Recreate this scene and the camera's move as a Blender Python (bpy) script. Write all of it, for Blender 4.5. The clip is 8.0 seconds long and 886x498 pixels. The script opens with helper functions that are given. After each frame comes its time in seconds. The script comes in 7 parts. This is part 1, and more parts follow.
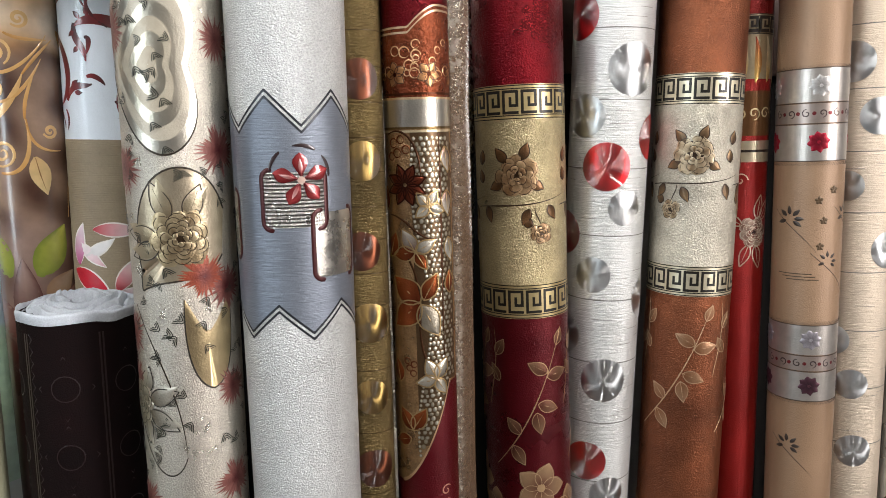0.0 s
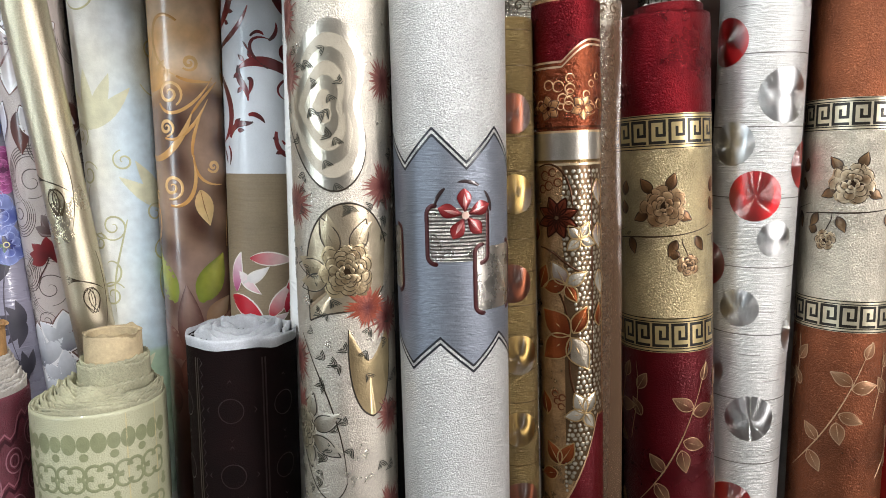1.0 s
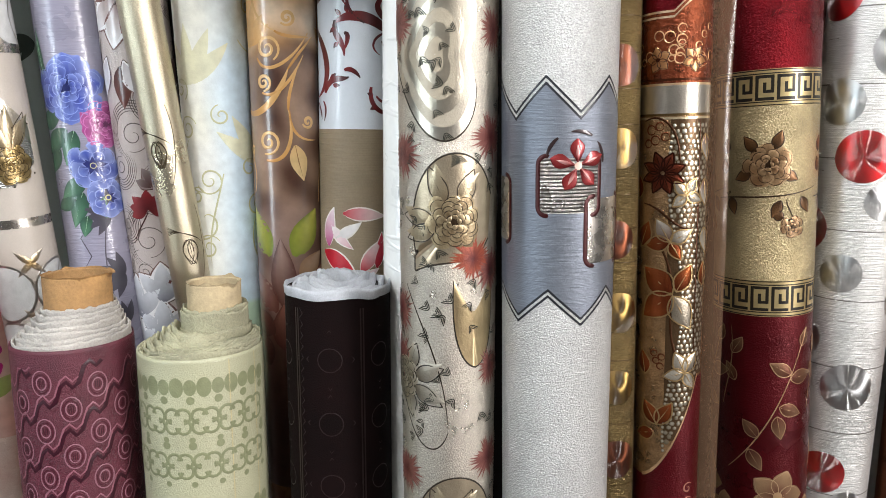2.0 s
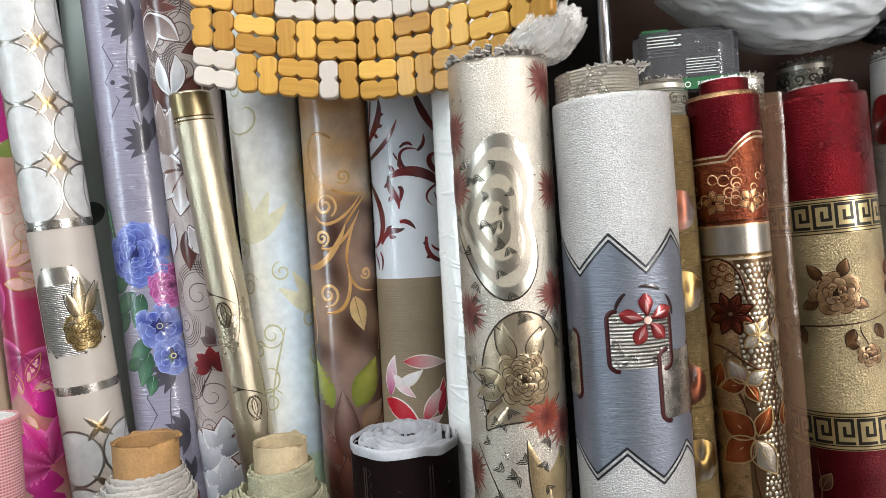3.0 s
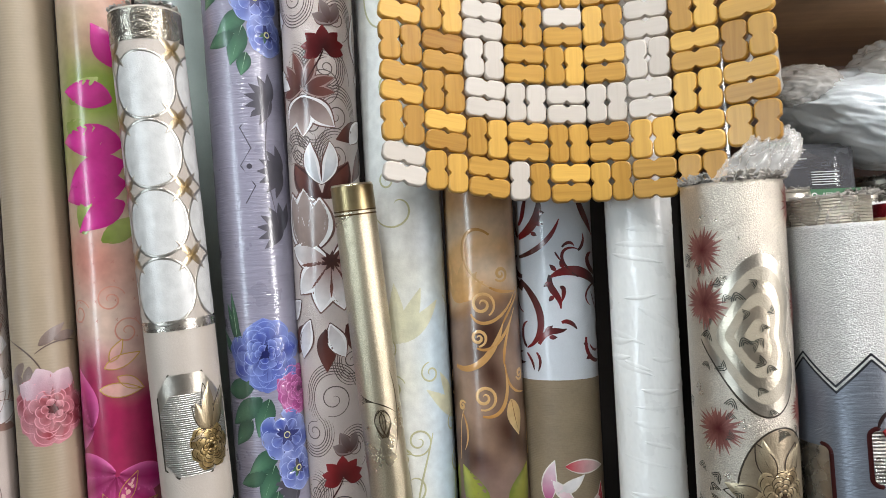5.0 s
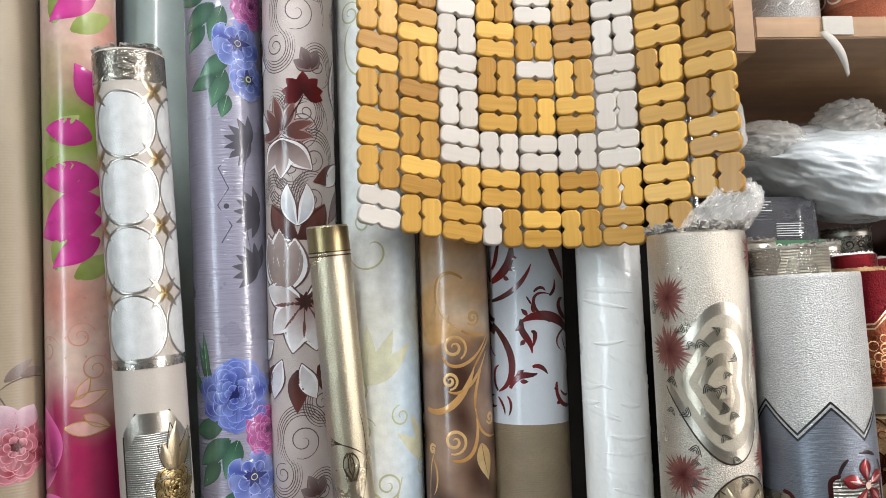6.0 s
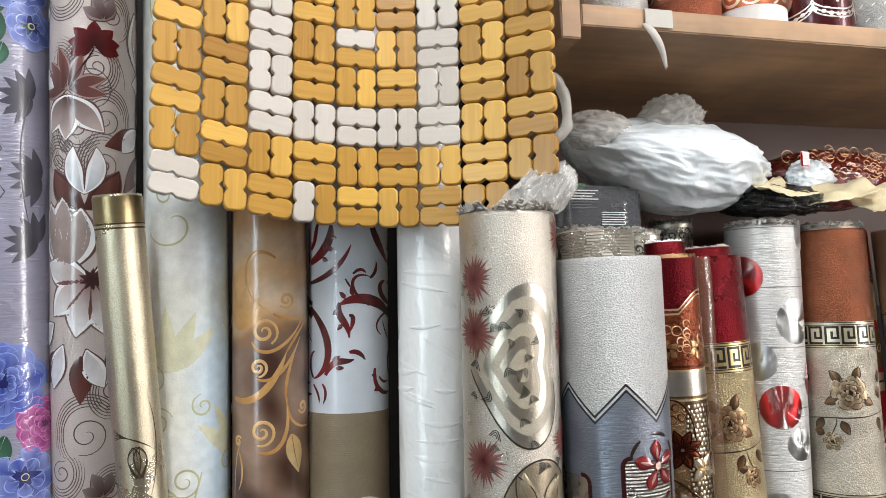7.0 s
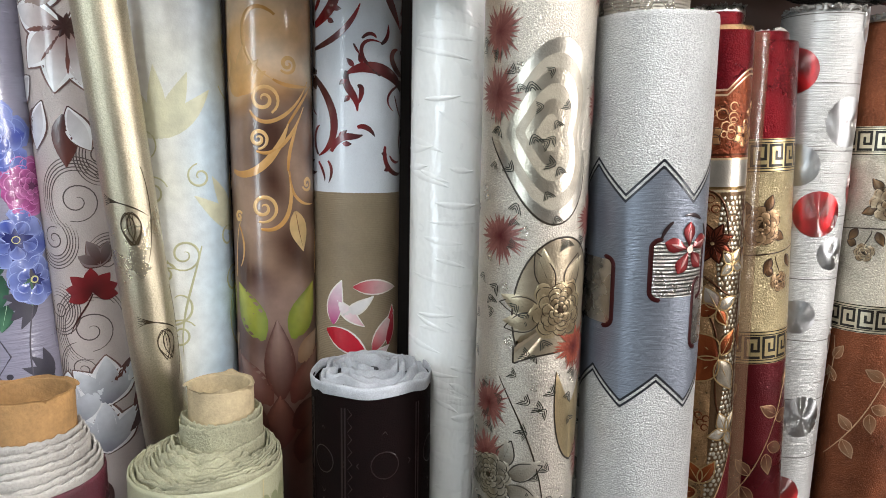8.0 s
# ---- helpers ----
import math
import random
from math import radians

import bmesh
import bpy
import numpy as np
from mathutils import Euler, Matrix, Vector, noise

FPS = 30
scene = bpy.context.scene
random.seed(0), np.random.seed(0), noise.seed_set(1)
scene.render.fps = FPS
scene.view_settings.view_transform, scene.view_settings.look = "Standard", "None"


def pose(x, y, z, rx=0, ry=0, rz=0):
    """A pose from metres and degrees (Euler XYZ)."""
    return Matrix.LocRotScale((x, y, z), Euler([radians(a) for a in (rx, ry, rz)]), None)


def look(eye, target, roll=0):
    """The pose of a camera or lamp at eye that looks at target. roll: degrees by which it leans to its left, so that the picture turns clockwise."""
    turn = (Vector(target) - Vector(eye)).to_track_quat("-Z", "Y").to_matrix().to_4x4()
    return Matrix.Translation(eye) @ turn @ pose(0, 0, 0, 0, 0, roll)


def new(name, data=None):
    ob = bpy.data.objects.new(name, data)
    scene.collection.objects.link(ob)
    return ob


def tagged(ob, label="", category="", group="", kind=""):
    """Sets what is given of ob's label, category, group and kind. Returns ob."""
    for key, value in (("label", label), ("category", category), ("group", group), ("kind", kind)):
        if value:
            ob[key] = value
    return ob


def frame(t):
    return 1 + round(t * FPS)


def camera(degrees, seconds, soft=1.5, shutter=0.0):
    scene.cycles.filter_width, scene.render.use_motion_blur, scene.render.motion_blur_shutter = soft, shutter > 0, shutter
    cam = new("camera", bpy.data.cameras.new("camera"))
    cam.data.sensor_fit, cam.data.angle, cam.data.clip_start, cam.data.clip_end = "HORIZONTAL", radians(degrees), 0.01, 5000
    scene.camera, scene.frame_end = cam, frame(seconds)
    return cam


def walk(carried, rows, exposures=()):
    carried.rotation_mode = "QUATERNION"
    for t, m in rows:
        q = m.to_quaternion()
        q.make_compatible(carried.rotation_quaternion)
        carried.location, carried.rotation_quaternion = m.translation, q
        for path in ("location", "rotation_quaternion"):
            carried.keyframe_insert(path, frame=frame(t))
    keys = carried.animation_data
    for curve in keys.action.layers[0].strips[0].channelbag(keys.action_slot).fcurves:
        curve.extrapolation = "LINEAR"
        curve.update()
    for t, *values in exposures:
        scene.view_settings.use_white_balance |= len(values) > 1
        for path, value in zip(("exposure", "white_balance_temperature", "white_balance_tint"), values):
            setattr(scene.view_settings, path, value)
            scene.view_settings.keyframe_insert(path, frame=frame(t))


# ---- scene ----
cam = camera(66.1, 8.0, soft=0.9)
METRES, EYE, TILT, LEAN, TURN = 0.80, 1.25, -8.0, 0.0, 0.0
PATH = [
    (0, (-0.051, 0.036, 1.259), (0.077, 2.008, 0.955), 0.3),
    (0.5, (-0.093, 0.039, 1.277), (-0.102, 2.019, 0.992), 1.0),
    (1, (-0.109, 0.034, 1.271), (-0.237, 2.014, 1.024), -0.3),
    (1.2, (-0.123, 0.028, 1.281), (-0.308, 2.007, 1.058), -0.5),
    (2.3, (-0.163, 0.029, 1.244), (-0.44, 1.981, 0.908), -0.3),
    (2.5, (-0.158, 0.032, 1.255), (-0.462, 1.997, 1.037), -1.5),
    (3, (-0.183, 0.027, 1.302), (-0.542, 1.995, 1.275), -3.4),
    (3.5, (-0.241, 0.032, 1.311), (-0.547, 2.008, 1.283), -2.5),
    (4, (-0.331, 0.036, 1.332), (-0.452, 2.032, 1.329), -3.3),
    (4.5, (-0.425, 0.036, 1.349), (-0.383, 2.035, 1.379), -3.8),
    (4.7, (-0.473, 0.03, 1.37), (-0.422, 2.028, 1.426), -3.4),
    (5.8, (-0.531, 0.011, 1.373), (-0.459, 1.999, 1.584), -1.5),
    (6, (-0.499, 0.01, 1.371), (-0.387, 1.994, 1.597), -1.8),
    (6.5, (-0.454, 0.023, 1.347), (-0.071, 1.966, 1.63), -1.0),
    (7, (-0.424, 0.039, 1.358), (0.018, 1.979, 1.558), -1.4),
    (7.5, (-0.441, 0.054, 1.323), (-0.081, 2.017, 1.194), 0.2),
    (8, (-0.415, 0.1, 1.303), (-0.012, 2.038, 1.018), 0.8),
]
walk(cam, [(t, look(eye, target, roll)) for t, eye, target, roll in PATH],
     exposures=[(0.0, 0.08), (1.0, 0.08), (2.5, 0.22), (3.0, -0.02), (4.5, -0.1), (6.0, -0.14), (7.0, -0.16), (7.5, -0.14), (8.0, -0.04)])

# ---- light ----
world = bpy.data.worlds.new("shop_world")
scene.world = world
world.use_nodes = True
wbg = world.node_tree.nodes["Background"]
wsky = world.node_tree.nodes.new("ShaderNodeTexSky")
wsky.sky_type, wsky.sun_disc, wsky.sun_elevation = "NISHITA", False, radians(40)
world.node_tree.links.new(wsky.outputs["Color"], wbg.inputs["Color"])
wbg.inputs["Strength"].default_value = 0.1


def area_lamp(name, m, sx, sy, watts, rgb):
    d = bpy.data.lights.new(name, "AREA")
    d.shape, d.size, d.size_y, d.energy, d.color = "RECTANGLE", sx, sy, watts, rgb
    ob = new(name, d)
    ob.matrix_world = m
    return ob


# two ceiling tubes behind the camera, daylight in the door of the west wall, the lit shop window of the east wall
TUBES = [(0.42, -0.35, 2.58, 1.3), (-0.72, -0.35, 2.58, 1.3)]
area_lamp("tube_light_warm", pose(TUBES[0][0], TUBES[0][1], 2.545), 0.12, 1.3, 26, (0.97, 0.99, 1.0))
area_lamp("tube_light_cool", pose(TUBES[1][0], TUBES[1][1], 2.545), 0.12, 1.3, 24, (0.93, 0.97, 1.0))
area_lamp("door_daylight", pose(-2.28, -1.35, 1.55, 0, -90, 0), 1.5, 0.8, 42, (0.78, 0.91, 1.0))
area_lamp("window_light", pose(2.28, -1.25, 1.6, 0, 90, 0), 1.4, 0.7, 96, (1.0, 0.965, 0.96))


# ---- materials ----
def lin(h):
    h = h.lstrip("#")
    v = [int(h[i:i + 2], 16) / 255 for i in (0, 2, 4)]
    return tuple(c / 12.92 if c <= 0.04045 else ((c + 0.055) / 1.055) ** 2.4 for c in v)


def nodes_of(name):
    m = bpy.data.materials.new(name)
    m.use_nodes = True
    nt = m.node_tree
    return m, nt, nt.nodes["Principled BSDF"]


def node(nt, kind, **values):
    n = nt.nodes.new(kind)
    for k, v in values.items():
        n.inputs[k].default_value = v
    return n


def surface(name, base, rough=0.4, metal=0.0, coat=0.0, vary=0.12, scale=14.0, grain=700.0, bump=0.15,
            stretch=(1, 1, 1), weave=0.0, weave_axis="Z", coat_rough=0.08, spec=0.5, transmit=0.0, blotch="", aniso=0.0, deep=0.0016, coat_relief=False, cloud=None):
    """A procedural surface: base colour with broad and fine variation, grain relief, and woven lines where asked."""
    m, nt, b = nodes_of(name)
    ln = nt.links.new
    tc = node(nt, "ShaderNodeTexCoord")
    mp = node(nt, "ShaderNodeMapping")
    mp.inputs["Scale"].default_value = stretch
    ln(tc.outputs["Object"], mp.inputs["Vector"])
    big = node(nt, "ShaderNodeTexNoise", Scale=scale, Detail=4.0, Roughness=0.6)
    fine = node(nt, "ShaderNodeTexNoise", Scale=grain, Detail=3.0, Roughness=0.65)
    ln(tc.outputs["Object"], big.inputs["Vector"])
    ln(mp.outputs["Vector"], fine.inputs["Vector"])
    c = lin(base)
    broad = vary if cloud is None else cloud
    dark = tuple(x * (1 - broad) for x in c) + (1,)
    lite = tuple(min(1, x * (1 + broad)) for x in c) + (1,)
    r = node(nt, "ShaderNodeMix")
    r.data_type = "RGBA"
    r.inputs["A"].default_value, r.inputs["B"].default_value = dark, lin(blotch) + (1,) if blotch else lite
    ramp = node(nt, "ShaderNodeMapRange", **{"From Min": 0.35, "From Max": 0.65})
    ln(big.outputs["Fac"], ramp.inputs["Value"])
    ln(ramp.outputs["Result"], r.inputs["Factor"])
    r2 = node(nt, "ShaderNodeMix")
    r2.data_type, r2.blend_type = "RGBA", "MULTIPLY"
    r2.inputs["Factor"].default_value = 1.0
    g = node(nt, "ShaderNodeMapRange", **{"From Min": 0.3, "From Max": 0.7, "To Min": 1 - vary, "To Max": 1.0})
    ln(fine.outputs["Fac"], g.inputs["Value"])
    ln(r.outputs["Result"], r2.inputs["A"])
    ln(g.outputs["Result"], r2.inputs["B"])
    ln(r2.outputs["Result"], b.inputs["Base Color"])
    height = fine.outputs["Fac"]
    if weave:
        w = node(nt, "ShaderNodeTexWave", Scale=weave, Distortion=0.0, Detail=0.0)
        w.bands_direction = weave_axis
        ln(tc.outputs["Object"], w.inputs["Vector"])
        add = node(nt, "ShaderNodeMath")
        add.operation = "ADD"
        ln(w.outputs["Fac"], add.inputs[0])
        ln(height, add.inputs[1])
        height = add.outputs[0]
    bm_ = node(nt, "ShaderNodeBump", Strength=min(1.0, bump * 1.6), Distance=deep)
    ln(height, bm_.inputs["Height"])
    ln(bm_.outputs["Normal"], b.inputs["Normal"])
    if coat_relief:
        ln(bm_.outputs["Normal"], b.inputs["Coat Normal"])
    rr = node(nt, "ShaderNodeMapRange", **{"From Min": 0.3, "From Max": 0.7, "To Min": max(0.02, rough - 0.07), "To Max": min(1, rough + 0.09)})
    ln(big.outputs["Fac"], rr.inputs["Value"])
    ln(rr.outputs["Result"], b.inputs["Roughness"])
    b.inputs["Metallic"].default_value = metal
    b.inputs["Coat Weight"].default_value, b.inputs["Coat Roughness"].default_value = coat, coat_rough
    b.inputs["Specular IOR Level"].default_value = spec
    b.inputs["Transmission Weight"].default_value = transmit
    b.inputs["Anisotropic"].default_value = aniso
    return m


def ink_material(name, grain=600.0, bump=0.12, rough=0.36, coat=0.0):
    """Printed ink and foil: colour from the print's own colour layer, its fourth channel the share of metal foil."""
    m, nt, b = nodes_of(name)
    ln = nt.links.new
    at = node(nt, "ShaderNodeVertexColor")
    at.layer_name = "ink"
    tc = node(nt, "ShaderNodeTexCoord")
    fine = node(nt, "ShaderNodeTexNoise", Scale=grain, Detail=3.0)
    blot = node(nt, "ShaderNodeTexNoise", Scale=90.0, Detail=4.0)
    ln(tc.outputs["Object"], fine.inputs["Vector"])
    ln(tc.outputs["Object"], blot.inputs["Vector"])
    mul = node(nt, "ShaderNodeMix")
    mul.data_type, mul.blend_type = "RGBA", "MULTIPLY"
    mul.inputs["Factor"].default_value = 1.0
    mr = node(nt, "ShaderNodeMapRange", **{"From Min": 0.3, "From Max": 0.7, "To Min": 0.86, "To Max": 1.05})
    ln(blot.outputs["Fac"], mr.inputs["Value"])
    ln(at.outputs["Color"], mul.inputs["A"])
    ln(mr.outputs["Result"], mul.inputs["B"])
    ln(mul.outputs["Result"], b.inputs["Base Color"])
    ln(at.outputs["Alpha"], b.inputs["Metallic"])
    ro = node(nt, "ShaderNodeMapRange", **{"From Min": 0.0, "From Max": 1.0, "To Min": rough, "To Max": 0.33})
    ln(at.outputs["Alpha"], ro.inputs["Value"])
    ln(ro.outputs["Result"], b.inputs["Roughness"])
    bp = node(nt, "ShaderNodeBump", Strength=bump, Distance=0.0008)
    ln(fine.outputs["Fac"], bp.inputs["Height"])
    ln(bp.outputs["Normal"], b.inputs["Normal"])
    ln(bp.outputs["Normal"], b.inputs["Coat Normal"])
    b.inputs["Coat Weight"].default_value, b.inputs["Coat Roughness"].default_value = coat, 0.1
    return m


def disc_material(name, base, metal=1.0, lacquer=0.25):
    """Radially brushed foil."""
    m, nt, b = nodes_of(name)
    ln = nt.links.new
    tg = node(nt, "ShaderNodeTangent")
    tg.direction_type, tg.axis = "RADIAL", "Z"
    ln(tg.outputs["Tangent"], b.inputs["Tangent"])
    tc = node(nt, "ShaderNodeTexCoord")
    n = node(nt, "ShaderNodeTexNoise", Scale=260.0, Detail=2.0)
    ln(tc.outputs["Object"], n.inputs["Vector"])
    bp = node(nt, "ShaderNodeBump", Strength=0.05, Distance=0.0005)
    ln(n.outputs["Fac"], bp.inputs["Height"])
    ln(bp.outputs["Normal"], b.inputs["Normal"])
    mx = node(nt, "ShaderNodeMix")
    mx.data_type = "RGBA"
    c = lin(base)
    mx.inputs["A"].default_value, mx.inputs["B"].default_value = tuple(x * 0.8 for x in c) + (1,), c + (1,)
    ln(n.outputs["Fac"], mx.inputs["Factor"])
    ln(mx.outputs["Result"], b.inputs["Base Color"])
    b.inputs["Metallic"].default_value, b.inputs["Roughness"].default_value = metal, 0.36
    b.inputs["Specular IOR Level"].default_value = 1.0
    b.inputs["Anisotropic"].default_value = 0.9
    gl = node(nt, "ShaderNodeBsdfAnisotropic", Roughness=0.3, Anisotropy=0.92)
    gl.inputs["Color"].default_value = (0.95, 0.93, 0.9, 1)
    ln(tg.outputs["Tangent"], gl.inputs["Tangent"])
    ms = node(nt, "ShaderNodeMixShader", Fac=lacquer)
    ln(b.outputs["BSDF"], ms.inputs[1])
    ln(gl.outputs["BSDF"], ms.inputs[2])
    ln(ms.outputs["Shader"], nt.nodes["Material Output"].inputs["Surface"])
    return m


def film_material(name, tint="ffffff", rough=0.12, alpha=0.2):
    m, nt, b = nodes_of(name)
    tc = node(nt, "ShaderNodeTexCoord")
    n = node(nt, "ShaderNodeTexNoise", Scale=40.0, Detail=5.0)
    nt.links.new(tc.outputs["Object"], n.inputs["Vector"])
    bp = node(nt, "ShaderNodeBump", Strength=0.35, Distance=0.004)
    nt.links.new(n.outputs["Fac"], bp.inputs["Height"])
    nt.links.new(bp.outputs["Normal"], b.inputs["Normal"])
    b.inputs["Base Color"].default_value = lin(tint) + (1,)
    b.inputs["Roughness"].default_value, b.inputs["Alpha"].default_value = rough, alpha
    return m


INK = ink_material("printed_ink", bump=0.3)
INK_GLOSS = ink_material("glossy_printed_ink", coat=0.7)
PAPER = surface("white_backing", "e4e2de", 0.8, vary=0.1, bump=0.2)
FUZZ = surface("grey_felt_backing", "b8b1a8", 0.95, vary=0.3, grain=900, bump=0.6)
CARD = surface("brown_cardboard", "a37c4e", 0.8, vary=0.22, scale=30, grain=300, bump=0.3)
CARD_PALE = surface("pale_cardboard", "b3a07e", 0.8, vary=0.2, scale=30, grain=300, bump=0.3)
SILVER_DISC = disc_material("silver_disc_foil", "c9c9c9")
RED_DISC = disc_material("red_disc_foil", "c2141a", 0.9)
GOLD_DISC = disc_material("gold_disc_foil", "a88a52", 1.0, 0.06)
COPPER_DISC = disc_material("copper_disc_foil", "6e3a22", 0.9, 0.08)
FILM = film_material("clear_film")
WHITE_WALL = surface("painted_wall", "b5b2ac", 0.7, vary=0.08, scale=5, grain=160, bump=0.2)
DARK_WALL = surface("dim_wall", "4d4844", 0.8, vary=0.15, scale=5, grain=160, bump=0.2)
FLOOR_M = surface("floor_tiles", "4a4440", 0.35, vary=0.12, scale=6, grain=120, bump=0.05)
WOOD = surface("pine_wood", "b08c6a", 0.5, vary=0.22, scale=9, grain=60, bump=0.12, stretch=(0.08, 1, 1))
# near-black brown: the shade in the gaps between rolls is in this colour
SHADE_WALL = surface("shade_dark_board", "1c1512", 0.85, vary=0.2, scale=8, grain=80, bump=0.1)
# pinkish board, its colour darkened to carry the shade under the shelf
WOOD_BACK_SHADE = surface("shade_dark_pinkish_board", "5e473d", 0.6, vary=0.12, scale=6, grain=60, bump=0.1, stretch=(0.1, 1, 1))


# ---- mesh helpers ----
def mesh_object(name, verts, faces, material, parent=None, label="", ink=None, smooth=True):
    me = bpy.data.meshes.new(name)
    me.from_pydata(verts, [], faces)
    me.materials.append(material)
    if ink is not None:
        a = me.color_attributes.new("ink", "FLOAT_COLOR", "POINT")
        a.data.foreach_set("color", np.array(ink, dtype=np.float32).ravel())
    if smooth:
        me.polygons.foreach_set("use_smooth", [True] * len(me.polygons))
    me.update()
    ob = new(name, me)
    if parent is not None:
        ob.parent = parent
    if label:
        tagged(ob, label)
    return ob


def part(name, bm, material, parent, label="", smooth=False):
    me = bpy.data.meshes.new(name)
    bm.to_mesh(me)
    bm.free()
    me.materials.append(material)
    if smooth:
        me.polygons.foreach_set("use_smooth", [True] * len(me.polygons))
    ob = new(name, me)
    ob.parent = parent
    if label:
        tagged(ob, label)
    return ob


def box_bm(x0, x1, y0, y1, z0, z1, bevel=0.0):
    bm = bmesh.new()
    bmesh.ops.create_cube(bm, size=1.0)
    for v in bm.verts:
        v.co = Vector(((x0 + x1) / 2 + v.co.x * (x1 - x0), (y0 + y1) / 2 + v.co.y * (y1 - y0), (z0 + z1) / 2 + v.co.z * (z1 - z0)))
    if bevel:
        bmesh.ops.bevel(bm, geom=bm.edges[:], offset=bevel, segments=2, affect="EDGES")
    return bm


def structure(name, x0, x1, y0, y1, z0, z1, material, label):
    ob = part(name, box_bm(x0, x1, y0, y1, z0, z1), material, None)
    return tagged(ob, label, name.split("_")[0], kind="structure")


# ---- setting ----
WALL_Y = 1.03
structure("floor", -2.3, 2.3, -2.6, 1.2, -0.1, 0.0, FLOOR_M, "dark grey tiled shop floor under the rolls")
structure("wall_north", -2.3, 2.3, WALL_Y, WALL_Y + 0.12, 0, 2.7, SHADE_WALL, "board wall behind the rolls, coloured dark for the shade there")
structure("ceiling", -2.42, 2.42, -2.72, 1.15, 2.7, 2.8, WHITE_WALL, "plain white shop ceiling")
structure("wall_south", -2.3, 2.3, -2.6, -2.48, 0, 2.7, DARK_WALL, "plain wall across the shop")
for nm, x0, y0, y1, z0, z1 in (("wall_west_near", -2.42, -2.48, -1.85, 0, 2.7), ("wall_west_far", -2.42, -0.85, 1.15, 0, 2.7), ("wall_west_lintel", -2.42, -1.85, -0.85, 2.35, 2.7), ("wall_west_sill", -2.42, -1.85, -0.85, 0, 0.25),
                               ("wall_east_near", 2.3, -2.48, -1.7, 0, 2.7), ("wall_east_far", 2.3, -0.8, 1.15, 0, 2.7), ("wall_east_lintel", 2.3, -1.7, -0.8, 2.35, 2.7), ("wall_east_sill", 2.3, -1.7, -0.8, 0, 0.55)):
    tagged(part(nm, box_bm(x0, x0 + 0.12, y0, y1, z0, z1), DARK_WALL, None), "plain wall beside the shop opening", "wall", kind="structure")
LAMP_M, lnt, lb = nodes_of("lamp_diffuser")
lb.inputs["Emission Color"].default_value, lb.inputs["Emission Strength"].default_value = (1, 0.93, 0.82, 1), 2.0
for x, y, z, ln_ in TUBES:
    lamp = tagged(new("ceiling_light"), "white tube lamp on the shop ceiling", "ceiling light")
    lamp.location = (x, y, z)
    part("housing", box_bm(-0.08, 0.08, -ln_ / 2 - 0.03, ln_ / 2 + 0.03, 0.01, 0.12, 0.008), WHITE_WALL, lamp)
    part("diffuser", box_bm(-0.06, 0.06, -ln_ / 2, ln_ / 2, -0.02, 0.01, 0.008), LAMP_M, lamp)


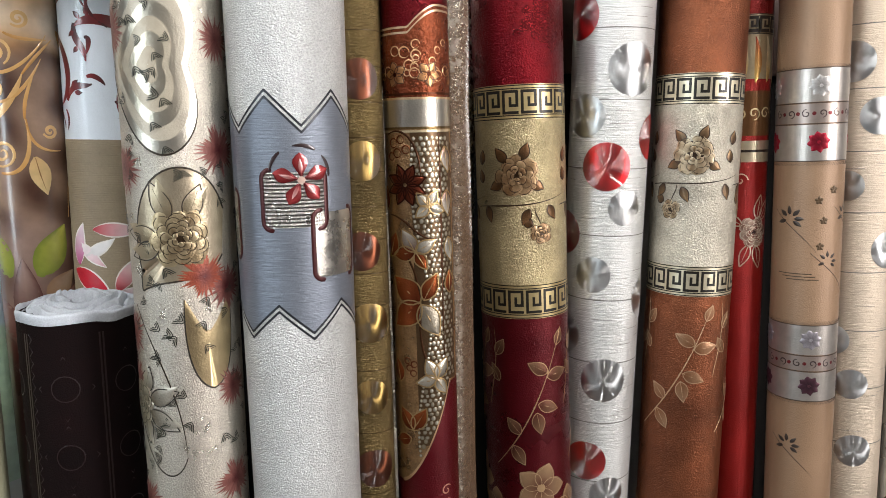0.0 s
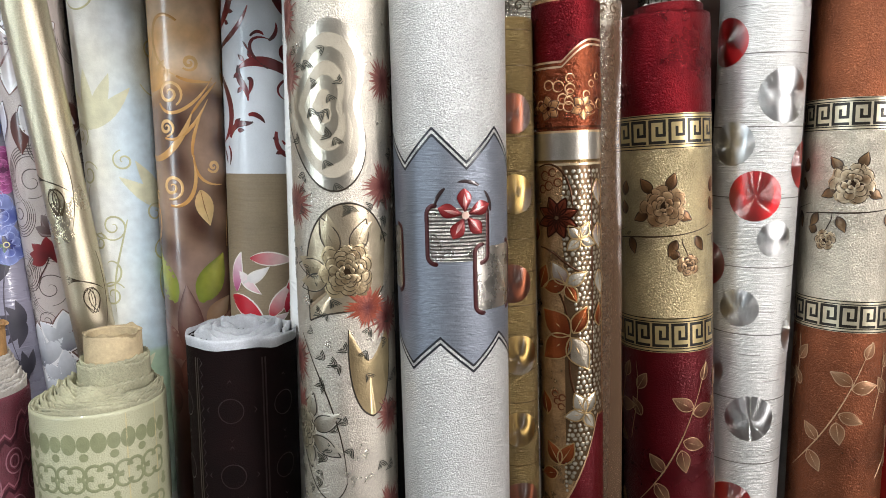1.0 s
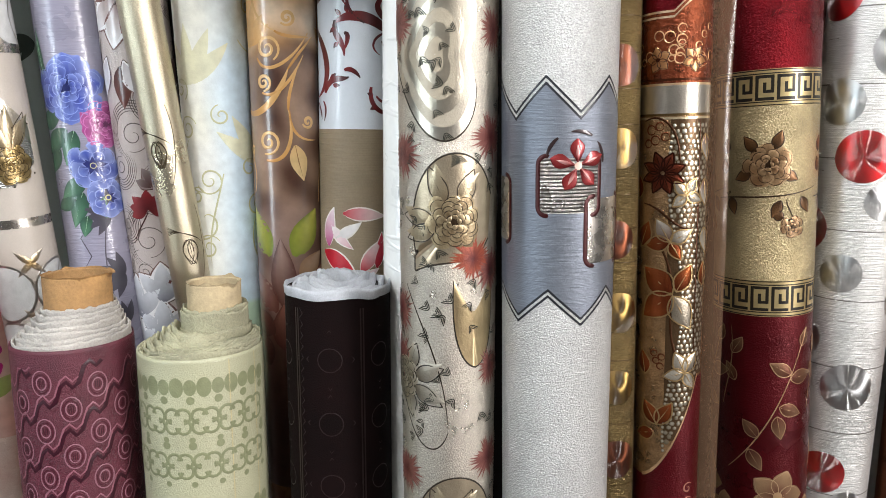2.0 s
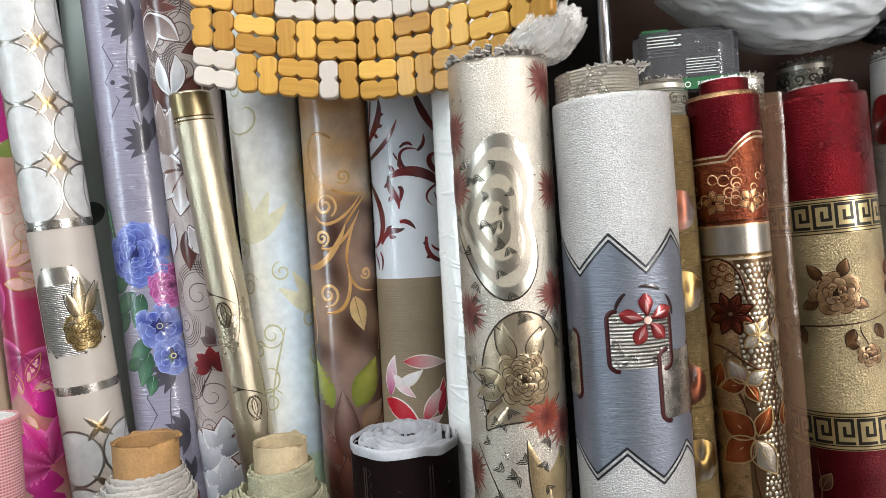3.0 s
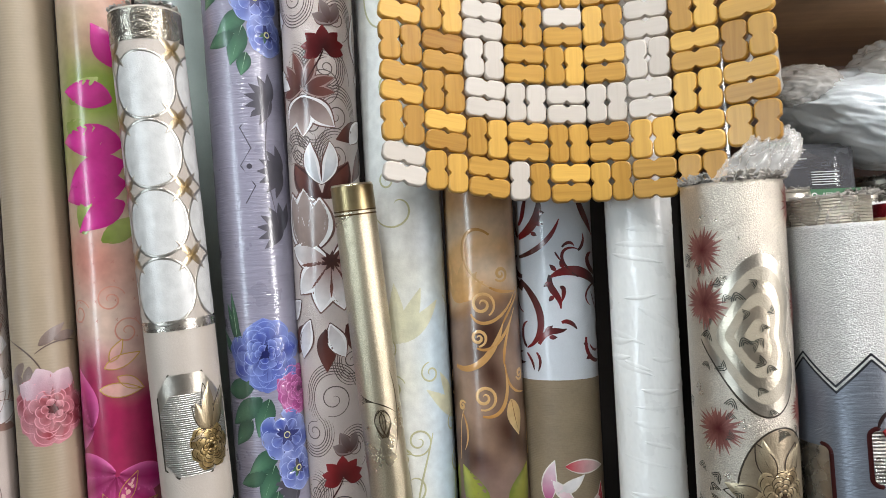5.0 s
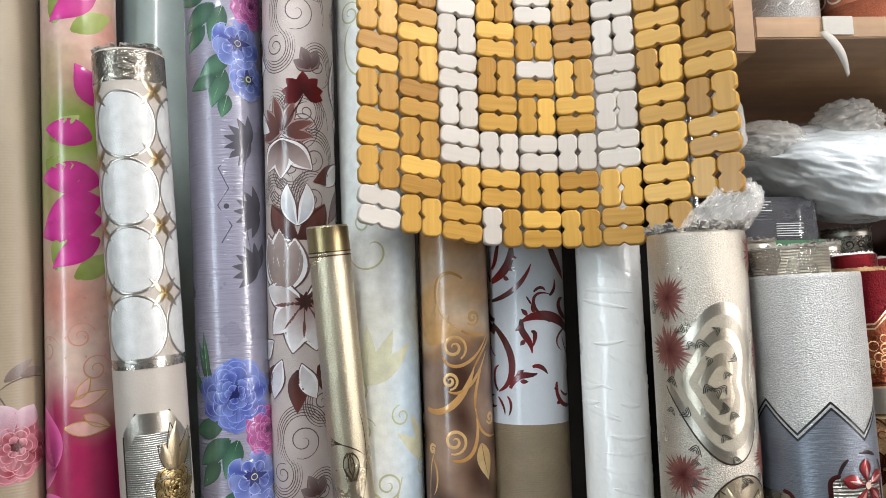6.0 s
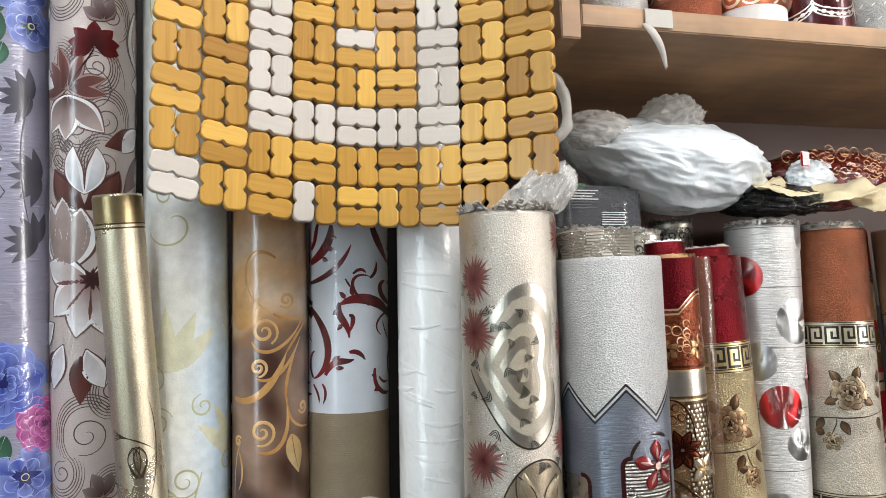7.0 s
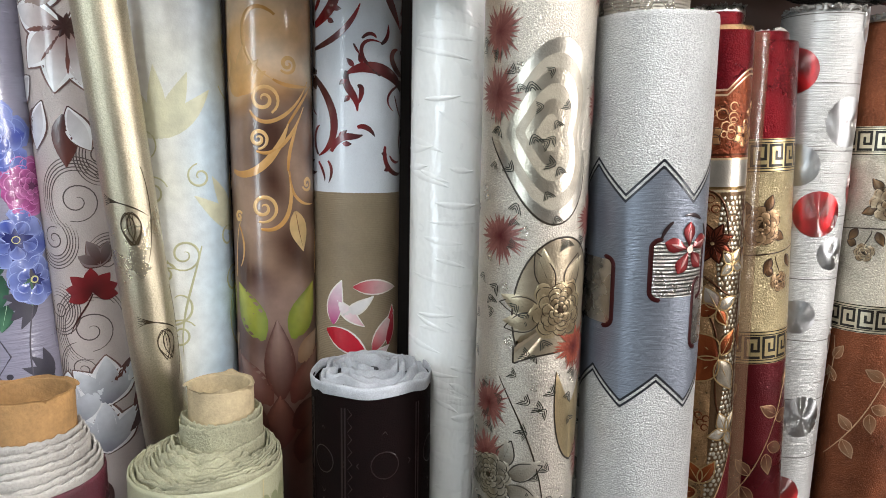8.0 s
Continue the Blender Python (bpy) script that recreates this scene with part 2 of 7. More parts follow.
# ---- rolls ----
class Print:
    """Motifs laid on a roll's skin. s: centimetres round the roll from the line that faces the shop (right is plus); h: centimetres above the foot."""

    def __init__(self, radius, lift=0.25):
        self.r, self.lift, self.v, self.f, self.c, self.cuts = radius, lift / 1000, [], [], [], [(0, 0)]

    def vert(self, s, h, d, colour, metal):
        a, r = s / 100 / self.r, self.r + self.lift + d / 1000
        self.v.append((r * math.sin(a), -r * math.cos(a), h / 100))
        self.c.append((*colour, metal))
        return len(self.v) - 1

    def grid(self, pts):
        """pts: rows of vertex numbers."""
        for a, b in zip(pts, pts[1:]):
            for i in range(len(a) - 1):
                self.f.append((a[i], a[i + 1], b[i + 1], b[i]))

    def band(self, s0, s1, lo, hi, colour, metal=0.0, d=0.0, step=0.22, nh=1, top=None):
        """Fills from lo(s) to hi(s); colour runs to top upwards."""
        lo_, hi_ = (lo if callable(lo) else lambda s: lo), (hi if callable(hi) else lambda s: hi)
        n = max(1, math.ceil((s1 - s0) / step))
        rows = []
        for i in range(n + 1):
            s = s0 + (s1 - s0) * i / n
            a, b = lo_(s), hi_(s)
            rows.append([self.vert(s, a + (b - a) * j / nh, d, mixc(colour, top or colour, j / nh), metal) for j in range(nh + 1)])
        self.grid(list(map(list, zip(*rows))))

    def stroke(self, pts, w, colour, metal=0.0, puff=0.25, taper=True, d=0.0, end=None):
        """A line of width w along pts, thinning at its ends."""
        n = len(pts)
        rows = []
        for i, (s, h) in enumerate(pts):
            a, b = pts[max(0, i - 1)], pts[min(n - 1, i + 1)]
            tx, ty = b[0] - a[0], b[1] - a[1]
            q = math.hypot(tx, ty) or 1
            t = i / max(1, n - 1)
            ww = w / 2 * (max(0.18, math.sin(math.pi * min(1, 0.12 + t * 0.88)) ** 0.6) if taper else 1)
            nx, ny = -ty / q * ww, tx / q * ww
            cc = mixc(colour, end or colour, t)
            rows.append([self.vert(s - nx, h - ny, d, cc, metal), self.vert(s, h, d + puff, cc, metal), self.vert(s + nx, h + ny, d, cc, metal)])
        self.grid(rows)

    def blade(self, s, h, ang, length, width, c0, c1=None, metal=0.0, bend=0.0, puff=0.3, shape=0.8, ns=8, nw=4, d=0.0, edge=None, wave=0.0):
        """A leaf or petal from (s, h) towards ang degrees (0 right, 90 up); edge: the colour of its rim."""
        rows = []
        a, x, y = radians(ang), s, h
        for i in range(ns + 1):
            t = i / ns
            aa = a + radians(bend) * t
            if i:
                x, y = x + math.cos(aa) * length / ns, y + math.sin(aa) * length / ns
            w = width / 2 * (math.sin(math.pi * (0.02 + 0.97 * t) ** shape) + 0.02)
            w *= 1 + wave * math.sin(t * 17)
            row = []
            for j in range(nw + 1):
                k = 2 * j / nw - 1
                cc = mixc(c0, c1 or c0, t)
                if edge:
                    cc = mixc(cc, edge, abs(k) ** 2)
                row.append(self.vert(x - math.sin(aa) * w * k, y + math.cos(aa) * w * k, d + puff * (1 - k * k), cc, metal))
            rows.append(row)
        self.grid(rows)

    def disc(self, s, h, r, colour, metal=0.0, ry=None, puff=0.0, d=0.0, rings=4, segs=24, rim=None, hole=0.0):
        rows = []
        for i in range(rings + 1):
            k = hole + (1 - hole) * i / rings
            rows.append([self.vert(s + r * k * math.cos(a), h + (ry or r) * k * math.sin(a), d + puff * (1 - k * k), mixc(colour, rim or colour, k ** 2), metal)
                         for a in [2 * math.pi * j / segs for j in range(segs)]])
        for a, b in zip(rows, rows[1:]):
            for j in range(segs):
                self.f.append((a[j], b[j], b[(j + 1) % segs], a[(j + 1) % segs]))

    def cut(self):
        """What follows is a piece of its own."""
        if self.cuts[-1] != (len(self.v), len(self.f)):
            self.cuts.append((len(self.v), len(self.f)))

    def put(self, name, parent, material=None, label="", top=400):
        """Links the pieces; whatever reaches above the height top is left off."""
        ob = None
        for (v0, f0), (v1, f1) in zip(self.cuts, self.cuts[1:] + [(len(self.v), len(self.f))]):
            faces = [tuple(i - v0 for i in f) for f in self.f[f0:f1] if max(self.v[i][2] for i in f) * 100 < top]
            if faces:
                ob = mesh_object(name, self.v[v0:v1], faces, material or INK, parent, label, self.c[v0:v1])
        return ob


def mixc(a, b, t):
    return tuple(x + (y - x) * t for x, y in zip(a, b))


def arc(cx, cy, r, a0, a1, n=20, ry=None):
    return [(cx + r * math.cos(radians(a0 + (a1 - a0) * i / n)), cy + (ry or r) * math.sin(radians(a0 + (a1 - a0) * i / n))) for i in range(n + 1)]


def curl(x, y, r, a0, turns, n=34, inner=0.12):
    """A scroll that winds inwards from radius r, its outer end at angle a0."""
    return [(x + r * (1 - (1 - inner) * i / n) * math.cos(radians(a0 + 360 * turns * i / n)), y + r * (1 - (1 - inner) * i / n) * math.sin(radians(a0 + 360 * turns * i / n))) for i in range(n + 1)]


def bez(p, n=18):
    """A smooth line through four control points."""
    out = []
    for i in range(n + 1):
        t = i / n
        k = ((1 - t) ** 3, 3 * t * (1 - t) ** 2, 3 * t * t * (1 - t), t ** 3)
        out.append((sum(a * q[0] for a, q in zip(k, p)), sum(a * q[1] for a, q in zip(k, p))))
    return out


def lathe(rings, segs=128):
    """rings: (radius, z) pairs, joined in turn."""
    v, f = [], []
    for r, z in rings:
        v += [(r * math.sin(2 * math.pi * j / segs), -r * math.cos(2 * math.pi * j / segs), z) for j in range(segs)]
    for i in range(len(rings) - 1):
        for j in range(segs):
            a, b = i * segs + j, i * segs + (j + 1) % segs
            f.append((a, b, b + segs, a + segs))
    return v, f


def winding(r0, r1, z, turns, depth=0.012, ragged=0.001, seed=1, slope=0.0, gap=0.45):
    """The wound edge on top of a roll: a spiral of thin sheet with real gaps; slope lifts the inside."""
    rnd = random.Random(seed)
    n = int(turns * 56)
    v, f = [], []
    pitch = (r1 - r0) / turns
    for i in range(n + 1):
        a = 2 * math.pi * turns * i / n
        r = r1 - (r1 - r0) * i / n + noise.noise((math.cos(a) * 2 + seed, math.sin(a) * 2, i / 56)) * pitch * 0.45
        r = min(r, r1)
        top = z + slope * i / n + noise.noise((a * 1.7, seed * 3.1, 0)) * ragged * 1.6 + rnd.uniform(-1, 1) * ragged * 0.7
        t = pitch * (1 - gap)
        for rr, zz in ((r, top - depth), (r, top), (max(0.001, r - t), top), (max(0.001, r - t), top - depth)):
            v.append((rr * math.sin(a), -rr * math.cos(a), zz))
        if i:
            k = 4 * i
            for q in range(3):
                f.append((k - 4 + q, k - 3 + q, k + 1 + q, k + q))
    return v, f


def roll(name, label, x, y, slope, radius, top, material, edge=None, core=None, bore=0.017, turns=7, ragged=0.001, raise_in=0.0,
         x_at=1.3, squash=1.0, core_up=0.0, core_off=(0, 0), category="vinyl roll", inner_r=None, lean=0.0):
    """One standing roll: sheet, wound edge, core tube. x, y: its axis at the height x_at; slope: sideways lean; lean: backwards lean."""
    root = tagged(new(name), label, category, "rolls standing along the wall")
    up = Vector((slope, lean, 1)).normalized()
    base = Vector((x - slope * x_at, y - lean * x_at, 0.0))
    xa = Vector((1, 0, 0)) - up * up.x
    xa.normalize()
    ya = up.cross(xa)
    root.matrix_world = Matrix.Translation(base) @ Matrix((xa, ya, up)).transposed().to_4x4()
    edge = edge or PAPER
    v, f = lathe([(radius * 0.96, 0.002), (radius, 0.006), (radius, top * 0.5), (radius, top - 0.004), (radius - 0.0006, top), (radius - 0.0016, top), (radius - 0.0016, top - 0.02)])
    mesh_object("sheet", v, f, material, root)
    ri = inner_r or bore + 0.003
    v, f = winding(ri, radius - 0.0018, top - 0.001, turns, ragged=ragged, seed=len(name) + int(abs(x) * 1000), slope=raise_in)
    mesh_object("wound_edge", v, f, edge, root)
    v, f = lathe([(radius - 0.001, top - 0.012), (bore, top - 0.010 + raise_in * 0.6)])
    mesh_object("end_layers", v, f, edge, root)
    if core:
        h = top + core_up
        v, f = lathe([(bore + 0.0025, top - 0.05), (bore + 0.0025, h - 0.001), (bore + 0.0018, h), (bore, h), (bore - 0.0006, h - 0.001), (bore - 0.0006, top - 0.12), (0.0005, top - 0.12)], 48)
        ob = mesh_object("core_tube", [(a + core_off[0], b + core_off[1], c) for a, b, c in v], f, core, root, "bare cardboard core tube")
    else:
        v, f = lathe([(bore + 0.003, top - 0.004), (bore, top - 0.02), (bore * 0.9, top - 0.14), (0.0005, top - 0.14)], 48)
        mesh_object("bore", v, f, edge, root)
    return root

# surfaces of the single rolls
M_BEIGE = surface("beige_vinyl", "988872", 0.45, vary=0.05, grain=300, bump=0.05, weave=100)
M_MAGNOLIA = surface("pale_pink_white_vinyl", "c4b6b0", 0.32, vary=0.08, coat=0.6, coat_relief=True, bump=0.25)
M_WHITEFLORAL = surface("white_floral_vinyl", "bcaea8", 0.3, vary=0.08, coat=0.6)
M_LOTUS = surface("pale_pink_vinyl", "d9b7a6", 0.25, vary=0.14, scale=16, coat=0.9, blotch="dcc7b8")
M_CREAMPLAIN = surface("cream_vinyl", "b2a89e", 0.42, vary=0.05, grain=500, bump=0.1)
M_AQUA = surface("pale_aqua_vinyl", "b4c2bd", 0.35, vary=0.07, coat=0.5)
M_LILAC = surface("lilac_crinkled_vinyl", "8a8798", 0.3, vary=0.08, grain=90, bump=0.42, stretch=(0.3, 0.3, 3), coat=0.9, deep=0.0016, coat_relief=True)
M_GOLD = surface("gold_foil_vinyl", "d6cbb0", 0.31, metal=0.95, vary=0.36, cloud=0.05, grain=800, bump=0.34, deep=0.0008)
M_CREAMSWIRL = surface("cream_green_vinyl", "dddfd6", 0.35, vary=0.05, scale=9, blotch="c7d3d8", coat=0.4)
M_BROWN = surface("brown_marbled_vinyl", "7a543c", 0.28, vary=0.25, scale=16, blotch="b08a66", coat=0.6)
M_WHITE = surface("white_vinyl", "cfd3d9", 0.35, vary=0.05, scale=25, coat=0.4)
M_PLAINWHITE = surface("white_crumpled_film", "f4f4f1", 0.3, vary=0.03, grain=40, bump=0.8, stretch=(1, 1, 0.5), coat=0.6, deep=0.003, coat_relief=True)
M_HEART = surface("champagne_pearl_vinyl", "cdc4b6", 0.32, metal=0.75, vary=0.3, cloud=0.05, scale=40, grain=760, bump=0.4, deep=0.0012)
M_PEARL = surface("pearl_white_vinyl", "d6d5d2", 0.36, metal=0.55, vary=0.4, cloud=0.03, scale=30, grain=580, bump=0.6, stretch=(1, 1, 1.5), deep=0.0017)
M_COPPERGOLD = surface("combed_gold_vinyl", "7c6842", 0.36, metal=0.8, vary=0.25, grain=500, bump=0.6, stretch=(0.2, 0.2, 3))
M_ARCH = surface("champagne_gold_vinyl", "a88660", 0.3, metal=0.85, vary=0.3, scale=60, grain=500, bump=0.4)
M_RED = surface("metallic_red_vinyl", "640811", 0.29, metal=0.85, vary=0.35, grain=520, bump=0.4)
M_BRUSHED = surface("brushed_silver_vinyl", "c8c6c2", 0.36, metal=0.45, vary=0.1, grain=260, bump=0.35, stretch=(0.15, 0.15, 4))
M_BRONZE = surface("bronze_vinyl", "80492e", 0.34, metal=0.75, vary=0.3, grain=520, bump=0.45)
M_SCARLET = surface("scarlet_vinyl", "8c1713", 0.38, metal=0.5, vary=0.15, grain=700, bump=0.3)
M_TAN = surface("tan_vinyl", "92745a", 0.42, metal=0.25, vary=0.08, grain=600, bump=0.2)
M_BRUSHED_WARM = surface("brushed_warm_vinyl", "cbb9a4", 0.38, metal=0.4, vary=0.1, grain=260, bump=0.35, stretch=(0.15, 0.15, 4))
M_GEO = surface("silver_geometric_vinyl", "b9b4aa", 0.3, metal=0.6, vary=0.15)
M_DARK = surface("dark_brown_cloth", "120707", 0.75, vary=0.3, scale=30, grain=700, bump=0.3, spec=0.08)
EDGE_CREAM = surface("cream_cut_edge", "a8a488", 0.8, vary=0.25, grain=500, bump=0.6)
EDGE_WHITE = surface("white_cut_edge", "b8b2ab", 0.8, vary=0.22, grain=500, bump=0.6)
M_DAMASK = surface("cream_damask_vinyl", "a9a78a", 0.4, vary=0.08, grain=600, bump=0.3, coat=0.3)
M_PLUM = surface("plum_velvet_vinyl", "57222f", 0.45, vary=0.2, scale=40, grain=700, bump=0.4)
M_GINGHAM = surface("pink_gingham_vinyl", "c98d90", 0.5, vary=0.1, grain=700, bump=0.2)

# lining felt down inside the roll end, its shade put into a dark grey
INSIDE = surface("shaded_lining_felt", "3a393b", 0.85, vary=0.2, scale=40, bump=0.3)

TALL = 1.95
R = {}
R["far"] = roll("vinyl_roll", "white vinyl roll printed with brown and red flowers", -0.985, 0.758, -0.05, 0.031, TALL, M_WHITEFLORAL)
R["beige"] = roll("vinyl_roll", "plain beige vinyl roll with one pink peony", -0.916, 0.763, -0.05, 0.031, TALL, M_BEIGE)
R["lotus"] = roll("vinyl_roll", "glossy vinyl roll printed with magenta lotus flowers", -0.843, 0.770, -0.022, 0.037, TALL, M_LOTUS, lean=-0.05)
R["circles"] = roll("vinyl_roll", "cream vinyl roll with white circles and gold foil", -0.760, 0.732, -0.056, 0.0345, 1.665, M_CREAMPLAIN, FUZZ, ragged=0.002, lean=-0.075)
R["aqua"] = roll("vinyl_roll", "plain pale aqua vinyl roll against the wall", -0.799, 0.882, -0.025, 0.046, TALL, M_AQUA)
R["lilac"] = roll("vinyl_roll", "glossy lilac vinyl roll with blue roses", -0.689, 0.789, -0.026, 0.041, TALL, M_LILAC, lean=-0.06)
R["magnolia"] = roll("vinyl_roll", "glossy vinyl roll with brown and white magnolias", -0.6156, 0.793, 0.010, 0.038, TALL, M_MAGNOLIA, lean=-0.13)
R["cream"] = roll("vinyl_roll", "cream and pale green vinyl roll with faint scrolls", -0.5265, 0.799, -0.013, 0.0415, TALL, M_CREAMSWIRL, lean=-0.05)
R["gold"] = roll("vinyl_roll", "thin gold foil vinyl roll leaning on its neighbours", -0.5652, 0.7325, -0.0764, 0.0213, 1.492, M_GOLD, M_GOLD, turns=4, bore=0.012, lean=-0.115)
R["orange"] = roll("vinyl_roll", "brown marbled vinyl roll with golden scrolls", -0.443, 0.796, -0.009, 0.0392, 1.72, M_BROWN)
R["scroll"] = roll("vinyl_roll", "white vinyl roll with red scrolls above a taupe woven field", -0.360, 0.801, 0.009, 0.0435, 1.70, M_WHITE)
R["plain"] = roll("vinyl_roll", "plain white roll in crumpled plastic film", -0.281, 0.733, 0.005, 0.034, 1.66, M_PLAINWHITE)
R["heart"] = roll("vinyl_roll", "champagne pearl vinyl roll with foil hearts and red blooms", -0.2338, 0.6185, -0.0023, 0.0425, 1.448, M_HEART, FUZZ, ragged=0.003, turns=9, lean=-0.03)
R["panel"] = roll("vinyl_roll", "pearl white vinyl roll with a grey zigzag panel", -0.1404, 0.6105, -0.017, 0.0472, 1.408, M_PEARL, FUZZ, ragged=0.002, turns=9, lean=-0.028)
R["copper"] = roll("vinyl_roll", "thin combed gold vinyl roll with copper circles", -0.087, 0.676, -0.027, 0.0212, 1.40, M_COPPERGOLD, turns=4, bore=0.01)
R["arch"] = roll("vinyl_roll", "ornate copper and red vinyl roll with crystal flowers", -0.0345, 0.686, -0.033, 0.0309, 1.418, M_ARCH, FUZZ, turns=6, ragged=0.0015, lean=-0.02)
R["greek_red"] = roll("vinyl_roll", "metallic red vinyl roll with gold meander bands", 0.082, 0.799, -0.050, 0.0495, 1.425, M_RED, turns=8, ragged=0.002)
R["dots"] = roll("vinyl_roll", "brushed silver vinyl roll with red and silver discs", 0.197, 0.839, -0.0045, 0.046, 1.468, M_BRUSHED, FUZZ, turns=8, ragged=0.002, lean=-0.038)
R["greek_bronze"] = roll("vinyl_roll", "bronze vinyl roll with meander bands and roses", 0.305, 0.842, -0.004, 0.0495, 1.463, M_BRONZE, FUZZ, turns=8, ragged=0.002)
R["scarlet"] = roll("vinyl_roll", "scarlet vinyl roll with silver ornament behind others", 0.383, 0.885, -0.033, 0.030, 1.47, M_SCARLET, turns=5)
R["tan"] = roll("vinyl_roll", "tan vinyl roll with silver bands and small flowers", 0.445, 0.842, -0.049, 0.0385, 1.47, M_TAN, turns=7)
R["dots_warm"] = roll("vinyl_roll", "warm brushed vinyl roll with silver discs", 0.546, 0.893, -0.042, 0.042, 1.47, M_BRUSHED_WARM, turns=7)
R["geo"] = roll("vinyl_roll", "silver vinyl roll with black geometric lattice", 0.628, 0.880, -0.042, 0.038, 1.45, M_GEO, turns=7)
# the short front row
R["dark"] = roll("cloth_roll", "dark brown oilcloth roll with pale rolled lining", -0.356, 0.693, 0.0, 0.0535, 1.103, M_DARK, INSIDE, turns=4, ragged=0.0015, x_at=1.05)
R["damask"] = roll("cloth_roll", "cream damask vinyl roll on a bare cardboard core", -0.497, 0.672, 0.0, 0.062, 1.043, M_DAMASK, EDGE_CREAM, CARD_PALE, 0.0245, 11, 0.004, 0.02, 1.05, core_up=0.062, core_off=(0.012, 0.01))
R["plum"] = roll("cloth_roll", "plum patterned vinyl roll on a bare cardboard core", -0.632, 0.660, 0.0, 0.058, 1.048, M_PLUM, EDGE_WHITE, CARD, 0.030, 9, 0.002, 0.02, 1.05, core_up=0.064, core_off=(0.004, 0.008))
R["gingham"] = roll("cloth_roll", "pink gingham oilcloth roll beside the plum roll", -0.812, 0.655, 0.0, 0.035, 1.14, M_GINGHAM, PAPER, turns=5, x_at=1.05)


# ---- bamboo mat ----
def chip_bm(length, width, thick):
    """One chip: rounded ends, a notch in the middle of each long side, softened rims."""
    bm = bmesh.new()
    hx, hz, r = length / 2, width / 2, width * 0.33
    quarter = [(hx - r + r * math.cos(a), hz - r + r * math.sin(a)) for a in [math.pi / 2 * i / 6 for i in range(7)]]
    notch = [(length * 0.125, hz), (length * 0.085, hz * 0.94), (length * 0.04, hz * 0.78), (0.0, hz * 0.71)]
    half = quarter + notch + [(-x, z) for x, z in reversed(notch[:-1])] + [(-x, z) for x, z in reversed(quarter)]
    out = half + [(-x, -z) for x, z in half]
    n = len(out)
    rings = [(1.0, 0.5), (1.0, -0.08), (0.975, -0.28), (0.93, -0.41), (0.85, -0.5)]
    rows = []
    for k, y in rings:
        rows.append([bm.verts.new((x - (1 - k) * math.copysign(min(abs(x), width / 2), x), y * thick, z * k)) for x, z in out])
    for a, b in zip(rows, rows[1:]):
        for i in range(n):
            bm.faces.new((a[i], a[(i + 1) % n], b[(i + 1) % n], b[i]))
    bm.faces.new(rows[-1])
    bm.faces.new(list(reversed(rows[0])))
    bmesh.ops.recalc_face_normals(bm, faces=bm.faces[:])
    return bm


def bamboo(name, dark, lite):
    m, nt, b = nodes_of(name)
    ln = nt.links.new
    oi = node(nt, "ShaderNodeObjectInfo")
    tc = node(nt, "ShaderNodeTexCoord")
    off = node(nt, "ShaderNodeVectorMath")
    off.operation = "ADD"
    sc = node(nt, "ShaderNodeMath")
    sc.operation = "MULTIPLY"
    sc.inputs[1].default_value = 37.0
    ln(oi.outputs["Random"], sc.inputs[0])
    ln(tc.outputs["Object"], off.inputs[0])
    ln(sc.outputs[0], off.inputs[1])
    mp = node(nt, "ShaderNodeMapping")
    mp.inputs["Scale"].default_value = (12, 90, 260)
    ln(off.outputs[0], mp.inputs["Vector"])
    g = node(nt, "ShaderNodeTexNoise", Scale=1.0, Detail=4.0, Distortion=0.6)
    ln(mp.outputs["Vector"], g.inputs["Vector"])
    mx = node(nt, "ShaderNodeMix")
    mx.data_type = "RGBA"
    mx.inputs["A"].default_value, mx.inputs["B"].default_value = lin(dark) + (1,), lin(lite) + (1,)
    ad = node(nt, "ShaderNodeMath")
    ad.operation = "MULTIPLY_ADD"
    ad.inputs[1].default_value, ad.inputs[2].default_value = 0.75, -0.1
    ln(oi.outputs["Random"], ad.inputs[0])
    ad2 = node(nt, "ShaderNodeMath")
    ad2.operation = "MULTIPLY_ADD"
    ad2.inputs[1].default_value = 0.55
    ln(g.outputs["Fac"], ad2.inputs[0])
    ln(ad.outputs[0], ad2.inputs[2])
    ad2.use_clamp = True
    ln(ad2.outputs[0], mx.inputs["Factor"])
    ln(mx.outputs["Result"], b.inputs["Base Color"])
    bp = node(nt, "ShaderNodeBump", Strength=0.12, Distance=0.001)
    ln(g.outputs["Fac"], bp.inputs["Height"])
    ln(bp.outputs["Normal"], b.inputs["Normal"])
    b.inputs["Roughness"].default_value = 0.38
    b.inputs["Coat Weight"].default_value, b.inputs["Coat Roughness"].default_value = 0.12, 0.2
    return m


BAMBOO = bamboo("honey_bamboo", "84540c", "d6a850")
BAMBOO_WHITE = bamboo("bleached_bamboo", "b5aa9e", "cdc4ba")
CORD = surface("brown_cord", "3a2a1c", 0.8)
mat_root = tagged(new("bamboo_mat"), "hanging seat mat of honey and white bamboo chips", "seat mat")
mat_root.location = (-0.359, 0.690, 1.446)
cb = chip_bm(0.0389, 0.0193, 0.0072)
chip_meshes = []
for mt in (BAMBOO, BAMBOO_WHITE):
    me = bpy.data.meshes.new("chip")
    cb.to_mesh(me)
    me.materials.append(mt)
    chip_meshes.append(me)
cb.free()
PITCH = 0.0395
rnd = random.Random(4)


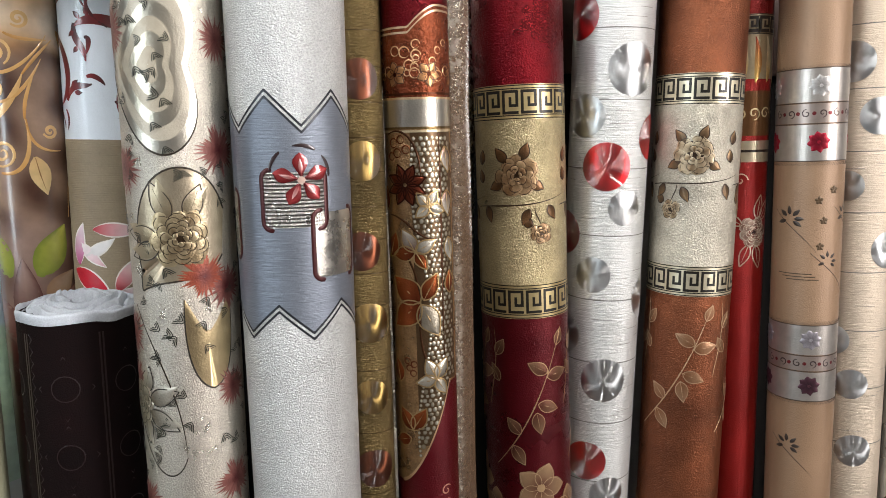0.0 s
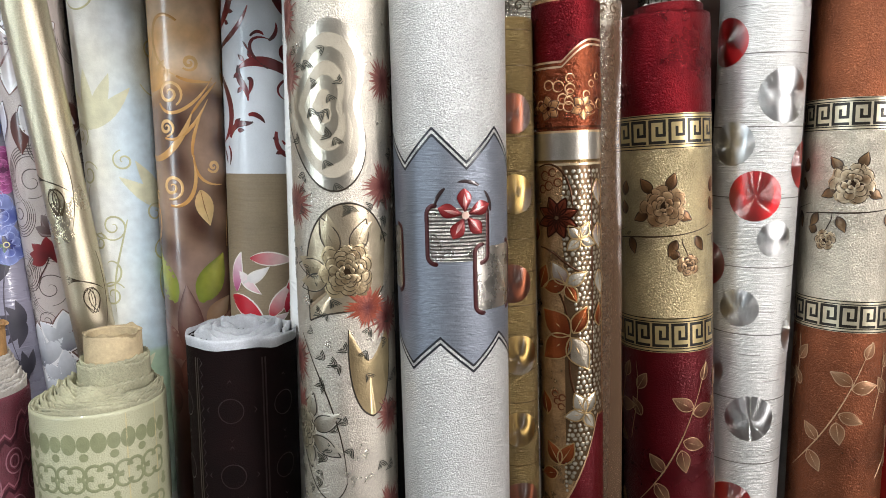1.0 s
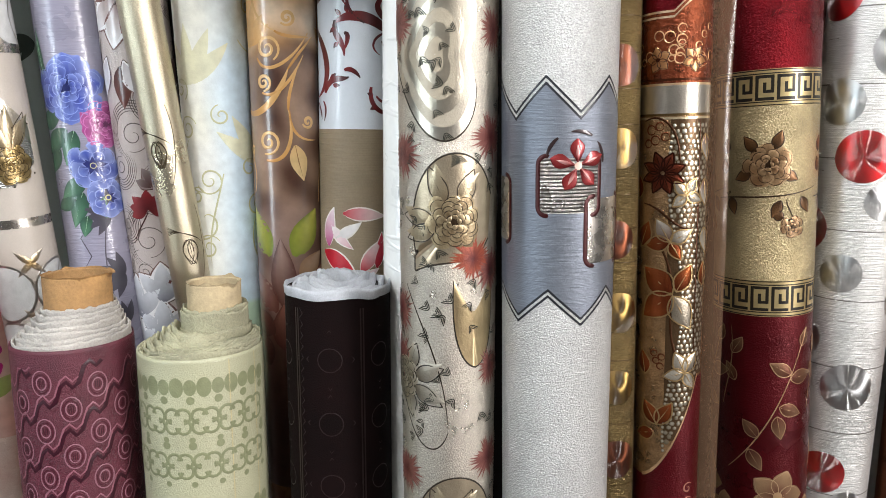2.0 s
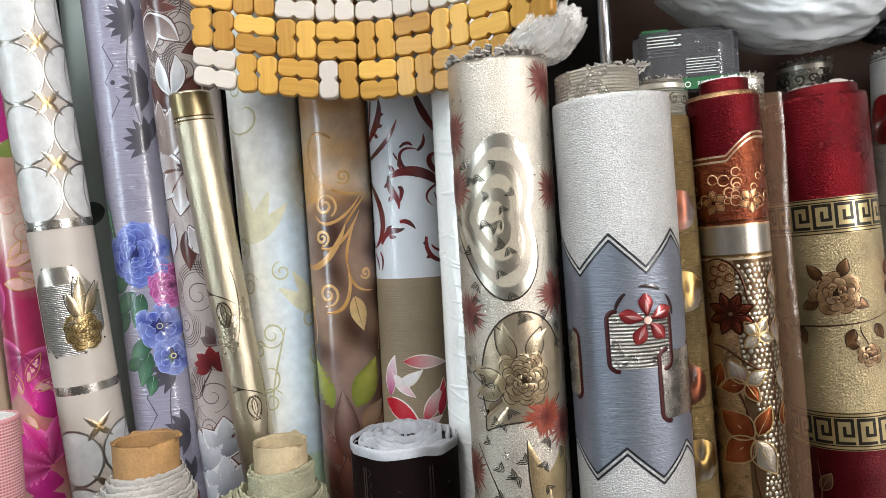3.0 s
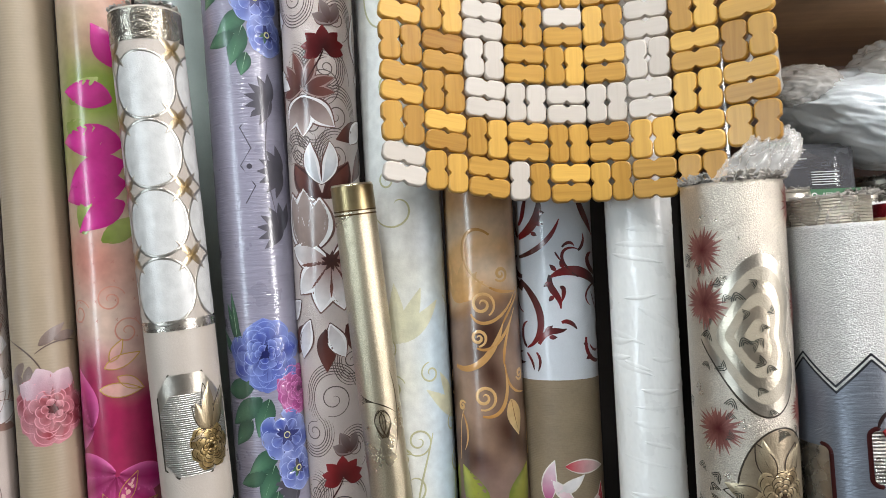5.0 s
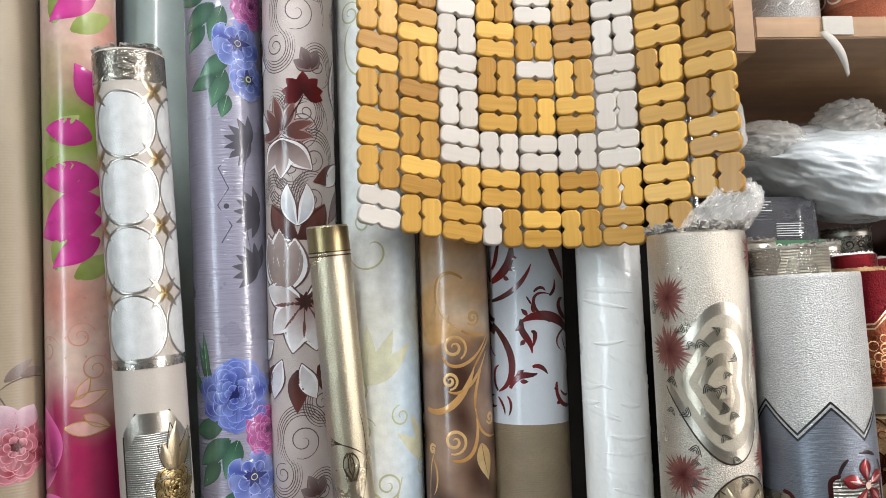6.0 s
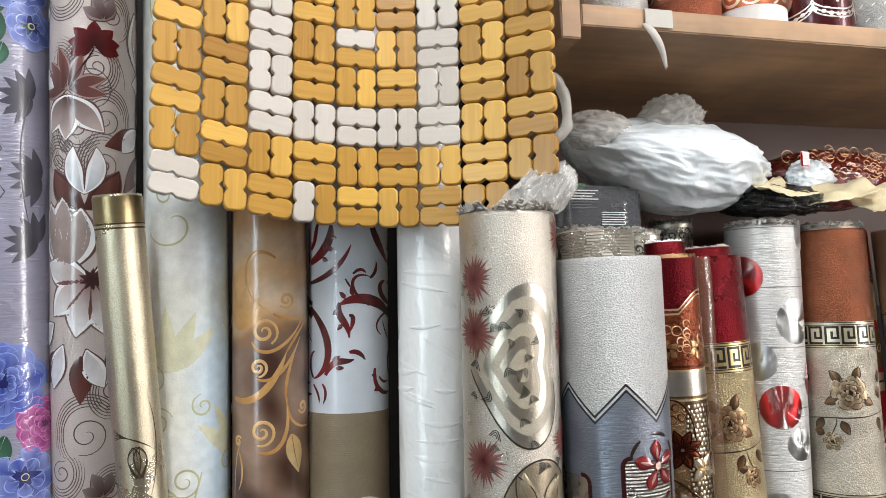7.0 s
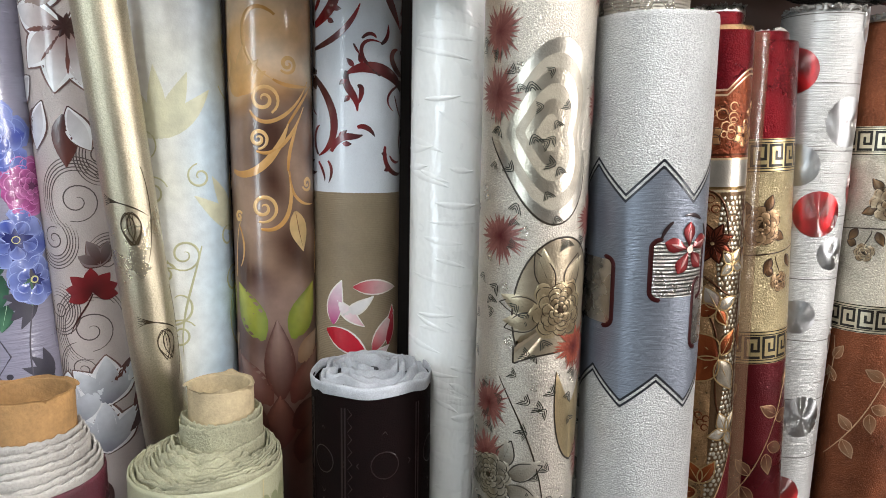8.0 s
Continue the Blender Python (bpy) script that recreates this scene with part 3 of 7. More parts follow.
def mat_at(i, j):
    """Place on the mat of column i (0 to 8) and row j, both may be fractions: x, y, z from the mat's foot."""
    e = (i - 4) / 4
    forward = 0.022 * max(0, -e) ** 2 + 0.062 * max(0, e) ** 1.8
    sag = 0.019 * max(0, -e) ** 1.6 + 0.004 * max(0, e) ** 2
    spread = 1 - 0.0025 * (j - 3) * (1 if e < 0 else -0.6)
    return Vector(((i - 4) * PITCH * spread * (1.03 if e < 0 else 1.0), -forward, (j + 0.5) * PITCH + sag - 0.004 * e))


cords = bmesh.new()
for i in range(9):
    for j in range(14):
        if (i, j) == (8, 0):
            continue
        white = (i in (2, 6) and 2 <= j <= 11) or (j in (2, 11) and 2 <= i <= 6) or (i, j) == (0, 0) or (i == 4 and 6 <= j <= 7)
        flat = (i + j) % 2 == 0
        c = mat_at(i, j)
        du, dv = (mat_at(i + 0.1, j) - mat_at(i - 0.1, j)).normalized(), (mat_at(i, j + 0.1) - mat_at(i, j - 0.1)).normalized()
        nrm = du.cross(dv).normalized()
        wide = (mat_at(i + 0.5, j) - mat_at(i - 0.5, j)).length / PITCH
        for k in (-1, 1):
            along, across = (du, dv) if flat else (dv, du)
            w = white or (i, j, k) in ((3, 0, -1), (4, 4, 1))
            ob = new("chip", chip_meshes[1 if w else 0])
            ob.parent = mat_root
            xa = (along + across * rnd.uniform(-0.03, 0.03)).normalized()
            mm = Matrix((xa, -nrm, xa.cross(-nrm))).transposed()
            ob.matrix_basis = Matrix.Translation(c + across * k * PITCH * 0.247 * (1 if flat else wide) + nrm * rnd.uniform(-0.0006, 0.0006)) @ mm.to_4x4() @ Matrix.Diagonal((wide if flat else 1, 1, 1 if flat else wide, 1))
for i in range(9):
    for q in (-0.25, 0.25):
        for j in range(13):
            a, b = mat_at(i + q, j), mat_at(i + q, j + 1)
            vs = [cords.verts.new(p + Vector((dx, 0.001, 0))) for p, dx in ((a, -0.0006), (a, 0.0006), (b, 0.0006), (b, -0.0006))]
            cords.faces.new(vs)
for j in range(14):
    for q in (-0.25, 0.25):
        for i in range(8):
            a, b = mat_at(i, j + q), mat_at(i + 1, j + q)
            vs = [cords.verts.new(p + Vector((0, 0.0012, dz))) for p, dz in ((a, -0.0006), (a, 0.0006), (b, 0.0006), (b, -0.0006))]
            cords.faces.new(vs)
part("lacing", cords, CORD, mat_root, "brown cord between the chips")

# ---- shelf ----
shelf = tagged(new("wall_shelf"), "pine wall shelf with an upright end board", "shelf")
part("back_board", box_bm(-0.112, 1.2, WALL_Y - 0.012, WALL_Y - 0.003, 1.36, 2.35), WOOD_BACK_SHADE, shelf, "pinkish back board, darkened for the shade under the shelf")
part("board", box_bm(-0.112, 1.2, 0.70, WALL_Y - 0.013, 1.671, 1.696, 0.0015), WOOD, shelf)
part("end_board", box_bm(-0.137, -0.114, 0.698, WALL_Y, 1.655, 2.35, 0.0015), WOOD, shelf)
part("upper_board", box_bm(-0.112, 1.2, 0.70, WALL_Y, 2.05, 2.075, 0.0015), WOOD, shelf)


# ---- printed and foil patterns of the rolls ----
def poly(p, pts, centre, colour, metal=0.0, d=0.0, rings=6, rim=None, puff=0.0):
    """A closed outline filled from its centre."""
    rows = [[p.vert(centre[0] + (s - centre[0]) * k, centre[1] + (h - centre[1]) * k, d + puff * (1 - k * k), mixc(colour, rim or colour, k), metal) for s, h in pts]
            for k in [(i + 0.02) / rings for i in range(rings)] + [1.0]]
    n = len(pts)
    for a, b in zip(rows, rows[1:]):
        for j in range(n):
            p.f.append((a[j], b[j], b[(j + 1) % n], a[(j + 1) % n]))


def wash(p, s0, s1, h0, h1, fn, step=0.4, metal=0.0, d=0.0):
    """A printed ground whose colour fn(s, h) varies softly."""
    ns, nh = math.ceil((s1 - s0) / step), math.ceil((h1 - h0) / step)
    rows = []
    for j in range(nh + 1):
        h = h0 + (h1 - h0) * j / nh
        rows.append([p.vert(s0 + (s1 - s0) * i / ns, h, d, fn(s0 + (s1 - s0) * i / ns, h), metal) for i in range(ns + 1)])
    p.grid(rows)


def n2(s, h, f, seed=0):
    return noise.noise((s * f, h * f, seed * 7.3))


def leaf_line(p, s, h, ang, length, width, colour, w=0.09, vein=True, metal=0.2, d=0.3):
    """The drawn outline of a leaf, with its middle vein."""
    a = radians(ang)
    ca, sa = math.cos(a), math.sin(a)
    for side in (1, -1):
        pts = []
        for i in range(11):
            t = i / 10
            x, y = t * length, side * width / 2 * math.sin(math.pi * t ** 0.8)
            pts.append((s + x * ca - y * sa, h + x * sa + y * ca))
        p.stroke(pts, w, colour, metal, d=d, taper=False, puff=0.1)
    if vein:
        p.stroke([(s + t * length * ca, h + t * length * sa) for t in (0, 0.4, 0.8)], w * 0.8, colour, metal, d=d)


def rose(p, s, h, r, light, mid, dark, metal=0.0, seed=1, line=None, rings=((1.0, 9, 0.66), (0.8, 8, 0.58), (0.6, 7, 0.46), (0.42, 6, 0.36), (0.25, 5, 0.26))):
    """A full bloom of ruffled, overlapping petals, ring upon ring; line: drawn petal edges."""
    rn = random.Random(seed)
    p.disc(s, h, r * 0.72, dark, metal, d=0.0)
    for k, (q, n, size) in enumerate(rings):
        a0 = rn.uniform(0, 360)
        for i in range(n):
            a = a0 + 360 * i / n + rn.uniform(-12, 12)
            rr = r * q * rn.uniform(0.88, 1.08)
            c = mixc(mid, light, rn.uniform(0.0, 0.75))
            bx, by = s + math.cos(radians(a)) * rr * 0.3, h + math.sin(radians(a)) * rr * 0.3
            p.blade(bx, by, a + rn.uniform(-22, 22), rr * 0.7, r * size * 1.1, mixc(dark, mid, 0.15), c, metal, puff=0.5, shape=1.5, d=0.14 * k + 0.03 * i, edge=mixc(mid, light, 0.8), wave=0.09, ns=8)
            ex, ey = s + math.cos(radians(a)) * rr * 0.62, h + math.sin(radians(a)) * rr * 0.62
            p.stroke(arc(ex, ey, r * size * 0.42, a - 80, a + 80, 9), 0.1 if not line else 0.07, line or light, metal * 0.6, d=0.14 * k + 0.6, puff=0.08)
    p.disc(s, h, r * 0.1, dark, metal, d=1.1)


def starburst(p, s, h, r, core, tip, n=46, seed=1, d=0.1, squash=1.0):
    rn = random.Random(seed)
    for i in range(n):
        a = 360 * i / n + rn.uniform(-5, 5)
        p.blade(s, h, a, r * rn.uniform(0.55, 1.0), r * 0.15, core, tip, 0.25, puff=0.05, shape=0.5, ns=5, nw=2, d=d + 0.01 * (i % 9))


def shell(p, s, h, ang, size, colour):
    """A small nested comma mark."""
    a = radians(ang)
    for k in (1.0, 0.68, 0.36):
        pts = []
        for t in (-1, -0.6, -0.2, 0.15, 0.5, 0.9):
            x, y = size * k * (0.62 - 0.75 * abs(t) ** 1.6), size * k * 0.55 * t
            pts.append((s + x * math.cos(a) - y * math.sin(a), h + x * math.sin(a) + y * math.cos(a)))
        p.stroke(pts, size * 0.075, colour, 0.3, d=0.35, puff=0.05, taper=False)


def meander(p, s0, s1, h0, h1, ground, line, unit=1.95, metal=0.7):
    """A key-pattern band with its border lines."""
    p.band(s0, s1, h0, h1, ground, metal)
    hh = h1 - h0
    for a in (0.03, 0.12, 0.88, 0.97):
        p.band(s0, s1, h0 + hh * a - 0.055, h0 + hh * a + 0.055, line, 0.3, d=0.12)
    key = ((0, 0.2), (0, 0.8), (0.72, 0.8), (0.72, 0.4), (0.36, 0.4), (0.36, 0.6))
    w = 0.15
    s = s0
    while s < s1 - unit:
        for (x0, y0), (x1, y1) in zip(key, key[1:]):
            a, b = s + min(x0, x1) * unit - w, s + max(x0, x1) * unit + w
            p.band(a, b, h0 + min(y0, y1) * hh - w, h0 + max(y0, y1) * hh + w, line, 0.3, d=0.16)
        p.band(s - w, s + unit * 0.8, h0 + 0.2 * hh - w, h0 + 0.2 * hh + w, line, 0.3, d=0.16)
        s += unit


def vine(p, stem, leaves, colour, fill=None, w=0.14, metal=0.7, seed=3):
    p.stroke(stem, w, colour, metal, d=0.25, puff=0.4)
    rn = random.Random(seed)
    for s, h, a, l in leaves:
        if fill:
            p.blade(s, h, a, l, l * 0.55, fill, mixc(fill, colour, 0.5), metal, puff=0.5, shape=0.75)
        leaf_line(p, s, h, a, l, l * 0.55, colour, 0.09, True, metal, d=0.5)


def spark(p, s, h, r, colour, n=5, metal=0.6, ang=20, fill=None, line=None, shape=1.2):
    """A simple open flower of n petals."""
    for i in range(n):
        a = ang + 360 * i / n
        p.blade(s, h, a, r, r * 0.75, fill or colour, colour, metal, puff=0.5, shape=shape, d=0.1 + 0.02 * i)
        if line:
            leaf_line(p, s, h, a, r, r * 0.75, line, 0.07, False, 0.2, d=0.55)
    p.disc(s, h, r * 0.16, line or colour, metal, d=0.7)


def foil_discs(root, radius, rows, rim=0.06):
    """Round foil discs let into a roll's skin, each a part of its own that follows the curve."""
    for s, h, r, mat in rows:
        pr = Print(radius, 0.3)
        a0 = s / 100 / radius
        v, f = [], []
        segs, rings = 40, 6
        for i in range(rings + 1):
            k = i / rings
            for j in range(segs):
                t = 2 * math.pi * j / segs
                a = r * k * math.cos(t) / 100 / radius
                q = radius + 0.0004 + 0.0006 * (1 - k ** 4)
                v.append((q * math.sin(a), r * k * math.sin(t) / 100, q * math.cos(a) - radius))
        for i in range(rings):
            for j in range(segs):
                f.append((i * segs + j, (i + 1) * segs + j, (i + 1) * segs + (j + 1) % segs, i * segs + (j + 1) % segs))
        ob = mesh_object("foil_disc", v, f, mat, root)
        ob.matrix_basis = Matrix.Translation((radius * math.sin(a0), -radius * math.cos(a0), h / 100)) @ Matrix.Rotation(a0, 4, "Z") @ Matrix.Rotation(radians(90), 4, "X")


def span(radius):
    return 100 * radius * math.pi * 0.66


WHITE, INKDARK = lin("e6e3df"), lin("26231f")
GOLDLIT, GOLDDIM = lin("d9b878"), lin("8f713f")

# pearl roll: grey zigzag panel, foil frames, flower
rad = 0.0472
M_GREY = surface("grey_ribbed_vinyl", "80858f", 0.36, metal=0.6, vary=0.2, cloud=0.06, grain=420, bump=0.2, stretch=(0.1, 0.1, 4))
M_RIB = surface("ribbed_silver_foil", "b5b1ab", 0.28, metal=0.9, vary=0.1, bump=0.7, weave=110)
M_FOIL = surface("silver_foil", "bfb9b0", 0.26, metal=0.95, vary=0.12, scale=60, bump=0.08)


def tri(s, peak, period, lo, hi):
    u = ((s - peak) / period + 0.5) % 1.0
    return lo + (hi - lo) * (1 - abs(u - 0.5) * 2)


up_z, lo_z = (lambda s: tri(s, -1.15, 5.35, 126.9, 129.6)), (lambda s: tri(s, -0.85, 5.35, 111.0, 113.4))
sp = span(rad)
p = Print(rad, 0.2)
p.band(-sp, sp, lo_z, up_z, (0.2, 0.2, 0.2), step=0.12)
p.put("grey_panel", R["panel"], M_GREY, "steel grey ribbed panel")
p = Print(rad, 0.3)
for fn, sg in ((up_z, 1), (lo_z, -1)):
    for off in (0.0, 0.5):
        p.band(-sp, sp, lambda s: fn(s) + sg * off - 0.12, lambda s: fn(s) + sg * off + 0.12, lin("2a2b30"), 0.35, step=0.12)
p.put("zigzag_trim", R["panel"], None, "double dark zigzag line")


def rr_outline(x0, x1, y0, y1, r, n=5):
    out = []
    for cx, cy, a in ((x1 - r, y1 - r, 0), (x0 + r, y1 - r, 90), (x0 + r, y0 + r, 180), (x1 - r, y0 + r, 270)):
        out += arc(cx, cy, r, a, a + 90, n)
    return out


for x0, x1, y0, y1, mt in ((-1.75, 3.3, 119.4, 124.1, M_RIB), (2.1, 6.6, 115.3, 120.9, M_FOIL), (-9.0, -4.55, 116.9, 122.5, M_FOIL)):
    p = Print(rad, 0.45)
    p.band(x0 + 0.2, x1 - 0.2, y0 + 0.2, y1 - 0.2, (0.5, 0.5, 0.5))
    fr = p.put("foil_plate", R["panel"], mt, "silver foil plate with a dark red frame")
    p = Print(rad, 0.5)
    o = rr_outline(x0, x1, y0, y1, 0.7)
    p.stroke(o + o[:1], 0.36, lin("3d1414"), 0.5, puff=0.5, taper=False)
    p.put("frame", fr, None)
p = Print(rad, 0.9)
for a, l in ((92, 2.1), (22, 2.2), (-48, 2.0), (-118, 2.1), (165, 2.2)):
    p.blade(1.35, 123.3, a, l, 1.15, lin("3d080b"), lin("a83c3c"), 0.5, puff=0.7, shape=1.7, edge=lin("6d1216"))
    p.blade(1.35 + 0.5 * math.cos(radians(a)), 123.3 + 0.5 * math.sin(radians(a)), a, l * 0.55, 0.3, lin("8a2426"), lin("d8aaa4"), 0.4, d=0.75)
p.disc(1.35, 123.3, 0.3, lin("d8b7a8"), 0.6, d=0.8)
for a in (80, 150, 20):
    p.stroke(arc(1.25, 123.6, 2.35, a - 22, a + 22, 8), 0.3, lin("2b1a1a"), 0.3, d=-0.2)
p.put("flower", R["panel"], INK_GLOSS, "shiny red five-petalled flower")

# champagne roll: foil hearts, starburst blooms, rose, comma marks
rad = 0.0425
p = Print(rad, 0.2)
heart = [(-(13 * math.cos(t) - 5 * math.cos(2 * t) - 2 * math.cos(3 * t) - math.cos(4 * t)) * -0.25, 16 * math.sin(t) ** 3 * 0.415) for t in [2 * math.pi * i / 96 for i in range(96)]]
heart = [(0.6 * x + 0.4 * (0.2 + 4.3 * math.cos(2 * math.pi * i / 96)), 0.6 * y + 0.4 * 6.9 * math.sin(2 * math.pi * i / 96)) for i, (x, y) in enumerate(heart)]
for y0 in (131.9, 160.4, 103.4 - 28.5):
    p.cut()
    for k, (q, c, mt) in enumerate(((1.0, "c9c2b4", 0.97), (0.84, "aaa08f", 0.15), (0.68, "c9c0ae", 0.97), (0.52, "a89d8a", 0.15), (0.36, "cdc2ae", 0.97), (0.2, "aca08c", 0.15))):
        q1 = q - 0.16 if q > 0.3 else 0.01
        ring = [[p.vert(-0.5 + 1.12 * x * m, y0 + y * m, 0.04, lin(c), mt) for x, y in heart + heart[:1]] for m in [q1 + (q - q1) * i / 4 for i in range(5)]]
        p.grid(ring)
    p.stroke([(-0.5 + 1.12 * x, y0 + y) for x, y in heart[50:90]], 0.16, lin("3a3228"), 0.3, d=0.1)
p.put("foil_heart", R["heart"], None, "nested silver and gold foil heart", top=144.4)
p = Print(rad, 0.35)
for y0 in (0, -28.5):
    outline = arc(1.2, 118.2 + y0, 3.9, 25, 205, 24, 6.0) + bez([(-2.5, 115.6 + y0), (-2.5, 114 + y0), (-2.6, 114.2 + y0), (-2.0, 114.5 + y0)], 6) + bez([(-2.0, 114.5 + y0), (0, 115.6 + y0), (3, 114.6 + y0), (4.4, 117 + y0)], 8)
    p.cut()
    poly(p, outline, (1.0, 118.3 + y0), lin("b5a68e"), 0.8, d=-0.1, rings=8)
    p.stroke(outline, 0.15, lin("3a3228"), 0.3, taper=False)
    tear = bez([(1.0, 113.6 + y0), (0.7, 109 + y0), (1.5, 106.2 + y0), (3.0, 105.8 + y0)], 14) + bez([(3.0, 105.8 + y0), (4.6, 106.2 + y0), (5.2, 109 + y0), (4.9, 113.6 + y0)], 14)
    p.cut()
    poly(p, tear, (2.7, 110 + y0), lin("bba680"), 0.95, d=-0.1)
    p.stroke(tear, 0.15, lin("3a3228"), 0.3)
    p.cut()
    p.stroke(bez([(-3.6, 113 + y0), (-2, 110 + y0), (0.4, 106 + y0), (0.5, 100 + y0)], 22), 0.13, lin("3a3228"), 0.3)
    p.stroke(bez([(0.5, 100 + y0), (-0.4, 97 + y0), (-3, 98 + y0), (-4.5, 104 + y0)], 22), 0.13, lin("3a3228"), 0.3)
p.put("foil_teardrop", R["heart"], None, "gold foil teardrop with dark outline", top=144.4)
p = Print(rad, 0.45)
for y0 in (0, -28.5):
    p.cut()
    rose(p, 1.0, 118.6 + y0, 2.5, lin("cbb893"), lin("8d7758"), lin("3d2e20"), 0.7, seed=5, line=lin("33281c"))
    for a, l in ((115, 3.4), (68, 3.0), (175, 3.2), (200, 3.0)):
        p.blade(1.0 + 1.6 * math.cos(radians(a)), 118.6 + y0 + 1.6 * math.sin(radians(a)), a, l, 1.5, lin("75644c"), lin("c9bb9e"), 0.7, bend=-20, puff=0.5)
        leaf_line(p, 1.0 + 1.6 * math.cos(radians(a)), 118.6 + y0 + 1.6 * math.sin(radians(a)), a, l, 1.5, lin("3a3026"))
    p.cut()
    rose(p, -4.3, 104.5 + y0, 2.2, lin("cfc4b0"), lin("8f8470"), lin("3b3328"), 0.7, seed=9, line=lin("2f291f"))
    for a, l in ((20, 3.0), (-30, 3.2), (70, 2.6), (-80, 2.6)):
        p.blade(-3.6 + math.cos(radians(a)), 104.5 + y0 + math.sin(radians(a)), a, l, 1.5, lin("6d6250"), lin("d8d0c0"), 0.75, bend=15, puff=0.5)
        leaf_line(p, -3.6 + math.cos(radians(a)), 104.5 + y0 + math.sin(radians(a)), a, l, 1.5, lin("35302a"))
p.put("foil_rose", R["heart"], None, "bronze foil rose with outlined leaves", top=144.4)
p = Print(rad, 0.6)
for y0 in (0, 28.5, -28.5):
    for i, (s, h, r) in enumerate(((-4.6, 134.6, 2.4), (-3.9, 124.1, 2.4), (2.7, 115.4, 2.2), (4.6, 125.4, 2.3), (-4.5, 110.6, 2.3), (4.8, 105.5, 2.0), (4.6, 142.8, 2.2))):
        if h + y0 < 143.5:
            p.cut()
            starburst(p, s, h + y0, r, lin("4a070d"), lin("96645a") if i != 2 else lin("a8553c"), seed=i, n=52)
p.put("red_bloom", R["heart"], None, "dark red starburst bloom", top=144.6)
p = Print(rad, 0.5)
rn = random.Random(12)
for i in range(190):
    s, h = rn.uniform(-7.5, 7.5), rn.uniform(84, 143)
    t = ((h - 119) / 28.5) % 1
    if abs(n2(s, h, 0.16, 4)) > 0.34:
        continue
    shell(p, s, h, rn.choice((20, 60, -30, 110)) + rn.uniform(-15, 15), rn.uniform(0.8, 1.1), lin("34352e"))
p.put("comma_marks", R["heart"], None, "small dark nested comma marks")

# thin combed gold roll
p = Print(0.0212, 0.25)
for h in np.arange(80, 139, 3.1):
    p.band(-4, 4, h - 0.05, h + 0.05, lin("4e3c1e"), 0.5)
p.put("seam_lines", R["copper"], None)
foil_discs(R["copper"], 0.0212, [(-0.2, 116.2, 1.8, COPPER_DISC), (0.3, 109.4, 1.9, GOLD_DISC), (0.3, 95, 1.9, COPPER_DISC), (0.15, 131.6, 1.8, COPPER_DISC), (0.2, 102.2, 1.7, GOLD_DISC), (0.2, 124.4, 1.8, GOLD_DISC)])

# ornate copper roll
rad = 0.0309
sp = span(rad)
arch_h = lambda s: 136.2 if s < -0.7 else 136.2 + 1.9 * math.sin(min(1, (s + 0.7) / 2.9) * math.pi / 2) if s < 5.1 else 136.2
p = Print(rad, 0.2)
p.band(-sp, sp, arch_h, 141.4, (0, 0, 0), step=0.15)
p.put("red_top", R["arch"], M_RED, "plain metallic red field")
M_COPPER = surface("copper_emboss_vinyl", "7d3d22", 0.3, metal=0.75, vary=0.25, scale=60, grain=260, bump=0.7)
p = Print(rad, 0.2)
p.band(-sp, sp, 130.1, arch_h, (0, 0, 0), step=0.15)
p.put("copper_band", R["arch"], M_COPPER, "embossed copper band under an arch line")
p = Print(rad, 0.35)
for o in (0.0, 0.45):
    p.band(-sp, sp, lambda s: arch_h(s) - o - 0.09, lambda s: arch_h(s) - o + 0.09, lin("d8c0a0"), 0.8, step=0.15)
for h, c in ((130.1, "e0c49a"), (130.5, "4a2412"), (127.5, "6d5836"), (127.2, "d9c7a4")):
    p.band(-sp, sp, h - 0.1, h + 0.1, lin(c), 0.8)
p.band(-sp, sp, 127.6, 130.0, lin("bdb6aa"), 0.95, d=-0.05)
rn = random.Random(8)
for k, s in enumerate((-4.6, -1.6, 1.5, 4.6)):
    spark(p, s - 0.4, 132.2, 1.15, lin("d2a070"), 5, 0.9, ang=30 * k, fill=lin("8e5a34"), line=lin("3a1a0c"))
    for q in range(9):
        p.stroke(arc(s + rn.uniform(-0.6, 1.7), 133.8 + rn.uniform(-2, 1.5), rn.uniform(0.25, 0.5), 0, 330, 12), 0.12, lin("e0b48a"), 0.9, puff=0.5)
p.put("gold_trim", R["arch"], None, "raised gold flowers and lines")
p = Print(rad, 0.25)
edge_h = lambda s: 93.0 + 10.2 * max(0, min(1, (s + 2.9) / 5.4)) ** 1.7
lace_l = lambda h: -0.1 + 0.75 * math.sin((h - 104) / 3.9)
rows_ = int((127.2 - 96) / 0.47)
for j in range(rows_):
    h = 96 + 0.47 * j
    for k in range(7):
        q = lace_l(h) + 0.3 + 0.54 * (k + 0.5 * (j % 2))
        if q > 3.3 or h < edge_h(q) + 0.5:
            continue
        p.disc(q + rn.uniform(-0.09, 0.09), h + rn.uniform(-0.06, 0.06), rn.uniform(0.17, 0.26), mixc(lin("a89c86"), lin("e2ddd0"), rn.random()), 0.9, ry=rn.uniform(0.18, 0.28), puff=0.3, rings=2, segs=8, rim=lin("8d8168"))
    p.disc(lace_l(h), h, 0.17, lin("e8e2d2"), 0.95, ry=0.2, puff=0.5, rings=2, segs=8, rim=lin("7a6a4c"))
p.put("silver_lace", R["arch"], None, "silver lace inlay with a beaded edge")
p = Print(rad, 0.18)
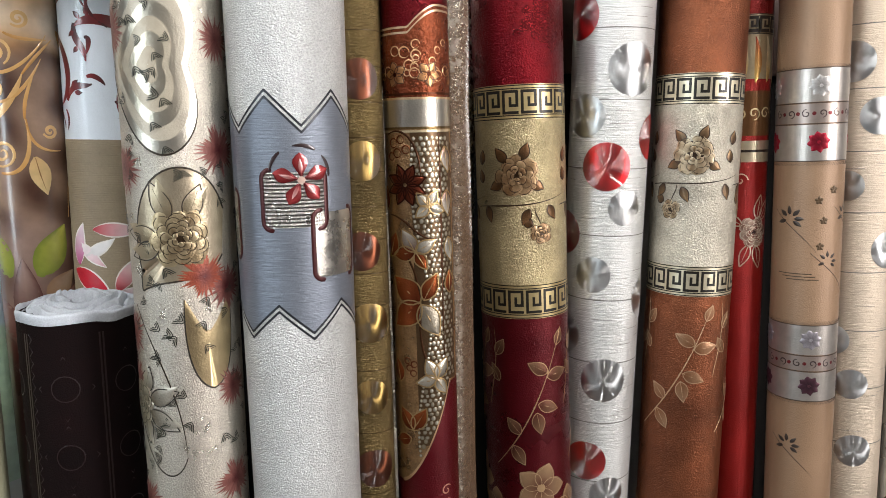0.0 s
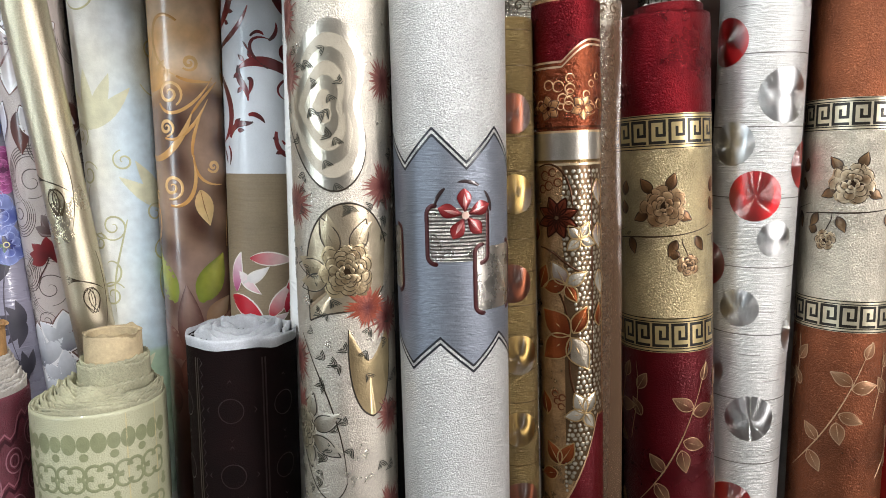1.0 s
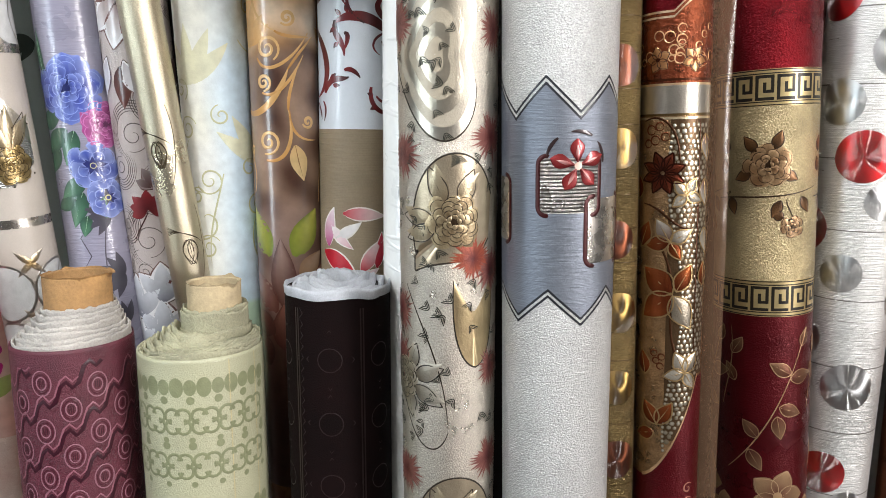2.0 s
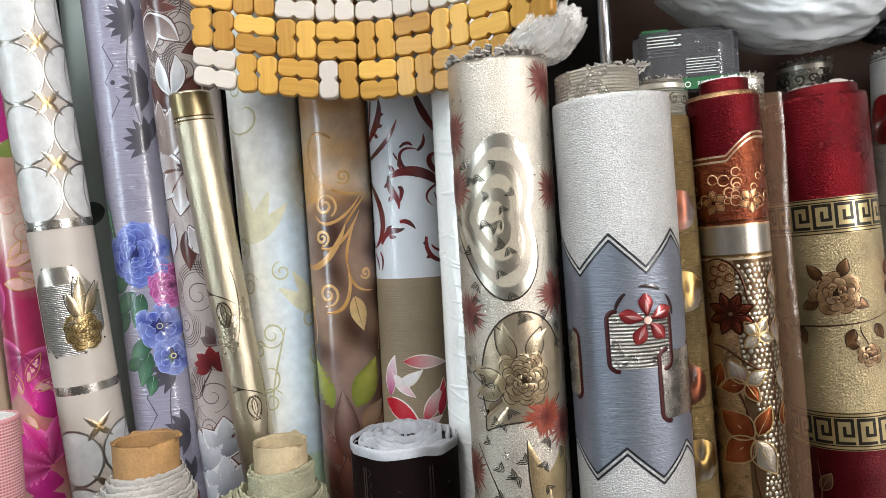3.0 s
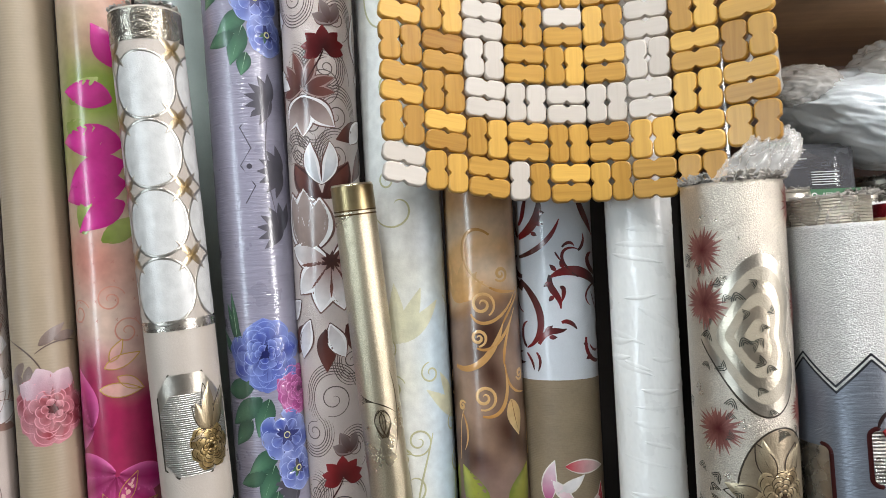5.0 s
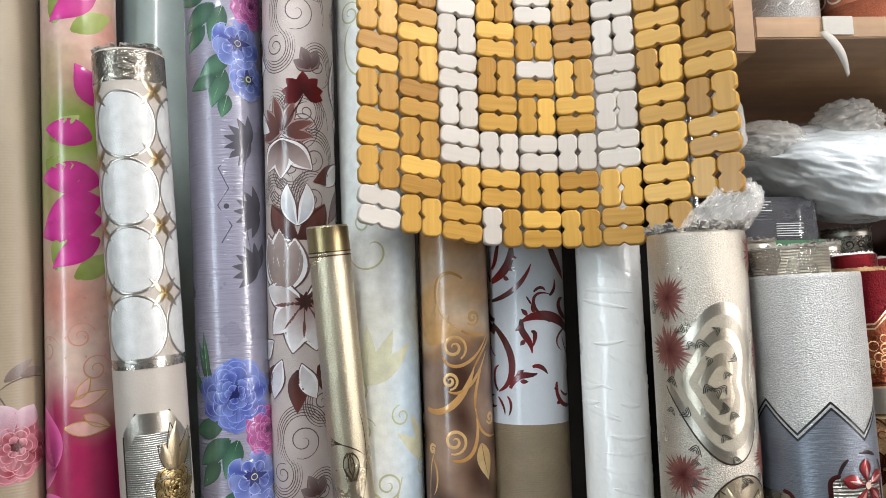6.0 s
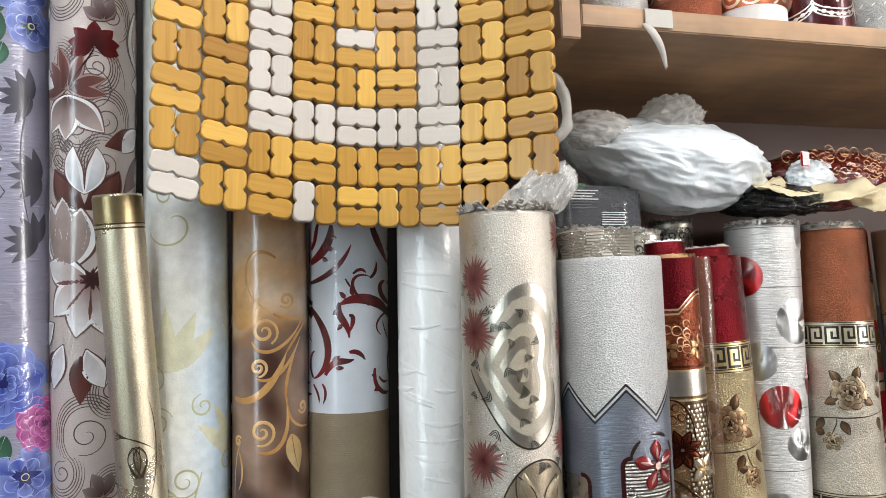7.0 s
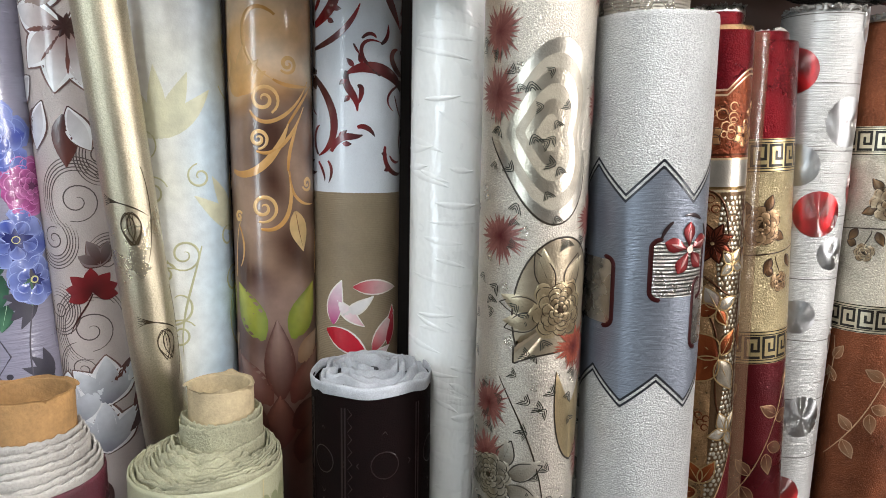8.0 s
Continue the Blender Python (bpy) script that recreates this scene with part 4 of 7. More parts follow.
p.band(-0.8, 3.6, lambda s: max(97.0, edge_h(s) + 0.2), 127.2, lin("5c4630"), 0.7, step=0.2)
p.put("lace_ground", R["arch"], None, "bronze ground under the lace")
p = Print(rad, 0.6)
COP, COP2, SIL, SIL2, RIM = lin("5e2412"), lin("a5592e"), lin("8d8272"), lin("e6dfd0"), lin("b89a6c")


def raised_leaf(s, h, a, l, w, c0, c1, rim=RIM):
    p.blade(s, h, a, l, w, c0, c1, 0.8, puff=0.9, shape=0.9)
    leaf_line(p, s, h, a, l * 1.03, w * 1.1, rim, 0.13, True, 0.85, d=0.9)


for k in range(8):
    a = 20 + 45 * k
    p.cut()
    raised_leaf(-1.35 + 0.2 * math.cos(radians(a)), 122.4 + 0.2 * math.sin(radians(a)), a, 1.75, 0.85, COP, lin("6d3420"), lin("3a1a0e"))
for s, h, a, l, w, c0, c1 in ((0.7, 120.4, 60, 1.7, 0.9, SIL, SIL2), (0.7, 120.4, 130, 1.6, 0.9, SIL, SIL2), (0.7, 120.4, -20, 1.6, 0.9, SIL, SIL2), (0.7, 120.4, 220, 1.5, 0.9, SIL, SIL2),
                              (-0.6, 116.2, 120, 2.4, 1.3, COP, SIL2), (-0.6, 116.2, 190, 2.3, 1.3, COP, COP2), (-0.6, 116.2, 30, 2.1, 1.1, SIL, SIL2), (-0.6, 116.2, -60, 1.9, 1.0, COP, COP2),
                              (-0.3, 111.4, 138, 3.5, 2.2, COP, COP2), (-0.3, 111.4, 222, 3.5, 2.2, COP, COP2), (-0.3, 111.2, -62, 3.5, 1.9, SIL, lin("b9ae9c")), (0.0, 111.6, 62, 2.8, 1.4, COP, COP2),
                              (1.0, 103.8, 115, 2.2, 1.2, SIL, SIL2), (1.0, 103.8, 60, 2.2, 1.2, SIL, SIL2), (1.0, 103.8, 190, 1.9, 1.1, SIL, SIL2), (1.0, 103.8, -60, 1.8, 1.0, SIL, SIL2),
                              (-1.4, 98.6, 60, 2.6, 1.3, COP, COP2), (-1.4, 98.6, 120, 2.6, 1.4, COP, COP2), (-1.6, 97.8, 200, 2.0, 1.2, COP, COP2), (-2.6, 103.4, 100, 2.4, 1.3, COP, COP2), (-3.4, 115.6, 70, 2.6, 1.4, COP, COP2), (-3.8, 120.0, 90, 2.2, 1.2, COP, COP2),
                              (2.5, 125.8, -80, 2.4, 1.2, COP, SIL2), (2.6, 121.8, -85, 2.4, 1.3, COP, SIL2), (2.7, 117.4, -80, 2.4, 1.3, SIL, SIL2), (2.8, 112.0, 90, 2.2, 1.2, COP, COP2)):
    p.cut()
    raised_leaf(s, h, a, l, w, c0, c1)
p.cut()
for s, h, r_ in ((-2.5, 126.2, 0.42), (-1.7, 126.5, 0.36), (-2.1, 125.3, 0.4), (-1.2, 125.6, 0.36), (-2.8, 125.0, 0.36), (-1.6, 104.9, 0.3), (-1.1, 105.3, 0.3), (-1.2, 104.4, 0.3), (-1.8, 105.6, 0.3)):
    p.stroke(arc(s, h, r_, 0, 350, 14), 0.15, lin("6d3a20"), 0.8, puff=0.5)
for q in ([(-3.2, 127), (-1, 128), (0.2, 126), (0.1, 122)], [(-3.2, 119.6), (-1, 119.5), (-0.4, 117), (1.6, 117.4)], [(-3.0, 117), (-1, 116.5), (0, 113), (-0.3, 109)], [(1.9, 127), (2.1, 120), (1.8, 112), (2.0, 104)], [(-0.3, 111), (-0.8, 106), (0.6, 105), (0.9, 103.6)]):
    p.stroke(bez(q), 0.2, lin("4a2c18"), 0.7, puff=0.5)
p.put("embossed_leaf", R["arch"], None, "raised copper and silver leaf")
p = Print(rad, 0.3)
p.band(-sp, sp, 60, lambda s: edge_h(s), (0, 0, 0), step=0.12)
p.put("red_field", R["arch"], surface("dull_red_vinyl", "5c0a14", 0.35, metal=0.5, vary=0.15, grain=600, bump=0.3), "plain dark red field")
p = Print(rad, 0.45)
p.band(-2.8, 2.6, lambda s: edge_h(s) - 0.1, lambda s: edge_h(s) + 0.28, lin("d8b48c"), 0.8, step=0.12, d=0.2)
for h in (92, 90.5, 89):
    p.stroke(curl(1.8, h, 0.6, 40, 1.2), 0.16, lin("c78e7a"), 0.7)
p.put("gold_edge", R["arch"], None)
M_FLAP = film_material("brownish_film", "6e5440", 0.18, 0.5)
v = []
nz = 30
for i in range(nz + 1):
    z = 0.7 + 0.715 * i / nz
    w = 0.0018 * noise.noise((z * 9, 2, 0))
    v += [(rad - 0.004, -0.006, z), (rad + 0.009, -0.010 + w, z), (rad + 0.018 + w, -0.006, z)]
fl = [(3 * i + k, 3 * i + k + 1, 3 * i + k + 4, 3 * i + k + 3) for i in range(nz) for k in (0, 1)]
mesh_object("film_flap", v, fl, M_FLAP, R["arch"], "loose edge of brownish wrapping film")


# the two rolls with meander bands
def meander_roll(root, rad, t1, t0, b1, b0, field, field_mat, seed, vine_dark):
    sp = span(rad)
    p = Print(rad, 0.2)
    p.band(-sp, sp, b1, t0, (0, 0, 0))
    p.put("pale_field", root, field_mat, "pale champagne field between the bands")
    p = Print(rad, 0.3)
    meander(p, -sp, sp, t0, t1, field, lin("1f1a14"))
    p.put("meander_band", root, None, "black and gold key-pattern band")
    p = Print(rad, 0.3)
    meander(p, -sp, sp, b0, b1, field, lin("1f1a14"))
    p.put("meander_band", root, None, "black and gold key-pattern band")


M_MAROONFIELD = surface("dark_maroon_vinyl", "560912", 0.3, metal=0.6, vary=0.2, grain=600, bump=0.3)
p = Print(0.0495, 0.2)
p.band(-span(0.0495), span(0.0495), 55, 107.3, (0, 0, 0))
p.put("maroon_field", R["greek_red"], M_MAROONFIELD, "dark maroon lower field")
M_FIELD = surface("champagne_grain_vinyl", "b3a27c", 0.32, metal=0.7, vary=0.3, grain=520, bump=0.5)
M_FIELD2 = surface("silver_grain_vinyl", "bcb3a2", 0.34, metal=0.6, vary=0.3, grain=520, bump=0.5)
meander_roll(R["greek_red"], 0.0495, 132.3, 128.7, 111.1, 107.3, lin("c3ae7e"), M_FIELD, 1, True)
meander_roll(R["greek_bronze"], 0.0495, 134.0, 130.5, 112.0, 108.4, lin("cfc3a8"), M_FIELD2, 2, False)


def sprig(p, s, h, light, mid, dark, metal, seed, side):
    """The rose spray on the pale field: a full rose with leaves, a stem across, a small rose hanging on one side."""
    small = ((1.0, 6, 0.8), (0.66, 5, 0.6), (0.36, 4, 0.4))
    for a, l in ((128, 2.0), (70, 1.9), (205, 1.7), (-28, 1.6)):
        x, y = s + 1.7 * math.cos(radians(a)), h + 1.7 * math.sin(radians(a))
        p.blade(x, y, a, l, 1.1, dark, mid, metal, puff=0.6)
        leaf_line(p, x, y, a, l, 1.1, dark, 0.1)
    rose(p, s, h, 2.35, light, mid, dark, metal, seed, dark, ((1.0, 7, 0.8), (0.74, 6, 0.64), (0.48, 5, 0.48), (0.26, 4, 0.3)))
    p.stroke(bez([(s - 5.2, h - 3.4), (s - 2, h - 2.9), (s + 1, h - 3.7), (s + 5.6, h - 2.2)]), 0.15, dark, 0.4, d=0.2)
    x, y = s + side * 2.5, h - 6.3
    rose(p, x, y, 1.25, light, mid, dark, metal, seed + 1, dark, small)
    p.stroke(bez([(x, y + 1), (x - 0.3 * side, y + 1.8), (x - 0.8 * side, y + 2.4), (x - 0.6 * side, y + 3.0)]), 0.13, dark, 0.4, d=0.2)
    for lx, ly, a, l in ((x - side * 1.2, h - 3.6, -90 - side * 25, 1.9), (x + side * 0.9, h - 3.3, -90 + side * 30, 1.8), (s - side * 3.6, h - 3.2, -75, 1.9), (x - 0.9, y + 1.0, 160, 1.2), (s - side * 4.4, h + 1.2, 80, 1.6), (s - side * 4.3, h - 0.8, 100, 1.5)):
        p.blade(lx, ly, a, l, 1.0, dark, mid, metal, puff=0.6)
        leaf_line(p, lx, ly, a, l, 1.0, dark, 0.1)


p = Print(0.0495, 0.4)
for s0, sd in ((-1.3, 3), (9.0, 4), (-11, 5)):
    p.cut()
    sprig(p, s0, 122.9, lin("c4a47c"), lin("86603e"), lin("32200f"), 0.6, sd, 1)
p.put("rose_spray", R["greek_red"], None, "bronze rose spray")
p = Print(0.0495, 0.4)
for s0, sd in ((-2.1, 6), (8.0, 7), (-12, 8)):
    p.cut()
    sprig(p, s0, 124.8, lin("d6c4a4"), lin("8a6c4c"), lin("32241a"), 0.6, sd, -1)
p.put("rose_spray", R["greek_bronze"], None, "bronze rose spray")
for root, x0, y0, c, fill, sd in ((R["greek_red"], 0.0, 0.0, lin("b3926e"), lin("5a2a22"), 1), (R["greek_bronze"], -2.5, 1.5, lin("c9a684"), lin("8a5a3c"), 2)):
    p = Print(0.0495, 0.35)
    for dx in (-9, 0, 9.5):
        s0 = x0 + dx
        p.cut()
        vine(p, bez([(s0 - 4.6, y0 + 90), (s0 - 2.0, y0 + 93), (s0 + 0.5, y0 + 97), (s0 + 3.4, y0 + 106)], 26),
             [(s0 + 2.8, y0 + 104, 70, 2.0), (s0 + 1.6, y0 + 101, 150, 2.6), (s0 + 1.5, y0 + 100.5, 10, 2.8), (s0 + 0.4, y0 + 97.5, -20, 2.6), (s0 + 0.2, y0 + 96.5, -80, 2.6), (s0 - 1.6, y0 + 94, 130, 2.4), (s0 - 2.5, y0 + 92.6, -60, 2.6), (s0 - 4.0, y0 + 100, 120, 2.2), (s0 - 4.4, y0 + 103, 60, 2.2)], c, fill)
        p.stroke(bez([(s0 - 5.5, y0 + 97), (s0 - 5, y0 + 100), (s0 - 4, y0 + 102), (s0 - 4.6, y0 + 106)]), 0.13, c, 0.7, d=0.2)
        if y0 == 0.0:
            spark(p, s0 + 0.5, y0 + 87.5, 3.0, c, 5, 0.6, 70, fill, c)
            spark(p, s0 - 5.0, y0 + 84.5, 2.4, c, 5, 0.6, 20, fill, c)
        spark(p, s0 + 2.6, y0 + 77.5, 2.4, c, 5, 0.6, 40, fill, c)
    p.put("leaf_vine", root, None, "gold outlined vine on the lower field")

# brushed rolls with foil discs
foil_discs(R["dots"], 0.046, [(-5.6, 140.3, 2.6, RED_DISC), (1.15, 134.5, 2.9, SILVER_DISC), (-4.2, 129.4, 2.4, SILVER_DISC), (-1.46, 123.73, 2.75, RED_DISC), (0.95, 119.0, 2.0, SILVER_DISC), (-6.9, 115.7, 2.6, RED_DISC),
                              (-2.46, 111.1, 2.1, SILVER_DISC), (-6.0, 103.3, 2.2, SILVER_DISC), (-0.6, 98.2, 2.7, SILVER_DISC), (-2.3, 87.6, 2.5, RED_DISC), (0.6, 83.3, 2.2, SILVER_DISC), (5.0, 127, 2.6, RED_DISC), (5.3, 108, 2.6, SILVER_DISC), (3.6, 145.6, 2.0, SILVER_DISC)])
foil_discs(R["dots_warm"], 0.042, [(-3.9, 136.5, 2.5, SILVER_DISC), (-3.8, 121.2, 1.9, SILVER_DISC), (-2.2, 95.2, 2.0, SILVER_DISC), (-0.6, 129.8, 2.3, SILVER_DISC), (-4.6, 101, 2.0, SILVER_DISC), (1.6, 113, 2.4, SILVER_DISC), (-1.5, 86, 2.2, SILVER_DISC)])
for key, rad, h0 in (("dots", 0.046, 85.0), ("dots_warm", 0.042, 87.0)):
    p = Print(rad, 0.15)
    rn = random.Random(3)
    for k in range(9):
        h = h0 + 7.7 * k
        p.band(-span(rad), span(rad), h - 0.06, h + 0.06, lin("77736c"), 0.3)
    for k in range(36):
        s, h = rn.uniform(-7, 5), rn.uniform(84, 146)
        p.band(s, s + rn.uniform(1, 3.5), h - 0.03, h + 0.03, lin("8f8a82"), 0.4)
    p.put("seam_lines", R[key], None)

# scarlet roll behind
p = Print(0.030, 0.25)
sp = span(0.030)
p.band(-sp, sp, 134, 141, lin("b9a98a"), 0.9)
meander(p, -sp, sp, 139.2, 141.6, lin("c9bb9c"), lin("2a2018"), 1.6)
p.band(-sp, sp, 127.2, 132.6, lin("6d4a2c"), 0.7)
p.band(-sp, sp, 124.0, 126.6, lin("cfc0a4"), 0.85)
p.band(-sp, sp, 125.2, 125.5, lin("2a2018"), 0.3, d=0.1)
for k in range(7):
    s = -5 + 1.6 * k
    p.blade(s, 133.6, 75, 5.5, 0.9, lin("d8b46a"), lin("8e1f18") if k % 2 else lin("e8dcc0"), 0.8, bend=30)
    p.stroke(curl(s, 129.9, 0.8, 90 * k, 1.3), 0.2, lin("d9c49a"), 0.8)
rose(p, 0.4, 115.3, 2.0, lin("cfb8a4"), lin("7c3c30"), lin("2a0f0c"), 0.6, 4, lin("d8c8b4"))
for a in (80, 60, -80, -110, 150):
    leaf_line(p, 0.4 + 1.7 * math.cos(radians(a)), 115.3 + 1.7 * math.sin(radians(a)), a, 3.0, 1.2, lin("cdbba6"), 0.16, True, 0.8)
p.stroke(curl(-1.5, 121.8, 0.9, 0, 1.2), 0.2, lin("d8c0a8"), 0.8)
p.put("ornament_band", R["scarlet"], None, "silver and bronze ornament bands")

# tan roll
p = Print(0.0385, 0.25)
sp = span(0.0385)
for a, b in ((124.4, 128.6), (131.2, 135.0), (95.0, 98.7), (100.9, 104.6)):
    p.band(-sp, sp, a, b, lin("b9b0a8"), 0.8)
for a, b in ((128.8, 131.0), (98.9, 100.7)):
    p.band(-sp, sp, a, b, lin("a4958c"), 0.75)
    for k in range(8):
        p.stroke(curl(-6 + 1.7 * k, (a + b) / 2, 0.5, 90 + 180 * (k % 2), 1.2), 0.14, lin("3f2c28"), 0.4)
        p.disc(-5.2 + 1.7 * k, (a + b) / 2, 0.22, lin("6a1f22"), 0.5)
for h in (124.4, 128.7, 131.1, 135.0, 95.0, 98.8, 100.8, 104.6):
    p.band(-sp, sp, h - 0.06, h + 0.06, lin("4a3a30"), 0.3, d=0.12)
for h in (135.2, 124.1, 94.8, 104.9):
    for k in range(60):
        s = -7 + k * 0.24
        p.stroke([(s, h - 0.2), (s + 0.2, h + 0.2)], 0.09, lin("3b2c22"), 0.2, d=0.1)
for s in (-1.2, 4.6, -7.0):
    for y, c, c2 in ((126.6, "a01a30", "5a0f1c"), (97.0, "5c3a44", "2c1c22"), (133.0, "c9c4c0", "7f7a76"), (102.8, "a9a2a6", "6d666a")):
        spark(p, s, y, 1.25, lin(c), 8, 0.6, 10, lin(c2), None, 1.0)
for s0, h0, sc in ((-4.0, 117.6, 1.0), (0.4, 112.5, 0.7), (-3.4, 89, 0.9), (3.0, 118, 0.9)):
    for a in (0, 45, 95, 140, -35, 200):
        p.blade(s0 + 0.5 * math.cos(radians(a)), h0 + 0.5 * math.sin(radians(a)), a, 1.1 * sc, 0.5 * sc, lin("2b2320"), lin("4c4038"), 0.4)
    p.stroke(bez([(s0 - 2, h0 + 1), (s0 - 0.5, h0 - 0.5), (s0 + 1.5, h0 - 2), (s0 + 3, h0 - 4)]), 0.09, lin("3b2c22"), 0.3)
for s, h in ((-0.9, 119.8), (-0.3, 117.4), (-0.6, 114.3), (0.8, 121)):
    spark(p, s, h, 0.5, lin("5a4632"), 5, 0.4)
for k in range(3):
    p.band(-5.2 + k * 0.5, -1.4 + k * 0.4, 110.9 - 0.35 * k, 111.0 - 0.35 * k, lin("4a3a2c"), 0.2, d=0.1)
p.put("silver_bands", R["tan"], None, "silver bands with small dark flowers")

# silver roll with black lattice
p = Print(0.038, 0.25)
for k in range(9):
    for j in range(4):
        s, h = -9 + 5 * j, 78 + 7.5 * k
        p.stroke([(s, h - 3.6), (s + 2.5, h), (s, h + 3.6), (s - 2.5, h), (s, h - 3.6)], 0.75, lin("17130f"), 0.2, taper=False)
        p.stroke([(s, h - 1.6), (s + 1.1, h), (s, h + 1.6), (s - 1.1, h), (s, h - 1.6)], 0.3, lin("4a3a2a"), 0.5, taper=False)
p.put("lattice", R["geo"], None, "black lozenge lattice")

# brown marbled roll: golden scrolls over a clouded ground, lotus below
rad = 0.0392
sp = span(rad)


def brown_ground(s, h):
    """Peach cloud in the middle, tan above, brown and mauve veils below."""
    step = lambda x: max(0.0, min(1.0, x))
    c = mixc(lin("9a6a40"), lin("cda273"), step(0.5 + 0.9 * n2(s, h, 0.12, 9)))
    peach = step((h - 134.2) / 3 + 0.9 * n2(s, h, 0.22, 6)) * step((146 - h) / 5)
    c = mixc(c, mixc(lin("ecb87c"), lin("e8dac8"), step(0.35 + 1.3 * n2(s, h, 0.2, 14))), peach)
    low = step((135.4 - h) / 2.0 + 1.1 * n2(s, h, 0.3, 2))
    c = mixc(c, mixc(lin("46281a"), lin("9c7e6a"), step(0.45 + 1.6 * n2(s, h, 0.24, 3))), low)
    mauve = step((119.6 - h) / 4 + 0.9 * n2(s, h, 0.25, 8))
    c = mixc(c, mixc(lin("8a6f64"), lin("50302a"), step(0.4 + 1.4 * n2(s, h, 0.26, 12))), mauve * 0.85)
    return mixc(c, lin("3a1a14"), 0.85 * step((110 - h) / 6 + 0.5 * n2(s, h, 0.3, 4)))


p = Print(rad, 0.15)
wash(p, -sp, sp, 84, 170, brown_ground)
p.put("clouded_ground", R["orange"], INK_GLOSS, "peach and brown clouded ground")
p = Print(rad, 0.3)
GA, GB = lin("e0b377"), lin("c48a44")
for dx in (-10.2, 0, 10.2):
    p.cut()
    for q, w in (([(0.7, 142.3), (-2.5, 145.0), (-4.1, 138.8), (0.4, 136.6)], 0.42),
                ([(0.4, 136.6), (1.5, 135.9), (2.7, 136.0), (4.2, 136.1)], 0.36),
                ([(-1.8, 133.8), (-0.9, 131.8), (1.7, 132.6), (4.2, 136.6)], 0.36),
                ([(-1.3, 130.1), (0.4, 129.2), (2.1, 131.4), (3.5, 134.2)], 0.36),
                ([(-4.2, 128.2), (-1.3, 127.0), (0.7, 129.8), (1.7, 132.6)], 0.75),
                ([(1.7, 132.6), (2.5, 133.8), (3.5, 135.0), (4.8, 136.2)], 0.3),
                ([(-1.1, 122.8), (1.3, 122.2), (2.3, 125.0), (1.6, 128.2)], 0.42),
                ([(1.6, 128.2), (1.6, 129.8), (2.0, 131.0), (2.7, 132.6)], 0.34),
                ([(1.7, 128.2), (1.7, 125.6), (2.9, 124.8), (4.8, 125.0)], 0.3),
                ([(-3.6, 123.0), (-2.9, 121.8), (-2.8, 120.2), (-3.6, 119.1)], 0.25)):
        p.stroke([(s + dx, h) for s, h in bez(q, 24)], w, GB, 0.15, puff=0.4, end=GA)
    for s, h, r, a, tn in ((-0.5, 134.8, 1.43, 300, 1.7), (1.8, 138.0, 0.87, 220, 1.6), (-1.1, 131.2, 0.94, 270, 1.7), (-0.8, 124.8, 1.4, 250, 1.7), (3.8, 127.0, 0.72, 200, 1.5), (-3.6, 123.9, 0.53, 30, 1.3)):
        p.stroke([(x + dx, y) for x, y in curl(s, h, r, a, tn)], 0.36, GA, 0.15, puff=0.4)
    p.blade(2.2 + dx, 124.4, -78, 4.0, 1.9, lin("cfa872"), lin("e3c48e"), 0.1, puff=0.4)
    p.stroke([(2.2 + dx, 124.3), (2.5 + dx, 122.6), (2.9 + dx, 121.0)], 0.1, lin("8b6137"), 0.1, d=0.6)
    for a, l in ((100, 4.6), (75, 3.6), (125, 4.2), (55, 3.2), (150, 3.0)):
        p.blade(-2.6 + dx, 135.2, a, l, 1.5, lin("d09a58"), lin("e2b47c"), 0.1, bend=-25, d=-0.1)
p.put("golden_scroll", R["orange"], INK_GLOSS, "raised golden scroll with a leaf")
p = Print(rad, 0.3)
for dx in (-9.5, 0, 9.5):
    for s, h, a, l, w, c0, c1 in ((-1.2, 112, 118, 6.2, 3.0, "6f7a22", "b9b74a"), (1.6, 112, 62, 6.0, 3.0, "6f7a22", "bdb84e"), (2.2, 109.5, 45, 4.0, 2.2, "8a6a4e", "a8907c"), (0.4, 106, 92, 8.0, 3.0, "4c231c", "9b7f74"), (-0.6, 105.5, 128, 6.0, 2.8, "5a2c24", "8a6a60"), (1.4, 105.5, 54, 6.4, 2.8, "5a2c24", "8d6658"),
                                  (-1.0, 103, 150, 4.6, 3.0, "3a1712", "6d3f34"), (1.4, 103, 30, 4.6, 3.0, "3a1712", "6d3f34"), (0.2, 101, 90, 5.4, 3.2, "451c16", "7c5042"), (-2, 99, 110, 4.6, 3, "33140f", "5f3228"), (2.2, 99, 70, 4.6, 3, "33140f", "5f3228")):
        p.blade(s + dx, h, a, l, w, lin(c0), lin(c1), 0.0, puff=0.15, edge=lin(c0), d=0.02)
    p.stroke([(x + dx, y) for x, y in bez([(-4.4, 118), (-4.2, 121), (-4, 123), (-3.2, 123.6)])], 0.14, GA, 0.2)
p.put("lotus_print", R["orange"], INK_GLOSS, "brown lotus with green leaves")

